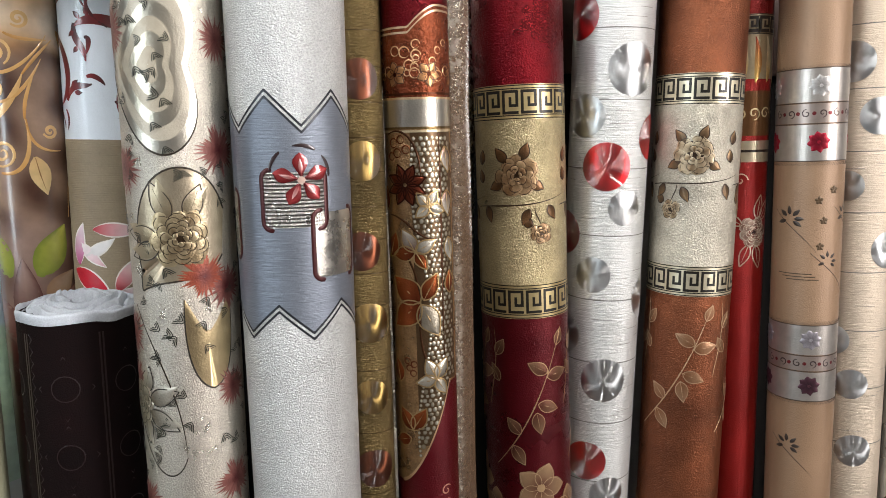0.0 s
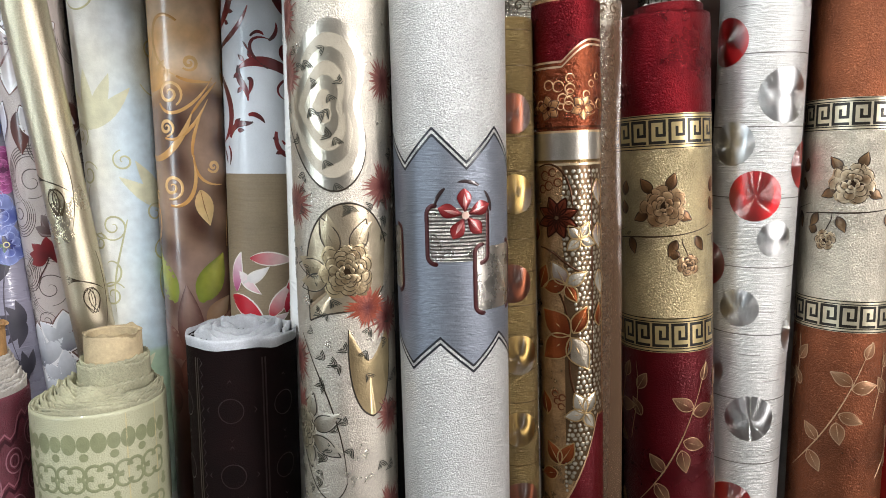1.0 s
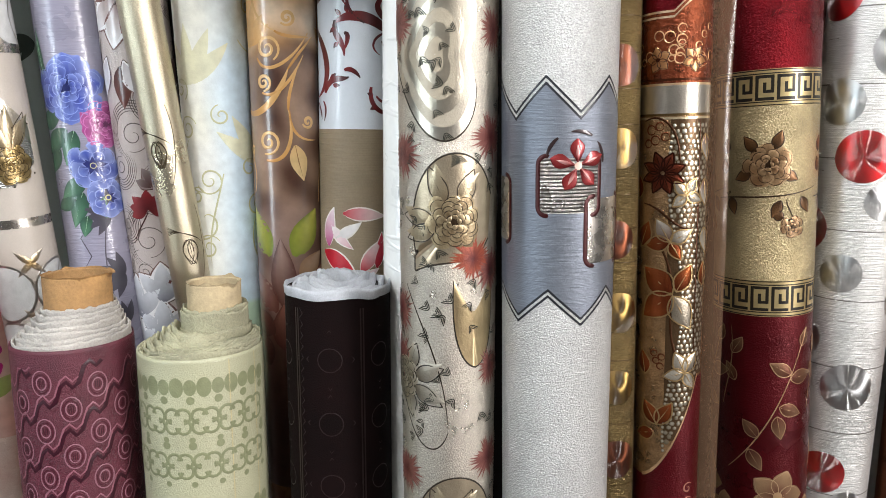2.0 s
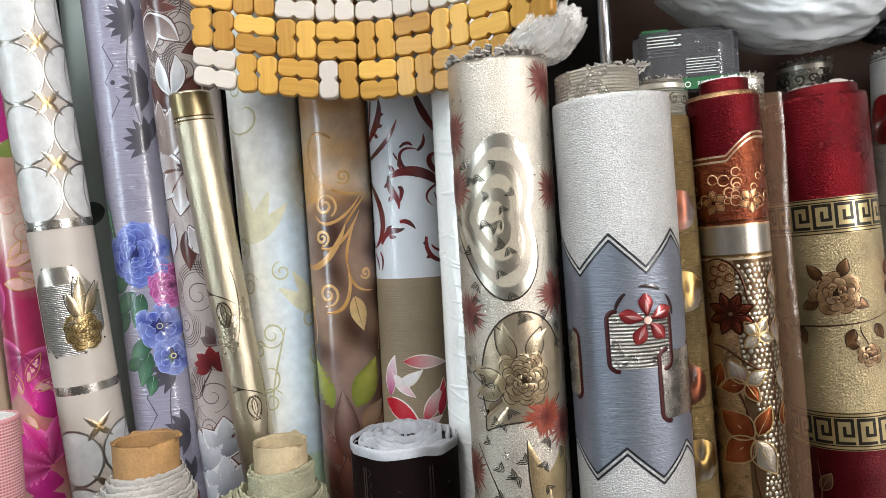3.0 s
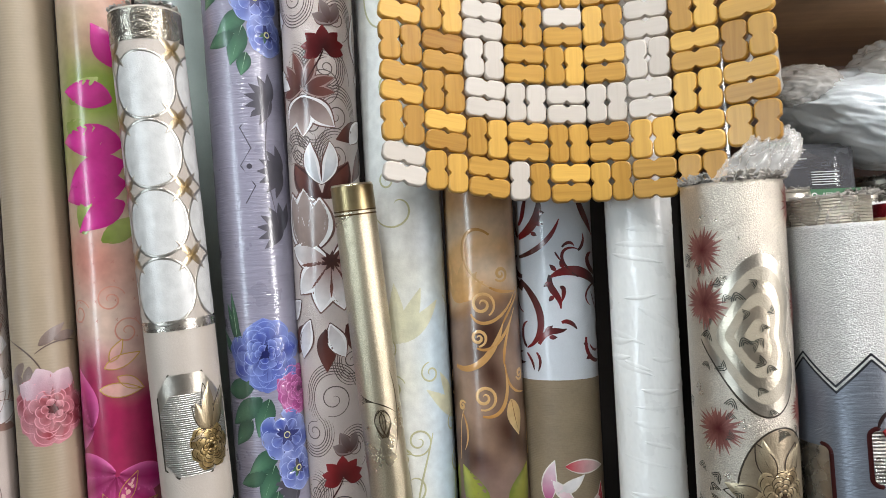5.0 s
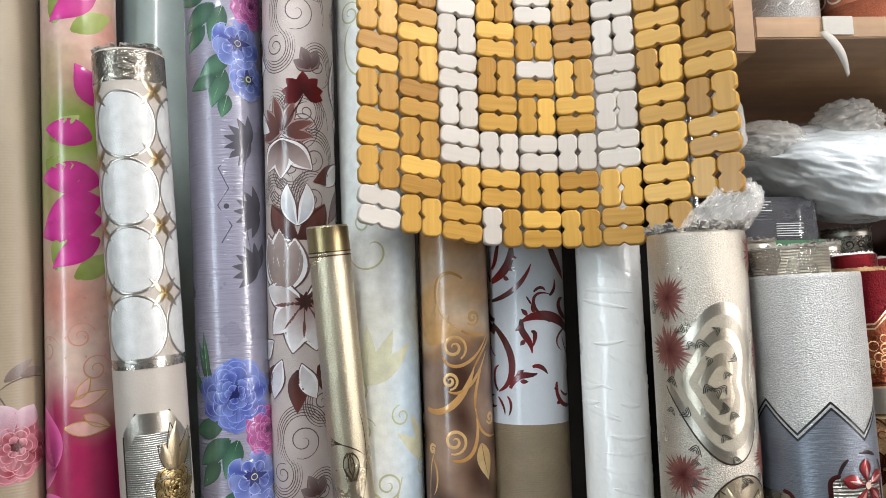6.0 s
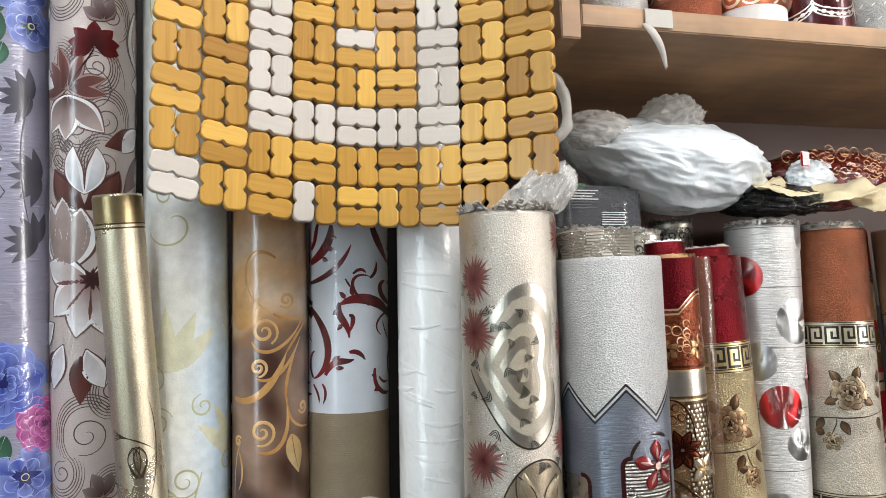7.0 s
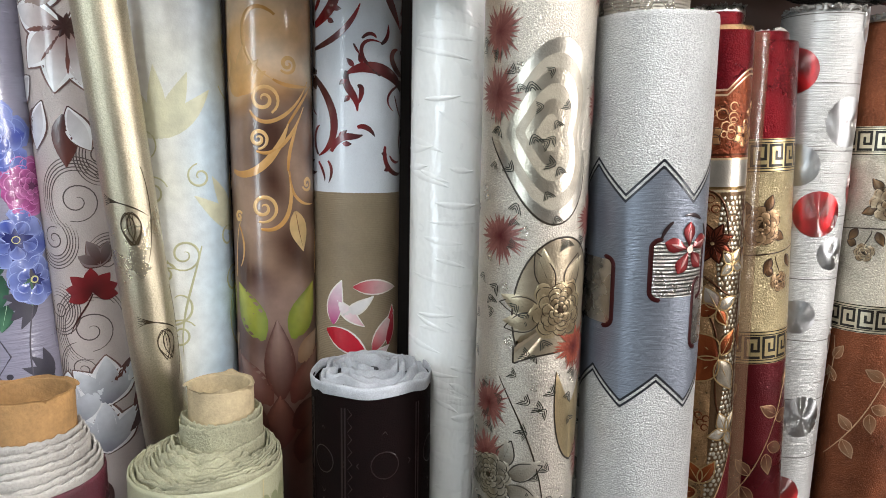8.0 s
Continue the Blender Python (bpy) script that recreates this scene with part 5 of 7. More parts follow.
# white roll with red scrolls, taupe woven lower field, lilies
rad = 0.0435
sp = span(rad)
M_TAUPE = surface("taupe_woven_vinyl", "8b7a62", 0.5, vary=0.12, grain=500, bump=0.16, weave=170)
p = Print(rad, 0.2)
p.band(-sp, sp, 60, 126.2, (0, 0, 0))
p.put("taupe_field", R["scroll"], M_TAUPE, "taupe woven field")
p = Print(rad, 0.25)
RD, RD2 = lin("7a0d14"), lin("2f0c0c")
for dx in (-10.6, 0, 10.6):
    S = lambda pts: [(x + dx, y) for x, y in pts]
    p.cut()
    for q, w in (([(5.6, 136.2), (2.8, 138.0), (0.5, 138.6), (-1.4, 137.3)], 1.15),
                ([(-1.3, 137.6), (-1.8, 135.8), (-0.3, 135.8), (-0.3, 133.9)], 0.75),
                ([(-0.3, 136.2), (0.3, 136.4), (0.1, 135.4), (-0.2, 134.6)], 0.5),
                ([(1.9, 137.3), (-0.9, 138.8), (-0.3, 141.2), (2.1, 140.3)], 0.36),
                ([(2.0, 140.2), (2.6, 140.6), (3.0, 141.2), (2.8, 142.1)], 0.42),
                ([(0.1, 140.6), (0.7, 141.3), (1.3, 141.1), (1.5, 140.7)], 0.35),
                ([(-0.7, 140.1), (-0.5, 139.7), (-0.3, 139.4), (-0.0, 139.0)], 0.22)):
        p.stroke(S(bez(q, 20)), w, RD2, 0.05, puff=0.1, end=RD)
    for q, w in (([(5.6, 137.6), (3.1, 138.0), (2.8, 139.8), (4.4, 140.0)], 0.75),
                ([(5.6, 136.8), (2.8, 136.4), (2.1, 134.8), (3.7, 134.1)], 0.28),
                ([(3.9, 135.6), (4.4, 134.4), (4.9, 133.8), (5.6, 133.6)], 0.25),
                ([(-5.5, 139.8), (-2.7, 140.0), (-1.0, 141.4), (-0.1, 143.7)], 0.6),
                ([(2.1, 146.2), (2.8, 144.2), (3.7, 143.4), (4.9, 142.0)], 0.95),
                ([(-5.5, 137.2), (-2.1, 135.2), (-1.5, 130.6), (-4.6, 129.7)], 0.85),
                ([(-4.7, 129.8), (-5.7, 130.6), (-5.7, 132.2), (-4.4, 132.6)], 0.5)):
        p.stroke(S(bez(q, 20)), w, RD2, 0.05, puff=0.1, end=RD)
    for q, w in (([(-2.9, 130.1), (-1.8, 132.2), (-0.9, 131.2), (0.2, 131.7)], 0.7),
                ([(-0.3, 132.4), (0.3, 132.7), (1.0, 132.3), (1.4, 131.6)], 0.5),
                ([(2.6, 130.7), (2.2, 128.8), (3.6, 127.6), (5.6, 128.1)], 0.55),
                ([(3.2, 129.8), (3.6, 129.2), (4.3, 129.0), (5.1, 129.3)], 0.3),
                ([(-4.7, 129.1), (-4.1, 128.6), (-3.7, 127.9), (-3.7, 127.2)], 0.34),
                ([(-3.3, 129.2), (-2.7, 128.6), (-2.8, 127.8), (-3.2, 127.1)], 0.34),
                ([(-5.4, 142.0), (-3.0, 142.6), (-2.1, 144.2), (-2.3, 146.2)], 1.1),
                ([(-5.4, 143.4), (-4.2, 144.2), (-4.6, 145.4), (-3.7, 146.6)], 0.7)):
        p.stroke(S(bez(q, 20)), w, RD, 0.05, puff=0.1, end=RD2)
    # teeth of the leaves
    for s, h, a, l in ((-0.7, 138.0, 120, 1.0), (0.1, 138.3, 100, 0.9), (-1.3, 136.8, 200, 0.9), (-1.0, 135.3, 215, 0.8), (-2.1, 131.6, 20, 1.0), (-1.7, 130.9, -15, 0.9), (2.8, 129.8, 150, 0.7), (3.2, 128.6, 190, 0.8), (-2.5, 144.6, -20, 0.9), (-2.7, 143.4, -25, 0.9), (-3.3, 142.4, -40, 0.8)):
        p.blade(s + dx, h, a, l, 0.5, RD, RD2, 0.05, bend=20, puff=0.1)
p.put("red_scroll", R["scroll"], INK_GLOSS, "dark red scroll")
p = Print(rad, 0.4)
for dx in (-10.2, 0, 10.2):
    for s, h, a, l, w, c0, c1, b in ((-0.6, 117.0, 0, 5.0, 1.3, "b8122a", "e8d8d8", -8), (-2.6, 113.2, 96, 4.6, 1.5, "b2387a", "e8d6dc", -30), (-3.4, 112.6, -20, 5.4, 1.9, "b00f24", "c9283a", -25), (-1.6, 114.2, 20, 3.6, 1.0, "cfc6c2", "f0ecea", 20), (1.4, 110.4, 60, 4.8, 1.5, "c01a30", "eee6e4", -12), (3.2, 110.8, 75, 4.2, 1.2, "a3102a", "d84a5a", 10), (-2.2, 115.6, -55, 3.8, 1.0, "e8e2e0", "d9a8b0", 20), (-1.0, 108.6, 20, 5, 1.4, "b51226", "e9dcdc", 10)):
        p.blade(s + dx, h, a, l, w + 0.3, lin("ddd2c8"), lin("e9e2da"), 0, bend=b, puff=0.05)
        p.blade(s + dx, h, a, l * 0.96, w, lin(c0), lin(c1), 0, bend=b, puff=0.1, d=0.15)
p.put("lily_print", R["scroll"], None, "red and white lilies")

# cream roll: faint scrolls
rad = 0.0415
sp = span(rad)
p = Print(rad, 0.15)
wash(p, -sp, sp, 88, 180, lambda s, h: mixc(mixc(lin("e6e8e4"), lin("c6d8e4"), max(0, min(1, (s - 0.6) / 3 + 0.4 * n2(s, h, 0.12, 4)))), lin("d4cfa0") if h > 112 else lin("9fbf5c"), max(0, 0.3 * n2(s, h, 0.13, 5)) + (0.4 if h < 106 and s > 0 else 0)), 0.6)
p.put("clouded_ground", R["cream"], None, "cream ground clouded with green and blue")
p = Print(rad, 0.3)
CF = lin("c3c29c")
for dx, dy in ((0, 0), (-8, 9), (8, -9), (0, 46), (0, -30)):
    p.cut()
    for s, h, r, a, tn in ((-2.3, 126.6, 1.5, 20, 1.7), (0.2, 120.8, 1.7, 200, 1.7), (-0.8, 146.2, 2.8, 200, 0.75), (-1.6, 149.0, 1.1, 30, 1.5), (-3.0, 131, 1.4, 300, 1.5), (2.0, 128, 1.2, 100, 1.4), (-0.6, 113, 1.6, 30, 1.6)):
        p.stroke([(x + dx, y + dy) for x, y in curl(s, h, r, a, tn)], 0.22, CF, 0.2, puff=0.25)
    for q in ([(-0.6, 119.5), (-3.4, 119), (-4, 124), (-2.2, 125.4)], [(1.8, 121.5), (0.6, 117), (-0.5, 115), (-0.4, 111)]):
        p.stroke([(x + dx, y + dy) for x, y in bez(q)], 0.22, CF, 0.2, puff=0.25)
    for a in (90, 60, 125, 35, 150):
        p.blade(-1.4 + dx, 131.5 + dy, a, 6.4, 1.8, lin("d6d6bc"), lin("dcdabc"), 0.1, bend=20 - a / 5, puff=0.2)
p.put("faint_scroll", R["cream"], None, "pale olive scrolls and leaves")

# gold roll: smooth collar, outlined leaves
p = Print(0.0213, 0.25)
sp = span(0.0213)
p.band(-sp, sp, 146.6, 149.0, lin("9c8c68"), 0.9)
for h in (146.5, 146.1):
    p.band(-sp, sp, h - 0.08, h + 0.08, lin("5a4626"), 0.7, d=0.1)
for y0, s0 in ((0, 0.3), (-11, 1.7), (-24, 0.2)):
    for k in range(6):
        p.stroke(bez([(s0 - 2.2, 126.8 + y0 + 0.2 * k), (s0 - 1, 127.6 + y0 - 0.1 * k), (s0 + 0.6, 126.6 + y0), (s0 + 1.5, 125.6 + y0)]), 0.08, lin("3b2f1c"), 0.3)
    for dx in (-0.25, 0, 0.25):
        leaf_line(p, s0 - 0.1 + dx, 126.2 + y0, -88, 2.9, 1.6 - abs(dx) * 2, lin("3b2f1c"), 0.09)
    p.stroke(bez([(s0 + 1.4, 130 + y0), (s0 + 2.2, 127 + y0), (s0 + 1.6, 123 + y0), (s0 + 0.6, 121 + y0)]), 0.1, lin("4a3b22"), 0.3)
p.put("leaf_outline", R["gold"], None, "dark outlined leaves")


# magnolia rolls
def magnolia_print(p, rad, h0, h1, seed):
    rn = random.Random(seed)
    sp = span(rad)
    h = h0
    k = 0
    while h < h1:
        s0 = rn.uniform(-2.6, 2.2)
        p.cut()
        for q in range(5):
            cx, cy = s0 + rn.uniform(-3.5, 3.5), h + rn.uniform(2, 11)
            p.stroke(curl(cx, cy, rn.uniform(0.8, 2.0), rn.uniform(0, 360), rn.uniform(0.8, 1.5)), 0.09, lin("7d706b"), 0.1, d=-0.1)
            p.stroke(curl(cx, cy, rn.uniform(0.8, 2.3), rn.uniform(0, 360), rn.uniform(0.5, 0.9)), 0.07, lin("857873"), 0.1, d=-0.1)
        for q in range(4):
            p.stroke(arc(s0 + 1.5, h + 7, 2.6 + 0.25 * q, -60, 120, 20, 3.4 + 0.25 * q), 0.07, lin("6f625e"), 0.1, d=-0.1)
        for a in (200, 330, 250, 290, 30, 150):
            p.blade(s0, h, a + rn.uniform(-14, 14), rn.uniform(3.2, 5.4), rn.uniform(1.5, 2.2), lin("4a241c"), lin("a5857c"), 0, bend=rn.uniform(-30, 30), puff=0.1, d=0.02)
        for a in (80, 115, 50, 150, 20, 255, 285):
            b_, l_, w_ = a + rn.uniform(-12, 12), rn.uniform(3.4, 5.6), rn.uniform(1.8, 2.8)
            leaf_line(p, s0, h, b_, l_, w_, lin("7a544c"), 0.06, False, 0, d=0.45)
            p.blade(s0 + rn.uniform(-0.5, 0.5), h, a + rn.uniform(-12, 12), rn.uniform(3.8, 6.4), rn.uniform(2.2, 3.4), lin("7a4c44") if rn.random() < 0.6 else lin("a9a5ad"), lin("e9e7e8"), 0, bend=rn.uniform(-35, 35), puff=0.15, d=0.12, edge=lin("d9d6d8"), shape=1.1)
        for a in (95, 130, 60):
            p.blade(s0, h - 0.2, a, rn.uniform(1.2, 2), 0.6, lin("4a1512"), lin("7d3a34"), 0, d=0.3)
        if k % 3 == 0:
            cx, cy = s0 + rn.uniform(0.6, 1.6), h + 6.6
            for a in (10, 60, 120, 165, 200, -20):
                p.blade(cx, cy, a, 1.9, 1.1, lin("4c0f14"), lin("8c2c30"), 0, puff=0.2, d=0.2, shape=1.1)
            p.stroke(bez([(cx, cy - 0.4), (cx - 0.8, cy - 2), (cx - 1.6, cy - 3), (cx - 2.2, cy - 3.6)]), 0.12, lin("3a1c18"), 0)
        h += rn.uniform(6.6, 8.4)
        k += 1


def magnolia_repeat(p):
    """One repeat is 45.6 cm high: red bud, dark star bloom, scrolls, tulip petals, white bloom, scrolls, grey-white tulips."""
    BRN, TAUPE, PALE, LINE = lin("421a15"), lin("8f7a72"), lin("efecec"), lin("5c4e4a")

    def petal(s, h, a, l, w, fill, tip, bend=0.0, rim=PALE, d=0.1):
        p.blade(s - 0.12 * math.cos(radians(a)), h - 0.12 * math.sin(radians(a)), a, l * 1.05, w * 1.42, BRN, lin("7a5a52"), 0, bend=bend, puff=0.05, d=d - 0.06, shape=1.05, ns=12)
        p.blade(s, h, a, l, w * 1.22, rim, rim, 0, bend=bend, puff=0.08, d=d, shape=1.05, ns=12)
        p.blade(s + 0.2 * math.cos(radians(a)), h + 0.2 * math.sin(radians(a)), a, l * 0.93, w * 0.86, fill, tip, 0, bend=bend, puff=0.12, d=d + 0.09, shape=1.05, ns=12)

    def eddy(s, h, r, a, n=5):
        for q in range(n):
            p.stroke(arc(s, h, r + 0.24 * q, a - 20 * q, a + 190 - 12 * q, 26, (r + 0.24 * q) * 1.25), 0.1, LINE, 0, d=-0.1, puff=0.2)
        p.stroke(curl(s, h, r * 0.9, a + 190, 1.6), 0.12, LINE, 0, d=-0.1, puff=0.2)

    rn = random.Random(6)
    for dx, dy in ((0, 0), (0, 45.6), (9.2, 19), (9.2, -26.6), (-9.2, 27), (-9.2, -18.6)):
        S, H = dx, dy
        # scrolls under all
        for s, h, r, a in ((2.0, 157.0, 1.6, 20), (-1.4, 154.6, 1.2, 200), (1.8, 152.8, 1.4, 120), (-2.6, 153.0, 1.0, 40), (0.4, 127.0, 2.2, 60), (-2.0, 123.4, 1.3, 240), (2.6, 131.0, 1.2, 150), (0.6, 114.6, 2.4, 80), (-2.2, 116.6, 1.1, 300), (2.6, 121.4, 1.0, 10), (-0.4, 110.6, 1.3, 180), (1.2, 162.0, 1.2, 250)):
            eddy(S + s, H + h, r, a)
        # red buds on stems
        p.cut()
        for h in (164.0, 118.4):
            for a in (10, 45, 90, 140, 175, 205, -15):
                p.blade(S + 1.0, H + h, a, 2.3, 1.3, lin("4c0f14"), lin("8c2228"), 0, puff=0.2, d=0.2, shape=1.1)
            p.stroke(bez([(S + 1.0, H + h - 0.2), (S + 0.6, H + h - 1.4), (S - 0.6, H + h - 2.6), (S - 1.2, H + h - 4.2)]), 0.16, BRN, 0, d=0.2)
        # dark star bloom, pale petals below
        p.cut()
        for a, l in ((60, 3.6), (95, 4.0), (130, 3.4), (25, 3.6), (160, 3.4), (-10, 3.4), (190, 3.0)):
            petal(S - 1.4, H + 159.8, a, l, 1.1, BRN, lin("7c4a42"), rn.uniform(-25, 25), lin("a38a84"))
        for a, l in ((-50, 4.6), (-90, 4.2), (-125, 4.0)):
            petal(S - 1.4, H + 159.2, a, l, 1.9, BRN, lin("c4b0aa"), rn.uniform(-15, 15), PALE, 0.2)
        # curling leaves, brown and white
        p.cut()
        for sg in (-1, 1):
            petal(S + 0.2, H + 148.6, 90 + sg * 62, 4.8, 1.9, BRN, lin("6d3a32"), -sg * 40, BRN)
            petal(S + 0.2, H + 150.0, 90 + sg * 40, 4.6, 1.3, lin("b9bcc2"), PALE, -sg * 50, PALE, 0.25)
        # tulip of taupe petals edged in white
        p.cut()
        for a, l, w in ((118, 6.8, 3.0), (66, 6.2, 2.8), (92, 7.0, 3.4)):
            petal(S - 1.6, H + 142.6, a, l, w, TAUPE, lin("a89690"), (a - 92) * -0.7, PALE, 0.15)
        # white bloom with a brown heart
        p.cut()
        for a, l in ((170, 5.0), (215, 5.2), (250, 5.6), (285, 5.4), (325, 5.0), (20, 4.6)):
            petal(S + 0.8, H + 141.9, a, l, 2.3, lin("8a6158"), PALE, rn.uniform(-25, 25), lin("f0eeee"), 0.3)
            p.blade(S + 0.8, H + 141.9, a + 18, l * 0.7, 1.0, BRN, lin("7a4a40"), 0, d=0.2)
        for k in range(9):
            p.blade(S + 0.8, H + 141.9, 40 * k, 1.1, 0.45, lin("2e0f0c"), BRN, 0, d=0.6)
        # falling petals over dark leaves
        p.cut()
        for s, h, a, l in ((-2.2, 135.0, 230, 4.4), (2.2, 135.0, 300, 4.4), (0, 134.6, 268, 4.0), (-3.4, 137.0, 200, 3.6)):
            p.blade(S + s, H + h, a, l * 1.15, 2.2, BRN, lin("6a3a32"), 0, d=0.05)
            petal(S + s + 0.4, H + h + 0.6, a + 14, l, 1.6, lin("c8bfc0"), PALE, 18, PALE, 0.3)
        # small dark leaf and the lower bud
        p.cut()
        for a, l in ((100, 2.6), (60, 2.4), (140, 2.0)):
            petal(S + 1.8, H + 120.8, a, l, 1.0, BRN, lin("8a7a78"), 20, lin("8a7a78"))
        # grey-white tulips, where no other bloom lies
        if dy > 0:
            continue
        p.cut()
        for s, h, sc in ((-2.0, 104.4, 1.0), (1.6, 106.6, 0.9), (1.2, 101.4, 1.0), (-2.6, 100.0, 0.8)):
            for a, l, w in ((60, 5.4, 2.4), (120, 5.4, 2.4), (90, 5.8, 2.6)):
                petal(S + s, H + h, a, l * sc, w * sc, lin("777680"), lin("e9e9ec"), (90 - a) * -0.5, PALE, 0.15)
        for s, h, a in ((-3.6, 104.0, 150), (3.4, 103.0, 40), (0.4, 98.6, 270), (3.2, 99.0, -30)):
            p.blade(S + s, H + h, a, 3.6, 1.5, BRN, lin("5c4a48"), 0, bend=20, d=0.05)


p = Print(0.038, 0.3)
magnolia_repeat(p)
p.put("magnolia", R["magnolia"], INK_GLOSS, "brown and white magnolia with line scrolls")
p = Print(0.031, 0.3)
magnolia_print(p, 0.031, 95, 184, 11)
p.put("flower_print", R["far"], INK_GLOSS, "brown and red flowers")

# lilac roll: blue roses, leaves, dark star leaves
rad = 0.041
p = Print(rad, 0.3)
for y0 in (0, 46.5, -41.2):
    for s, h, a, l, w in ((-0.5, 128.0, 190, 3.6, 1.9), (0.2, 126.6, 215, 4.2, 1.9), (1.0, 126.4, 250, 3.6, 1.8), (-1.0, 124.4, 230, 3.2, 1.6), (1.6, 121, 215, 3.6, 1.7), (1.0, 119.4, 250, 3.8, 1.8), (2.6, 119.6, 280, 3.0, 1.6), (0.2, 118.6, 200, 3.0, 1.5), (1.2, 116.6, 255, 2.2, 1.3), (-1.6, 132, 110, 4.4, 1.0), (-2.0, 132, 95, 5.2, 0.8), (-2.4, 131, 130, 3.6, 0.9)):
        p.blade(s, h + y0, a, l * 1.15, w * 1.15, lin("1f3c30"), lin("5c8a6c"), 0, puff=0.1, edge=lin("2c5040"))
        p.stroke([(s, h + y0), (s + 0.85 * l * math.cos(radians(a)), h + y0 + 0.85 * l * math.sin(radians(a)))], 0.09, lin("a3c0a4"), 0, d=0.2)
    p.cut()
    rose(p, 4.4, 127.0 + y0, 3.0, lin("c070a8"), lin("962c78"), lin("551848"), 0, 8)
    p.cut()
    rose(p, 0.9, 131.2 + y0, 4.0, lin("8090cc"), lin("2c40a0"), lin("141c58"), 0, 3)
    for s, h, r in ((2.5, 122.4, 2.7), (3.6, 118.6, 2.2)):
        p.cut()
        rose(p, s, h + y0, r, lin("94a2d4"), lin("3c50a6"), lin("1a2464"), 0, int(s * 10), None, ((1.05, 7, 0.95), (0.7, 5, 0.6)))
        p.disc(s, h + y0, 0.35, lin("c9c48a"), 0, d=0.7)
    p.cut()
    for s, h, a0 in ((2.4, 144.2, 150), (2.0, 158.0, 170), (2.8, 150.4, 180)):
        for a in range(a0 - 75, a0 + 90, 24):
            p.blade(s + 1.6, h + y0, a, 3.0, 1.0, lin("34323c"), lin("4a4752"), 0, puff=0.05)
    p.stroke([(1.6, 157 + y0), (0.0, 155.2 + y0), (1.0, 153 + y0), (-0.2, 151.2 + y0), (1.2, 149 + y0), (0.1, 147.2 + y0)], 0.13, lin("45424c"), 0, taper=False)
    p.disc(0.7, 151.1 + y0, 0.28, lin("3d3a44"), 0)
    p.stroke(bez([(3.4, 158 + y0), (2.2, 154 + y0), (2.2, 150 + y0), (3.4, 145 + y0)]), 0.14, lin("55515c"), 0)
p.put("blue_rose", R["lilac"], INK_GLOSS, "blue roses with green leaves")

# cream roll with circles
rad = 0.0345
sp = span(rad)
M_RIBSILVER = surface("ribbed_grey_foil", "b0ada7", 0.32, metal=0.85, vary=0.15, bump=0.35, weave=150)
p = Print(rad, 0.3)
for h0, h1 in ((138.6, 163), (88, 114)):
    h = h0
    while h < h1:
        for j in range(-2, 3):
            s = 0.2 + 6.3 * j + (0.012 * (h - 150))
            p.cut()
            p.stroke(arc(s, h, 3.12, 0, 360, 40, 3.3), 0.26, lin("b9b5ad"), 0.97, taper=False, puff=0.4)
            p.disc(s, h, 3.0, lin("c9c9c7"), 0.08, ry=3.15, rings=6, segs=32, d=-0.05, puff=0.2)
            for a in (45, 135, 225, 315):
                p.blade(s + 3.15, h + 3.35, a, 2.1, 0.7, lin("a88c5c"), lin("cfc9bd"), 0.95, shape=0.6, ns=6)
        h += 6.75
p.put("white_circle", R["circles"], None, "white circles ringed with silver and gold foil")
p = Print(rad, 0.3)
for h in (135.2, 116.2):
    p.band(-sp, sp, h - 0.5, h + 0.5, lin("8c8270"), 0.95)
    for k in range(14):
        p.band(-7 + k, -6.6 + k, h - 0.5, h + 0.5, lin("d6cdb8"), 0.95, d=0.05)
p.put("foil_bands", R["circles"], M_FOIL, "narrow silver foil bands")
p = Print(rad, 0.3)
hexa = lambda s: 130.4 - 1.3 * max(0, abs(s - 1.2) - 1.6)
p.band(-1.9, 5.6, lambda s: 120.3 + 0.9 * max(0, abs(s - 1.2) - 1.6), hexa, (0, 0, 0))
p.put("ribbed_plate", R["circles"], M_RIBSILVER, "ribbed grey foil plate")
p = Print(rad, 0.45)
p.band(-1.9, 5.6, lambda s: hexa(s) - 2.0, hexa, lin("c9c2b6"), 0.95)
o = [(-1.9, 121), (-1.9, 128.1), (-0.4, 130.4), (2.8, 130.4), (5.6, 127)]
p.stroke(o, 0.2, lin("4a453c"), 0.7, taper=False)
p.stroke([(-1.9, 121), (-0.4, 120.2), (2.8, 120.3), (5.4, 121.6)], 0.2, lin("4a453c"), 0.7, taper=False)
rose(p, 3.0, 122.8, 2.3, lin("cdb684"), lin("9a8050"), lin("43341c"), 0.9, 4, lin("33260f"))
for a, l in ((95, 5.0), (65, 4.6), (120, 3.4), (200, 2.2), (-70, 2.4)):
    p.blade(3.2, 124.2, a, l, 1.5, lin("7d6a4c"), lin("c9bba0"), 0.9, puff=0.7, bend=-12)
    leaf_line(p, 3.2, 124.2, a, l, 1.3, lin("3a2f20"))
p.put("gold_flower", R["circles"], None, "raised gold foil flower")
p = Print(rad, 0.35)
p.band(-sp, sp, 163.2, 166.3, (0, 0, 0))
p.put("crumpled_collar", R["circles"], surface("crumpled_silver_film", "b0a99c", 0.22, metal=0.9, vary=0.3, grain=120, bump=1.0), "crumpled silver film round the top")

# lotus roll
rad = 0.037
sp = span(rad)
p = Print(rad, 0.15)


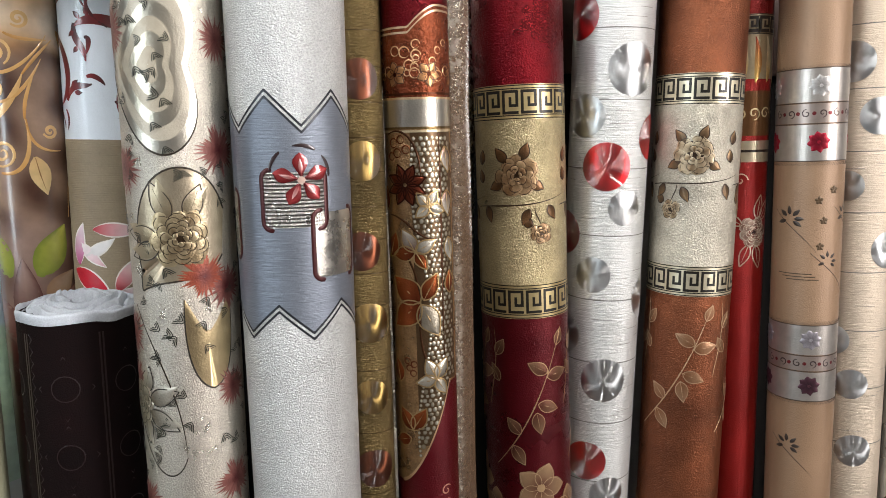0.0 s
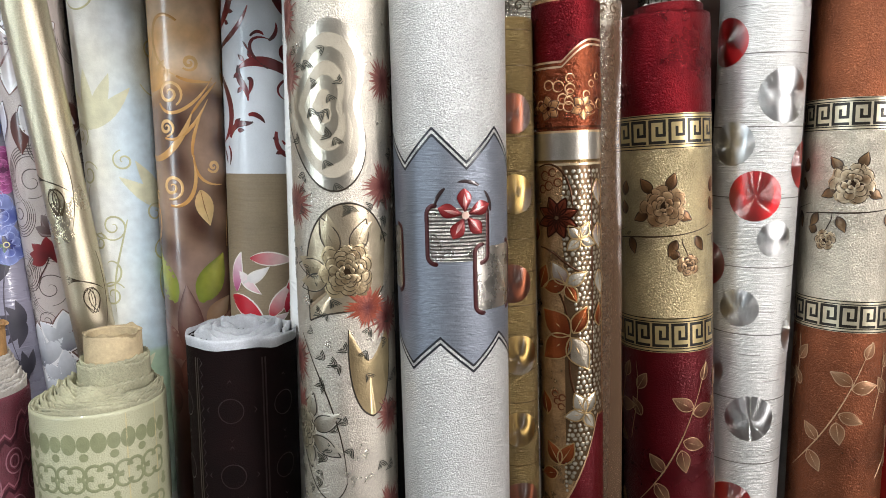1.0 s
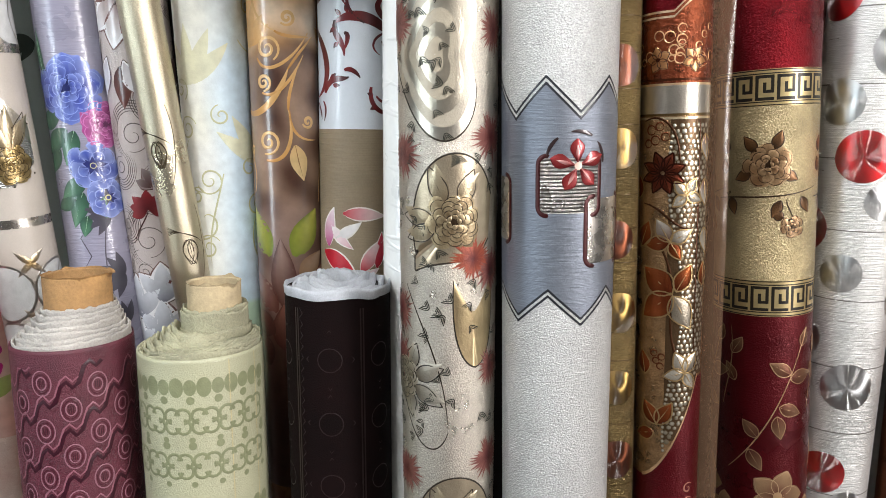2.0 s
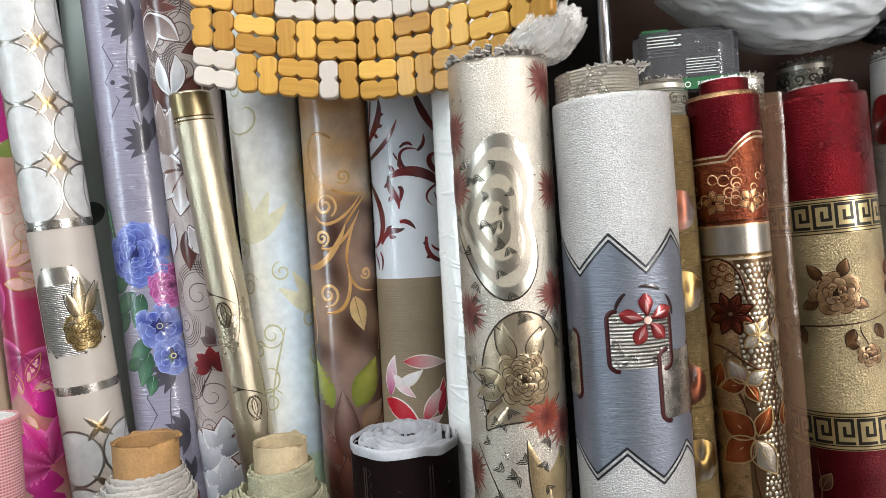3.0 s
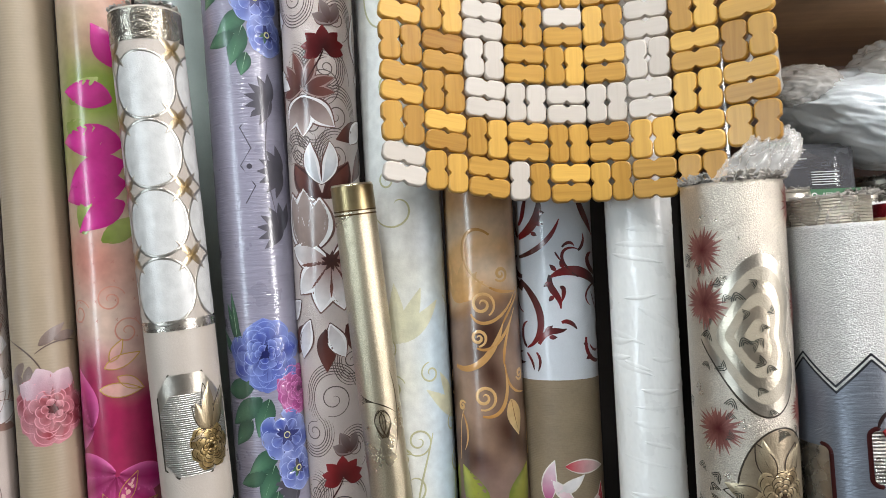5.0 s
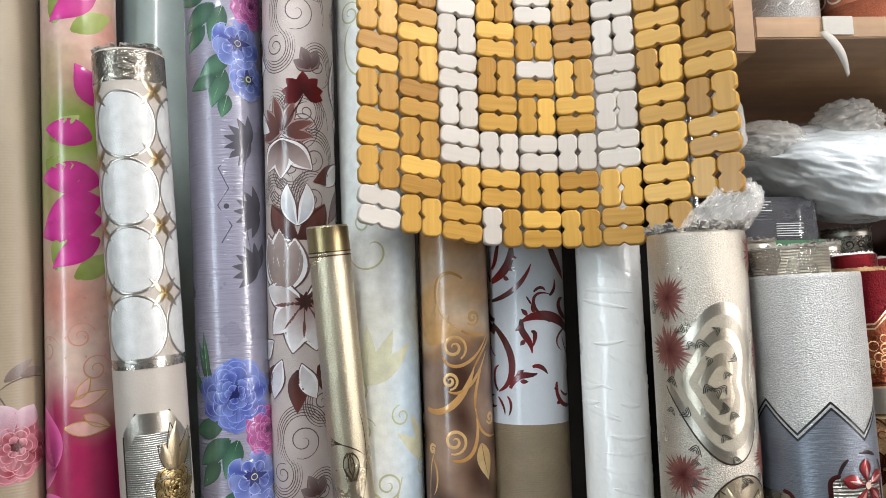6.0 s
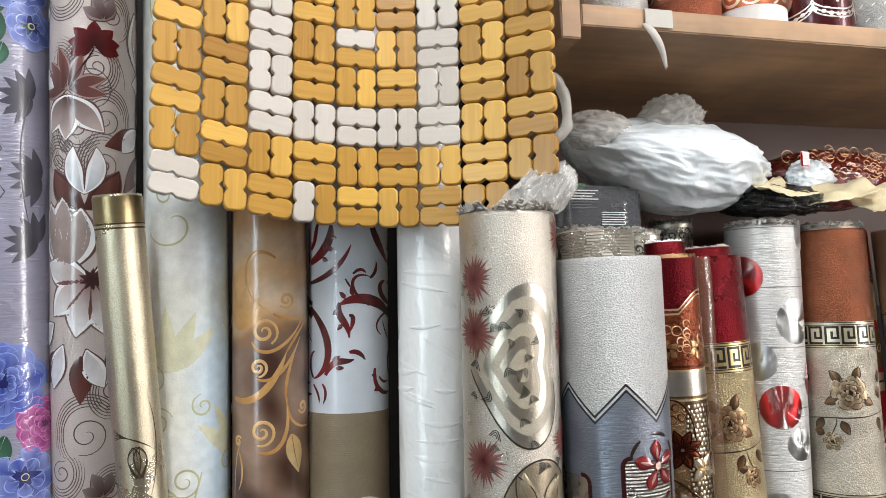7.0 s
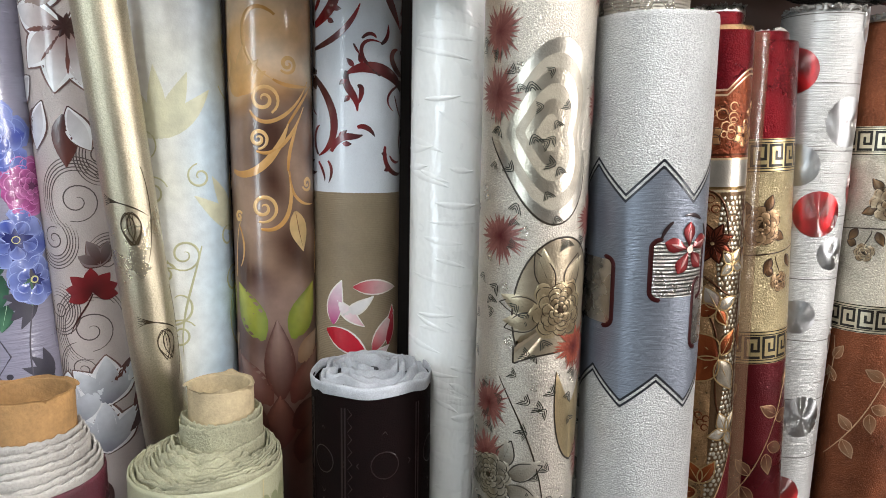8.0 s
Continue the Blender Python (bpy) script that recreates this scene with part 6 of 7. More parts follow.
def lotus_ground(s, h):
    c = mixc(lin("bd7f70"), lin("c8ac9c"), max(0, min(1, 0.5 + n2(s, h, 0.13, 1))))
    green = max(0, min(1, 1 - abs(h - 157) / 11 + 0.5 * n2(s, h, 0.2, 2)))
    c = mixc(c, lin("7c8c34"), green)
    mag = max(0, min(1, 1.5 - abs(h - 123) / 8 + 0.7 * n2(s, h, 0.18, 3)))
    mag = max(mag, max(0, min(1, 1 - abs(h - 108) / 6)))
    return mixc(c, lin("98044a"), mag * 0.95)


wash(p, -sp, sp, 88, 185, lotus_ground)
p.put("clouded_ground", R["lotus"], INK_GLOSS, "salmon, green and magenta clouded ground")
p = Print(rad, 0.3)
MG, MG2 = lin("a00660"), lin("d83a9c")
for dy in (0, -50, 26):
    p.cut()
    for s, h, a, l, w in ((2.6, 158.2, 160, 4.6, 2.0), (3.4, 153.6, 168, 6.0, 2.4), (3.4, 151.8, 195, 5.8, 2.2), (3.4, 149.6, 185, 6.4, 2.6), (3.2, 147.6, 205, 5.0, 1.8), (3.4, 161.6, 110, 4.6, 2.0)):
        p.blade(s, h + dy, a, l * 1.1, w * 1.45, MG, MG2, 0, puff=0.2, bend=12, d=0.15, edge=lin("b01874"))
    for s, h, a, l, w in ((-1.6, 158, 40, 4.0, 2.4), (-2.4, 156, -30, 5.0, 2.6), (-1.0, 144.5, 70, 6.4, 3.0), (0.8, 143.6, 30, 5, 2.2)):
        p.blade(s, h + dy, a, l, w, lin("71802e"), lin("aab06a"), 0, puff=0.1, d=0.0)
for s, h, a in ((0.6, 119.4, 200), (0.6, 119.4, 235), (0.6, 119.4, 270), (0.8, 119.4, 305), (1.0, 119.6, 340), (0.6, 119.8, 165), (-1.6, 124.6, 150), (-1.6, 124.6, 100), (-1.4, 124.4, 195), (2.6, 106.0, 110), (2.4, 106.0, 150), (2.6, 106.2, 70), (2.2, 105.6, 190)):
    p.cut()
    p.blade(s, h, a, 6.4, 3.0, lin("6a0238"), lin("cc2a80"), 0, puff=0.25, bend=14, d=0.15, edge=lin("e06aa8"), ns=12)
for q in range(5):
    for k in range(7):
        s, h = -5 + 1.9 * k, 134.5 + 2 * q
        p.stroke([(s - 0.95, h - 1), (s + 0.95, h + 1)], 0.12, lin("b9786a"), 0)
        p.stroke([(s - 0.95, h + 1), (s + 0.95, h - 1)], 0.12, lin("b9786a"), 0)
for s, h, a, l, w in ((0.2, 130.6, 20, 3.8, 1.3), (-0.4, 128.4, -5, 4.2, 1.5), (0.8, 131.2, 60, 2.6, 1.0), (1.4, 129.6, -30, 3.0, 1.2), (0.8, 116.4, 60, 3.8, 1.3), (1.4, 115.2, 20, 3.6, 1.2), (0.2, 115.0, 110, 3.0, 1.2), (0.4, 112.4, -60, 2.2, 0.9)):
    p.blade(s, h, a, l, w, lin("c9908a"), lin("dfb8a8"), 0, puff=0.3)
    leaf_line(p, s, h, a, l, w, lin("c8a24e"), 0.1, False, 0.6)
for s, h in ((-2.4, 136.4), (1.2, 137.6), (2.6, 134.2)):
    p.stroke(curl(s, h, 1.5, 20, 1.6), 0.16, lin("c98a78"), 0.2)
p.put("lotus_print", R["lotus"], INK_GLOSS, "magenta lotus petals")

# beige roll: one peony
p = Print(0.031, 0.3)
for y0 in (0, -38):
    p.cut()
    rose(p, 1.9, 126.4 + y0, 4.0, lin("d08f98"), lin("8e2f3a"), lin("4a1016"), 0, 12)
    for a in (60, 110, 150):
        p.blade(1.9 + 0.5 * math.cos(radians(a)), 127.4 + y0 + 0.5 * math.sin(radians(a)), a, 3.0, 2.2, lin("9d6c78"), lin("c9b0b8"), 0, shape=1.3, d=0.7)
    p.stroke(bez([(1.4, 129.6 + y0), (0.8, 132 + y0), (-1, 133.4 + y0), (-3, 134 + y0)]), 0.16, lin("5b4a42"), 0)
    p.stroke(bez([(0.6, 132.2 + y0), (2, 133.4 + y0), (3.6, 133.6 + y0), (5, 133.2 + y0)]), 0.14, lin("5b4a42"), 0)
    for s, h, a, l in ((1.0, 133.0, 40, 3.4), (-0.6, 131.4, 230, 3.0), (0.0, 131.0, 260, 3.0), (-1.4, 130.4, 280, 3.2), (2.4, 133.5, 15, 2.6)):
        p.blade(s, h + y0, a, l, 1.1, lin("6a5850"), lin("8d7d78"), 0)
p.put("peony_print", R["beige"], None, "pink peony with grey leaves")
p = Print(0.046, 0.3)
for y0 in (0, -35):
    for a in (160, 185, 205, 230):
        p.blade(1.6, 172 + y0, a, 3.0, 1.1, lin("1f2c26"), lin("4a5a50"), 0)
p.put("dark_sprig", R["aqua"], INK_GLOSS, "small dark green sprig")

# short front rolls
p = Print(0.0535, 0.25)
rn = random.Random(5)
DB = lin("1c0a0a")
for s in (-7, -3.2, -2.9, 3.6, 3.9):
    p.band(s, s + 0.16, 62, 109, DB, 0.0)
for h in np.arange(64, 109, 1.1):
    for s in (-2.6, -7.6):
        p.stroke([(s, h), (s + 0.4, h + 0.5), (s, h + 1.0)], 0.12, DB, 0)
for h in (104, 97.5, 91, 84.5):
    for s in (-5.2, 0.6, 6.0):
        p.stroke(arc(s, h, 1.2, 0, 360, 16), 0.1, DB, 0, taper=False)
        p.stroke([(s - 2.4, h), (s, h + 3), (s + 2.4, h), (s, h - 3), (s - 2.4, h)], 0.1, DB, 0, taper=False)
p.put("faint_ornament", R["dark"], INK, "faint dark red ornament")
p = Print(0.062, 0.25)
DG = lin("838666")
for r_ in range(9):
    for k in range(8):
        s, h = -10 + 2.6 * k, 66 + 4.6 * r_
        if r_ % 3 != 2:
            for a in (45, 135, 225, 315):
                p.stroke(arc(s + 0.75 * math.cos(radians(a)), h + 0.75 * math.sin(radians(a)), 0.72, a - 130, a + 130, 10), 0.3, DG, 0.05, taper=False)
            p.disc(s + 1.3, h + 2.1, 0.4, DG, 0.05)
            p.disc(s + 1.3, h - 1.9, 0.3, DG, 0.05)
        else:
            p.disc(s, h - 1.2, 0.7, DG, 0.05, ry=1.0)
            p.disc(s + 1.3, h - 1.2, 0.6, DG, 0.05, ry=0.8)
for s in (5.4, 8.6):
    p.band(s, s + 0.12, 60, 104, lin("b8ac84"), 0)
p.put("lattice_print", R["damask"], None, "grey-green quatrefoil lattice")
p = Print(0.058, 0.25)
for k in range(-4, 14):
    pts = []
    for i in range(46):
        s = -11 + 0.55 * i
        pts.append((s, 40 + 4.9 * k + 0.85 * s + (0.55 if i % 4 in (0, 1) else -0.55)))
    pts = [(s, h) for s, h in pts if 60 < h < 103.6]
    if len(pts) > 2:
        p.stroke(pts, 0.42, lin("350f1c"), 0.0, taper=False)
        p.stroke([(s, h + 0.6) for s, h in pts if h < 102.8], 0.2, lin("8a5763"), 0.1, taper=False)
for k in range(9):
    for j in range(-4, 14):
        s = -9.5 + 2.5 * k
        h = 42.4 + 4.9 * j + 0.85 * s
        if 70 < h < 101.8:
            for r_, c in ((1.1, "8d5f6b"), (0.82, "4c1a28"), (0.56, "8d5f6b")):
                p.stroke(arc(s, h, r_ * 0.85, 0, 360, 18, r_ * 1.15), 0.13, lin(c), 0.1, taper=False)
            for q in (-0.18, 0, 0.18):
                p.band(s + q - 0.04, s + q + 0.04, h - 0.35, h + 0.35, lin("3a0f1c"), 0)
p.put("oval_print", R["plum"], None, "embossed ovals between zigzags")
p = Print(0.035, 0.25)
for k in range(44):
    p.band(-7 + 0.32 * k, -6.86 + 0.32 * k, 80, 113.6, lin("b05a66"), 0)
for k in range(100):
    p.band(-7, 7, 80 + 0.336 * k, 80.13 + 0.336 * k, lin("d8b4b2"), 0, d=0.08, step=0.4)
p.put("gingham_check", R["gingham"], None, "fine pink checks")

# creases of the film round the plain white roll
p = Print(0.034, 0.1)
rn = random.Random(17)
for k in range(110):
    s, h = rn.uniform(-6, 5), rn.uniform(95, 158)
    p.blade(s, h, rn.uniform(-35, 5), rn.uniform(2.5, 6.0), rn.uniform(0.5, 1.1), lin("d3d9db"), lin("dde2e4"), 0, bend=rn.uniform(-20, 20), puff=rn.uniform(0.35, 0.8), d=-0.2, ns=10)
p.put("film_crease", R["plain"], M_PLAINWHITE, "slanting creases of the film")

# ---- raised inner windings and worn ends ----
M_LINES = surface("silver_lined_vinyl", "cfc8ba", 0.28, metal=0.85, vary=0.15, bump=0.8, weave=120)
M_SILVERORN = surface("ornate_silver_vinyl", "b7b2a6", 0.26, metal=0.85, vary=0.3, scale=120, grain=260, bump=1.0)


def collar(root, name, radius, z0, z1, off, mat, edge, seed, ragged=0.002):
    """An inner winding that stands out of a roll's end."""
    v, f = lathe([(radius, z0), (radius, z1 - 0.001), (radius - 0.001, z1), (radius - 0.004, z1)], 72)
    ob = mesh_object(name, [(a + off[0], b + off[1], c) for a, b, c in v], f, mat, root)
    v, f = winding(0.008, radius - 0.001, z1 + 0.001, 6, depth=0.01, ragged=ragged, seed=seed)
    mesh_object("frayed_edge", [(a + off[0], b + off[1], c) for a, b, c in v], f, edge, ob, "frayed grey end")


collar(R["panel"], "inner_winding", 0.034, 1.39, 1.432, (-0.0095, 0.002), M_LINES, FUZZ, 3, 0.0015)
collar(R["arch"], "inner_winding", 0.021, 1.40, 1.432, (0.004, 0.006), M_RED, PAPER, 4, 0.002)
collar(R["greek_red"], "inner_winding", 0.036, 1.41, 1.437, (0.008, 0.004), M_RED, FUZZ, 5, 0.002)
collar(R["dots"], "inner_winding", 0.04, 1.45, 1.476, (0.002, 0.002), M_BRUSHED, FUZZ, 6, 0.003)
collar(R["greek_bronze"], "inner_winding", 0.042, 1.45, 1.473, (0.002, 0.002), M_BRUSHED_WARM, FUZZ, 7, 0.003)


def fray(root, radius, z, seed, mat, n=150, reach=0.006, up=0.006):
    """Torn flakes of felt backing along a roll's rim."""
    rn = random.Random(seed)
    v, f = [], []
    for i in range(n):
        a = rn.uniform(0, 2 * math.pi)
        r0, r1 = radius * rn.uniform(0.72, 1.0), radius * rn.uniform(0.9, 1.0) + reach * rn.uniform(0, 0.7)
        da = rn.uniform(0.02, 0.13)
        z0, z1 = z + rn.uniform(-0.001, 0.003), z + rn.uniform(0.0, up)
        k = len(v)
        for aa, rr, zz in ((a, r0, z0), (a + da, r0, z0 + 0.001), (a + da * 1.3, r1, z1), (a + da * 0.4, r1 + 0.001, z1 + 0.001)):
            v.append((rr * math.sin(aa), -rr * math.cos(aa), zz))
        f.append((k, k + 1, k + 2, k + 3))
        v += [(x, y, zz - 0.0012) for x, y, zz in v[k:k + 4]]
        f += [(k + 7, k + 6, k + 5, k + 4), (k, k + 3, k + 7, k + 4), (k + 3, k + 2, k + 6, k + 7), (k + 2, k + 1, k + 5, k + 6)]
    mesh_object("frayed_rim", v, f, mat, root, "frayed grey felt rim", smooth=False)


fray(R["heart"], 0.0425, 1.449, 1, FUZZ, 220, 0.005, 0.008)
fray(R["dots"], 0.043, 1.471, 2, FUZZ, 130)
fray(R["greek_bronze"], 0.047, 1.467, 3, FUZZ, 130)
fray(R["circles"], 0.0335, 1.667, 4, FUZZ, 90, 0.002, 0.003)
fray(R["panel"], 0.033, 1.432, 5, FUZZ, 60, 0.001, 0.003)
# loose plies on the short rolls, pushed out round their cores


def ply(root, r, z0, z1, off, mat, seed, thick=0.0011, tilt=0.0):
    """One turn of the wound sheet that stands above the roll's end, wavy and a little torn at the top."""
    v, f = [], []
    n = 110
    for i in range(n):
        a = 2 * math.pi * i / n
        c, s = math.cos(a), math.sin(a)
        w = 1 + 0.06 * noise.noise((c * 1.6, s * 1.6, seed)) + 0.012 * noise.noise((c * 6, s * 6, seed))
        up = 0.0035 * noise.noise((c * 1.3, s * 1.3, seed + 5)) + 0.0026 * noise.noise((c * 11, s * 11, seed + 2)) + tilt * s
        for rr, zz in ((r, z0), (r * w, z1 - 0.003 + up), (r * w + 0.0003, z1 + up), (r * w - thick, z1 + up), (r * w - thick, z0)):
            v.append((rr * s + off[0], -rr * c + off[1], zz))
    for i in range(n):
        for q in range(4):
            f.append((5 * i + q, 5 * ((i + 1) % n) + q, 5 * ((i + 1) % n) + q + 1, 5 * i + q + 1))
    mesh_object("ply", v, f, mat, root)


for k, (r_, z1) in enumerate(((0.0555, 1.0525), (0.0525, 1.0565), (0.0490, 1.0615), (0.0455, 1.0665), (0.0420, 1.0715), (0.0385, 1.0765), (0.0355, 1.081))):
    ply(R["plum"], r_, 1.035, z1, (0.004 * k / 6, 0.008 * k / 6), EDGE_WHITE, 40 + k, 0.0013, 0.0025)
for k, (r_, z1) in enumerate(((0.0598, 1.0465), (0.0572, 1.0475), (0.0545, 1.0485), (0.0515, 1.0495), (0.0487, 1.050), (0.0455, 1.0505), (0.0425, 1.051), (0.0390, 1.051))):
    ply(R["damask"], r_, 1.03, z1, (0.012 * k / 7, 0.01 * k / 7), EDGE_CREAM, 60 + k, 0.0012, 0.002)
for k, (r_, z1) in enumerate(((0.0350, 1.060), (0.0335, 1.079), (0.0318, 1.082))):
    ply(R["damask"], r_, 1.035, z1, (0.012, 0.01), EDGE_CREAM, 80 + k, 0.0010, 0.001)
for key, rad, z, off, mt in (("damask", 0.0255, 1.104, (0.012, 0.01), CARD_PALE), ("plum", 0.031, 1.111, (0.004, 0.008), CARD)):
    rn = random.Random(len(key))
    v, f = [], []
    n = 46
    for i in range(n):
        a = 2 * math.pi * i / n
        up = 0.003 + 0.006 * max(0, noise.noise((math.cos(a) * 2.2, math.sin(a) * 2.2, len(key))))
        flare = 0.0012 + 0.010 * max(0, noise.noise((math.cos(a) * 1.6, math.sin(a) * 1.6, 4 + len(key))))
        for r_, zz in ((rad, z - 0.012), (rad + 0.0012, z - 0.004), (rad + flare * 0.6, z + up * 0.4), (rad + flare, z + up - flare * 0.5)):
            v.append((r_ * math.sin(a) + off[0], -r_ * math.cos(a) + off[1], zz))
    for i in range(n):
        for q in range(3):
            f.append((4 * i + q, 4 * ((i + 1) % n) + q, 4 * ((i + 1) % n) + q + 1, 4 * i + q + 1))
    mesh_object("torn_rim", v, f, mt, R[key], "torn cardboard rim")
# crumpled lining that stands out of the dark roll
LINING = surface("grey_white_lining", "b2b4b9", 0.6, vary=0.2, scale=40, bump=0.3)
v, f = winding(0.019, 0.049, 1.107, 4, depth=0.03, ragged=0.002, seed=31, slope=0.010, gap=0.6)
v = [(a + 0.006 * noise.noise((a * 55, b * 55, 1)), b + 0.006 * noise.noise((a * 55, b * 55, 5)), c + 0.006 * noise.noise((a * 40, b * 40, 9))) for a, b, c in v]
mesh_object("rolled_lining", v, f, LINING, R["dark"], "pale crumpled lining rolled inside")
v, f = lathe([(0.0537, 1.098), (0.0543, 1.105), (0.0536, 1.1078), (0.0524, 1.1078), (0.0515, 1.10)], 96)
v = [(a + 0.0012 * noise.noise((a * 60, b * 60, 2)), b, c + 0.004 * noise.noise((a * 35, b * 35, 3))) for a, b, c in v]
mesh_object("pale_hem", v, f, LINING, R["dark"], "pale folded hem")

# second row behind, only the ends show
for x, y, rad, top, mt, lab in ((0.013, 0.822, 0.023, 1.458, M_SILVERORN, "thin ornate silver vinyl roll standing behind the front row"), (0.105, 0.905, 0.030, 1.484, M_SILVERORN, "ornate silver vinyl roll behind the red one"),
                                (-0.075, 0.83, 0.034, 1.462, M_LINES, "silver lined vinyl roll standing behind the pearl one"), (0.30, 0.945, 0.035, 1.485, M_BRUSHED, "silver vinyl roll standing at the wall")):
    b_ = roll("vinyl_roll", lab, x, y, 0.0, rad, top, mt, FUZZ, turns=5, ragged=0.003, bore=0.008)
    fray(b_, rad, top, int(x * 100) + 30, FUZZ, 70, 0.002, 0.004)
    p = Print(rad, 0.3)
    p.band(-span(rad), span(rad), top * 100 - 1.0, top * 100 - 0.5, lin("d8d2c4"), 0.9)
    for k in range(10):
        p.stroke(curl(-6 + 1.5 * k, top * 100 - 2.2, 0.6, 90 * k, 1.3), 0.18, lin("4a4030"), 0.6)
    p.put("rim_ornament", b_, None)

# chrome pole under the shelf end
CHROME = surface("chrome", "c4c6c8", 0.12, metal=1.0, vary=0.05)
pole = tagged(new("support_pole"), "chrome pole holding up the shelf end", "pole")
v, f = lathe([(0.0085, 0.0), (0.0085, 1.66)], 32)
mesh_object("tube", v, f, CHROME, pole)
v, f = lathe([(0.016, 0.0), (0.016, 0.006), (0.009, 0.012)], 32)
mesh_object("foot_flange", v, f, CHROME, pole)
pole.location = (-0.1255, 0.86, 0)

# ---- on and under the shelf ----
M_QUILT = surface("silver_glitter_vinyl", "a9a7a3", 0.35, metal=0.6, vary=0.25, grain=420, bump=0.8)
M_COPPERGLIT = surface("copper_glitter_vinyl", "8a4a30", 0.36, metal=0.7, vary=0.25, grain=420, bump=0.6)
M_MAROON = surface("maroon_vinyl", "4a0c14", 0.3, metal=0.4, vary=0.15, coat=0.4)


def short_roll(label, x, y, rad, mt, draw, trim):
    ob = tagged(new("wallpaper_roll"), label, "wallpaper roll")
    ob.location = (x, y, 1.6965)
    v, f = lathe([(0.012, 0.0005), (rad - 0.001, 0.0), (rad, 0.002), (rad, 0.33), (rad - 0.002, 0.332), (0.012, 0.332), (0.012, 0.2)], 96)
    mesh_object("sheet", v, f, mt, ob)
    p = Print(rad, 0.3)
    draw(p, span(rad))
    p.put(trim[0], ob, trim[2] if len(trim) > 2 else None, trim[1])


def quilt(p, sp):
    for k in range(26):
        for sg in (1, -1):
            p.stroke([(-sp + k * 1.4 - 10 + t * 1.1, (t if sg > 0 else 24 - t) * 1.0) for t in range(0, 25, 2) if abs(-sp + k * 1.4 - 10 + t * 1.1) < sp], 0.14, lin("cfcdc8"), 0.7)


def copper_top(p, sp):
    p.band(-sp, sp, 4.4, 32, lin("9a6048"), 0.8)
    p.band(-sp, sp, 1.3, 1.5, lin("3a1a10"), 0.4)
    for k in range(10):
        s = -sp + 2.2 * k
        for j in range(4):
            p.stroke(curl(s, 6 + 3 * j, 1.2, 90 * (k + j), 1.5), 0.3, lin("d8cfc4"), 0.9)
            p.stroke(curl(s + 1.1, 7.4 + 3 * j, 0.8, 40 * (k + j), 1.2), 0.22, lin("d8cfc4"), 0.9)


def white_foot(p, sp):
    p.band(-sp, sp, 4.2, 32, lin("a05c40"), 0.85)
    for k in range(9):
        s = -sp + 2.4 * k
        for j in range(4):
            p.stroke(curl(s, 5.6 + 3 * j, 1.3, 70 * (k + 2 * j), 1.4), 0.42, lin("e0d6c8"), 0.9, end=lin("c9a06a"))
            p.disc(s + 1.2, 7 + 3 * j, 0.55, lin("b31a14") if (k + j) % 3 == 0 else lin("cfc2b0"), 0.7, ry=0.8)


def maroon_lace(p, sp):
    for k in range(5):
        s = -6 + 6 * k - 0.5
        for q in (0, 0.5, 1.1):
            p.stroke(arc(s, 4.6 + q, 3.0, 180, 360, 22, 1.6), 0.2, lin("d8d4cc"), 0.9, taper=False)
        p.blade(s, 5.0, 90, 4.6, 1.5, lin("d8d4cc"), lin("efece6"), 0.9)
        for a in (30, 60, 120, 150):
            for r_ in (2.4, 3.6):
                p.stroke(curl(s + r_ * math.cos(radians(a)), 6.8 + r_ * math.sin(radians(a)), 0.8, a, 1.3), 0.22, lin("d8d4cc"), 0.9)
        for t in range(7):
            p.disc(s - 2.7 + 0.9 * t, 4.3 - 0.9 * math.sin(math.pi * t / 6), 0.28, lin("e6e2da"), 0.9)


SHELF_ROWS = [("silver quilted glitter wallpaper roll on the shelf", -0.031, 0.7995, 0.0505, M_QUILT, quilt, ("quilted_lines", "silver quilted lines")),
              ("copper glitter wallpaper roll with silver scrolls", 0.072, 0.79, 0.0455, M_COPPERGLIT, copper_top, ("silver_scroll", "silver scrolls")),
              ("copper wallpaper roll with a bare white foot", 0.167, 0.79, 0.0465, PAPER, white_foot, ("copper_ornament", "copper and red ornament")),
              ("maroon wallpaper roll with silver lace pattern", 0.264, 0.785, 0.047, M_MAROON, maroon_lace, ("silver_lace", "silver lace pattern")),
              ("silver quilted glitter wallpaper roll on the shelf", 0.36, 0.79, 0.046, M_QUILT, quilt, ("quilted_lines", "silver quilted lines"))]
for row in SHELF_ROWS:
    short_roll(*row)


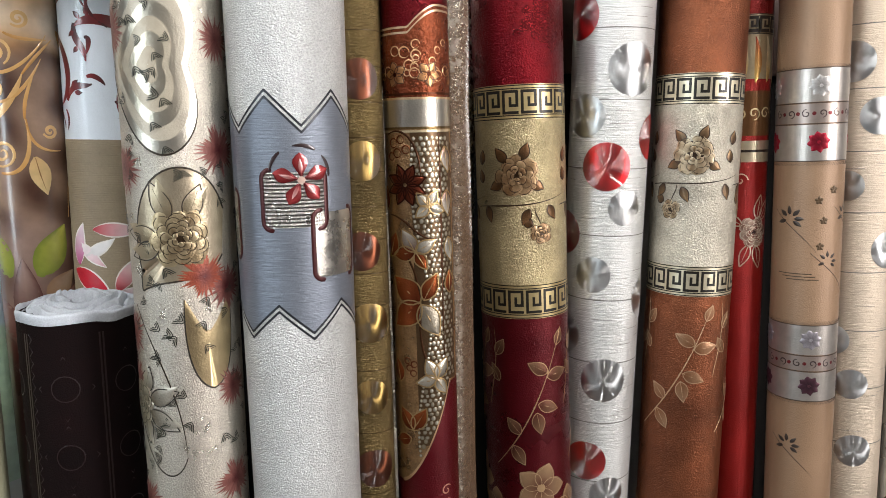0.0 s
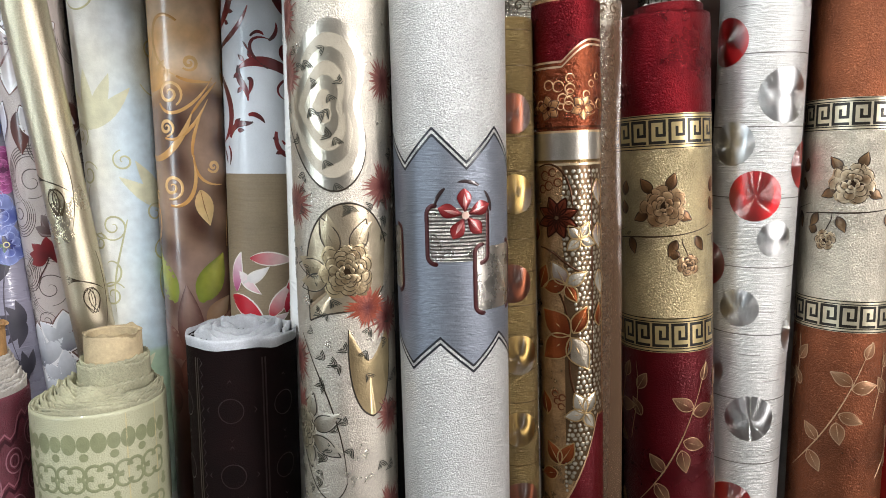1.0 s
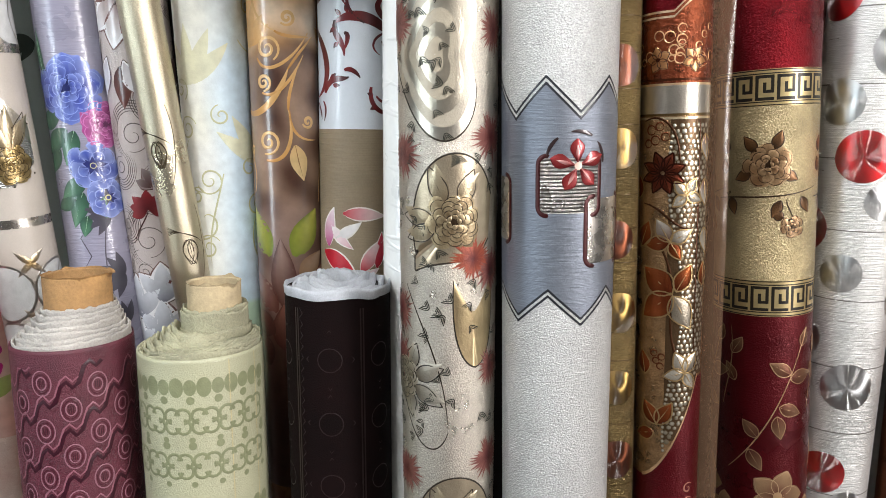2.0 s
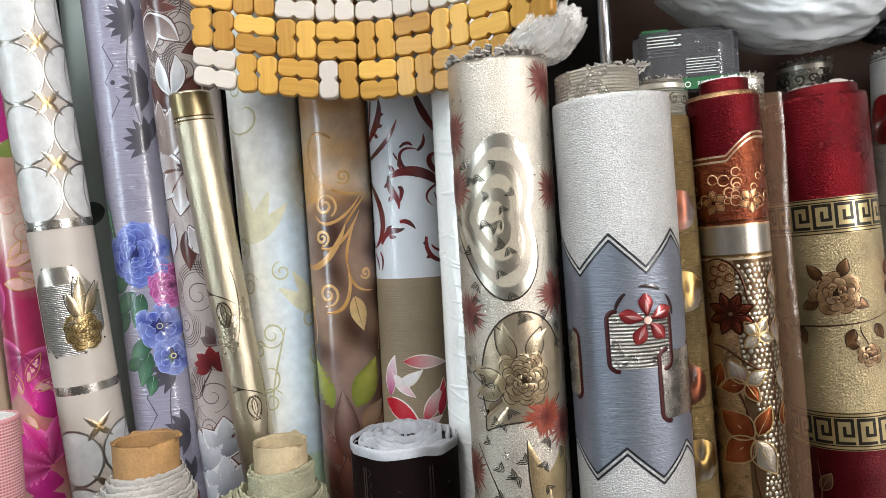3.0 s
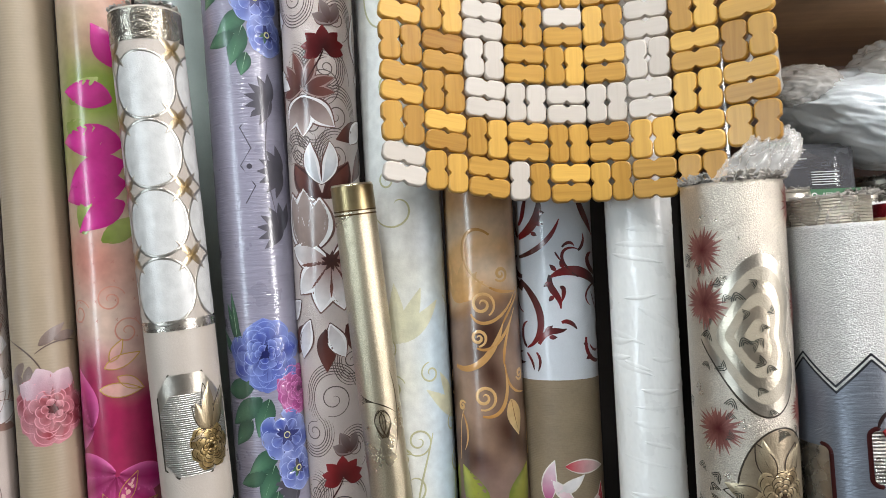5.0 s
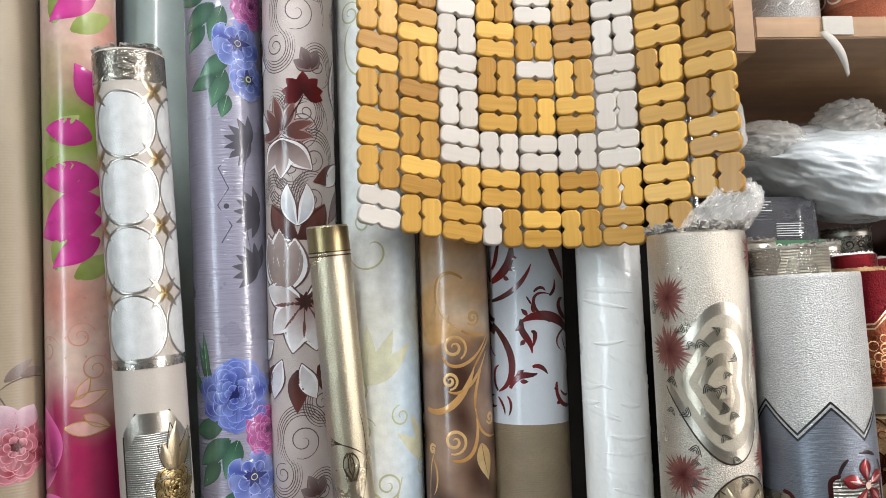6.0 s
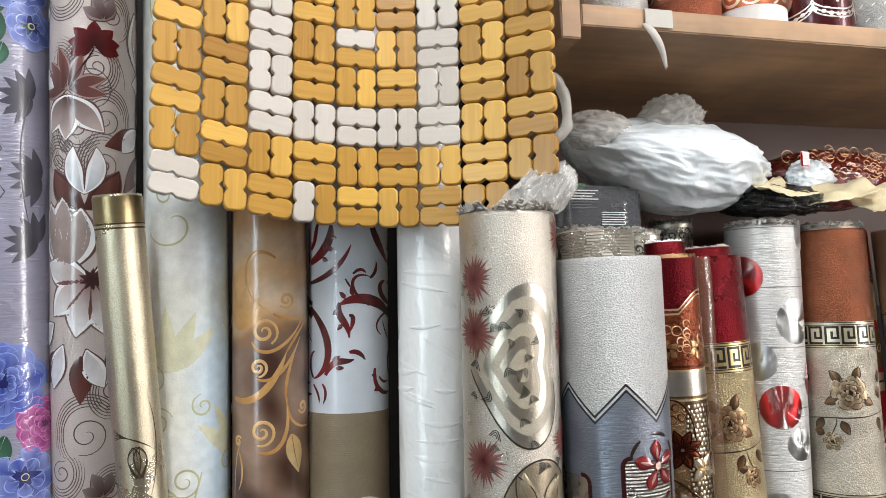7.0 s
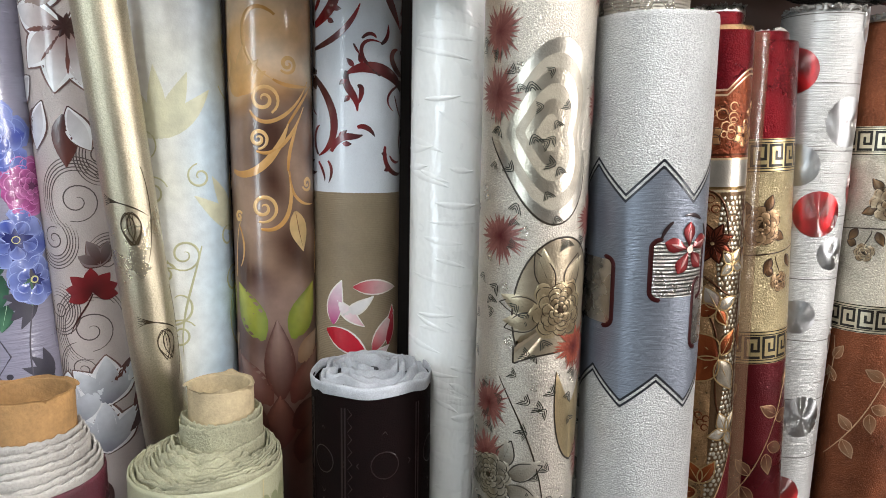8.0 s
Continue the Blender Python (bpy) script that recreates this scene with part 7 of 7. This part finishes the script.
def crumple(name, centre, radii, seed, folds, mat, parent, label="", n=(120, 72), flat=None, fn=None, ridge=0.35, knot=(0, 0, 1)):
    """A crumpled bag: a rounded body with sharp folds that gather at its knot."""
    v, f = [], []
    kn = Vector(knot).normalized()
    side = kn.orthogonal().normalized()
    oth = kn.cross(side)
    for j in range(n[1] + 1):
        th = math.pi * j / n[1]
        for i in range(n[0]):
            ph = 2 * math.pi * i / n[0]
            d = Vector((math.sin(th) * math.cos(ph), math.sin(th) * math.sin(ph), math.cos(th)))
            az = math.atan2(d.dot(oth), d.dot(side))
            el = d.dot(kn)
            fold = noise.noise((math.cos(az) * folds, math.sin(az) * folds, seed)) * (0.35 + 0.35 * el)
            sharp = (1 - abs(noise.noise((d.x * 2.6 + seed, d.y * 2.6, d.z * 3.4)) * 2)) * 0.6 + (1 - abs(noise.noise((d.x * 6 + seed, d.y * 6, d.z * 8)) * 2)) * 0.25
            k = 1 + ridge * (fold * 0.5 + sharp * 0.35 - 0.25)
            q = Vector((d.x * radii[0] * k, d.y * radii[1] * k, d.z * radii[2] * k))
            if fn:
                q = fn(q)
            if flat is not None:
                q.z = max(q.z, flat + 0.003 * noise.noise((q.x * 60, q.y * 60, seed)))
            v.append(tuple(q))
    for j in range(n[1]):
        for i in range(n[0]):
            a, b = j * n[0] + i, j * n[0] + (i + 1) % n[0]
            f.append((a, a + n[0], b + n[0], b))
    ob = mesh_object(name, v, f, mat, parent, label)
    ob.location = centre
    return ob


M_BAG = surface("white_plastic", "e2e7e9", 0.3, vary=0.04, scale=20, grain=30, bump=0.35, coat=0.5, deep=0.004, coat_relief=True)
M_BAGTHIN = film_material("thin_plastic", "d9d4cc", 0.2, 0.5)
M_CLEAR = film_material("crumpled_clear_film", "e6e2dc", 0.12, 0.32)
bag = tagged(new("plastic_bag"), "knotted white plastic bag lying on the roll ends", "plastic bag")
bag.location = (0.065, 0.845, 1.49)


def bag_form(q):
    t = q.x / 0.14
    q.z *= 1 - 0.3 * min(1, abs(t)) ** 2
    q.z += 0.034 * max(0, -t) ** 1.5 - 0.006 * max(0, t)
    q.x += 0.012 * (t if t < 0 else 0)
    q.z += 0.005 * noise.noise((q.x * 22 + q.z * 18, q.y * 12, 7))
    return q


crumple("bag_body", (0.012, 0, 0.058), (0.142, 0.086, 0.062), 3.3, 2.6, M_BAG, bag, "", flat=-0.062, fn=bag_form, ridge=0.3, knot=(0.1, -0.3, 1), n=(180, 110))
crumple("bag_neck", (0.0, -0.02, 0.116), (0.046, 0.04, 0.034), 6.1, 6.0, M_BAGTHIN, bag, "thin gathered neck of the bag", ridge=0.6, knot=(0.6, -0.8, 0.5))
crumple("bag_tail", (-0.108, -0.03, 0.098), (0.046, 0.03, 0.026), 9.4, 5.0, M_BAGTHIN, bag, "thin trailing corner of the bag", ridge=0.5, knot=(-1, 0, 0.3))
loop = tagged(new("bag_handle"), "twisted loop of a thin plastic bag beside the mat", "plastic bag")
v, f = [], []
ring = [(-0.131 + 0.017 * math.cos(a), 0.745 + 0.004 * math.sin(2 * a), 1.592 + 0.036 * math.sin(a)) for a in [2 * math.pi * i / 40 for i in range(40)]]
for i, c in enumerate(ring):
    t = (Vector(ring[(i + 1) % 40]) - Vector(ring[i - 1])).normalized()
    u = t.cross(Vector((0, 1, 0))).normalized()
    w = t.cross(u)
    for k in range(10):
        a = 2 * math.pi * k / 10
        r_ = 0.0062 * (1 + 0.5 * noise.noise((i * 0.35, k * 1.1, 2)))
        v.append(tuple(Vector(c) + (u * math.cos(a) + w * math.sin(a)) * r_))
for i in range(40):
    for k in range(10):
        f.append((i * 10 + k, ((i + 1) % 40) * 10 + k, ((i + 1) % 40) * 10 + (k + 1) % 10, i * 10 + (k + 1) % 10))
mesh_object("twisted_loop", v, f, M_BAGTHIN, loop)

film = tagged(new("clear_film"), "crumpled clear film sticking out of the champagne roll", "plastic film")
film.location = (-0.196, 0.632, 1.450)


def film_form(q):
    q.x += 0.45 * q.z
    q.x -= 0.3 * max(0, 0.02 - q.z)
    return q


crumple("film_crumple", (0, 0, 0.012), (0.034, 0.022, 0.038), 2.2, 6.0, M_CLEAR, film, "", flat=-0.010, fn=film_form, ridge=0.65, n=(90, 50))

# refill pouch with a green band
pouch = tagged(new("refill_pouch"), "clear refill pouch with a green band", "pouch")
pouch.location = (-0.046, 0.825, 1.450)
M_POUCH = film_material("grey_pouch_film", "6a6b70", 0.12, 0.5)
M_GREEN = surface("green_label", "126030", 0.35, vary=0.1, coat=0.4)
M_WHITEINK = surface("white_ink", "e8e8e4", 0.5, vary=0.03)
M_GREYINK = surface("grey_ink", "55555a", 0.5, vary=0.03)
bm = box_bm(-0.052, 0.058, -0.012, 0.014, 0.0, 0.068, 0.006)
bmesh.ops.subdivide_edges(bm, edges=bm.edges[:], cuts=3, use_grid_fill=True)
for q in bm.verts:
    q.co.y += 0.002 * noise.noise(q.co * 60)
part("pouch_body", bm, M_POUCH, pouch, "", True)
part("green_band", box_bm(-0.053, 0.059, -0.0155, -0.0145, 0.0, 0.0125, 0.0003), M_GREEN, pouch, "green label band")
part("green_top", box_bm(-0.044, -0.012, -0.004, 0.008, 0.066, 0.0715, 0.002), M_GREEN, pouch, "green folded top")


def lettering(text, size, m, mat, parent, name="lettering"):
    cu = bpy.data.curves.new("letters", "FONT")
    cu.body, cu.size, cu.extrude = text, size, 0.0001
    tmp = bpy.data.objects.new("letters", cu)
    scene.collection.objects.link(tmp)
    me = bpy.data.meshes.new_from_object(tmp.evaluated_get(bpy.context.evaluated_depsgraph_get()))
    bpy.data.objects.remove(tmp)
    me.materials.append(mat)
    ob = new(name, me)
    ob.parent = parent
    ob.matrix_basis = m
    return ob


lettering("eco", 0.0135, pose(-0.014, -0.0158, 0.0022, 90), M_WHITEINK, pouch)
lettering("REFILL", 0.0062, pose(0.012, -0.0158, 0.0035, 90), M_WHITEINK, pouch)
lettering("care", 0.0115, pose(0.014, -0.0128, 0.040, 90), M_GREYINK, pouch)
for k in range(7):
    part("text_line", box_bm(-0.038, -0.002 - 0.004 * (k % 3), -0.0128, -0.0124, 0.060 - 0.0036 * k, 0.0612 - 0.0036 * k), M_WHITEINK if k < 4 else M_GREYINK, pouch)
for k in range(6):
    part("text_line", box_bm(0.002, 0.036 - 0.003 * (k % 2), -0.0128, -0.0124, 0.033 - 0.003 * k, 0.0338 - 0.003 * k), M_WHITEINK, pouch)

# dark bag, cream paper and the red patterned packet at the right
M_BLACKBAG = surface("black_plastic", "0d0b0b", 0.25, vary=0.1, bump=0.5, coat=0.4)
M_CREAMPAPER = surface("cream_paper", "d9c9a4", 0.7, vary=0.1, scale=30, bump=0.2)
M_REDPACK = surface("red_paisley_film", "6a1810", 0.25, vary=0.3, scale=40, coat=0.8)
dk = tagged(new("plastic_bag"), "flattened black plastic bag under the white one", "plastic bag")
dk.location = (0.22, 0.835, 1.486)
crumple("bag_body", (0, 0, 0.016), (0.085, 0.05, 0.022), 5.5, 5, M_BLACKBAG, dk, "", flat=-0.016, ridge=0.8)
pk = tagged(new("fabric_packet"), "red paisley fabric packet in shiny film", "packet")
pk.location = (0.35, 0.885, 1.49)
crumple("packet_body", (0, 0, 0.055), (0.115, 0.06, 0.045), 8.2, 4, M_REDPACK, pk, "", ridge=0.3, flat=-0.052)
pt = bmesh.new()
rn = random.Random(2)
for k in range(46):
    a, r_ = rn.uniform(0, 6.28), rn.uniform(0.006, 0.013)
    x, z = rn.uniform(-0.09, 0.09), rn.uniform(0.05, 0.092)
    yy = -0.058 * math.sqrt(max(0.02, 1 - (x / 0.118) ** 2 - ((z - 0.055) / 0.05) ** 2)) - 0.004
    prev = None
    for i in range(15):
        q = r_ * (1 - i / 17)
        c = Vector((x + q * math.cos(a + i * 0.5), yy, z + q * math.sin(a + i * 0.5)))
        pr = [pt.verts.new(c + Vector((0, 0, 0.0007))), pt.verts.new(c - Vector((0, 0, 0.0007)))]
        if prev:
            pt.faces.new((prev[0], pr[0], pr[1], prev[1]))
        prev = pr
part("paisley_print", pt, surface("tan_ink", "b98a62", 0.4, metal=0.3), pk, "tan paisley lines")
crumple("white_corner", (-0.062, -0.045, 0.05), (0.04, 0.018, 0.026), 4.4, 4, M_BAG, pk, "white corner of the packet", ridge=0.5)
part("red_seal", box_bm(-0.094, -0.080, -0.068, -0.064, 0.06, 0.082, 0.0018), surface("red_seal_ink", "b01010", 0.3, coat=0.6), pk, "small red seal")
for x, y, z, sx, rz, sd in ((0.205, 0.795, 1.515, 0.042, 20, 1), (0.29, 0.80, 1.512, 0.05, -15, 2), (0.355, 0.79, 1.505, 0.045, 8, 3)):
    pp = tagged(new("paper_sheet"), "torn cream paper lying among the bags", "paper")
    pp.location = (x, y, z)
    pp.rotation_euler = (radians(28), radians(-6 * sd), radians(rz))
    v, f = [], []
    for j in range(13):
        for i in range(13):
            u, w = i / 6 - 1, j / 6 - 1
            v.append((sx * u * (1 + 0.2 * noise.noise((w * 2, sd, 0))), 0.03 * w, 0.009 * noise.noise((u * 1.4, w * 1.4, sd)) + 0.004 * abs(noise.noise((u * 3, w * 3, sd + 4)))))
    for j in range(12):
        for i in range(12):
            f.append((13 * j + i, 13 * j + i + 1, 13 * j + i + 14, 13 * j + i + 13))
    sh = mesh_object("sheet", v, f, M_CREAMPAPER, pp)
    so = sh.modifiers.new("thickness", "SOLIDIFY")
    so.thickness = 0.0006

# price tag taped to the shelf edge
tag = tagged(new("paper_tag"), "blank white paper tag taped to the shelf edge", "tag")
tag.location = (-0.02, 0.6985, 1.672)
M_TAGP = surface("white_tag_paper", "b9b2a8", 0.6, vary=0.05)
part("tag_paper", box_bm(-0.017, 0.017, -0.0012, 0.0, 0.002, 0.023, 0.0003), M_TAGP, tag)
v, f = [], []
for i in range(13):
    t = i / 12
    w = 0.009 * (1 - 0.7 * t)
    v += [(-0.018 + 0.022 * t - w / 2, -0.002 - 0.006 * math.sin(t * 3), 0.004 - 0.052 * t), (-0.018 + 0.022 * t + w / 2, -0.002 - 0.010 * math.sin(t * 3), 0.006 - 0.050 * t)]
    if i:
        k = 2 * i
        f.append((k - 2, k - 1, k + 1, k))
cur = mesh_object("curled_tape", v, f, M_TAGP, tag, "curled strip of tape")
cur.modifiers.new("thickness", "SOLIDIFY").thickness = 0.0005
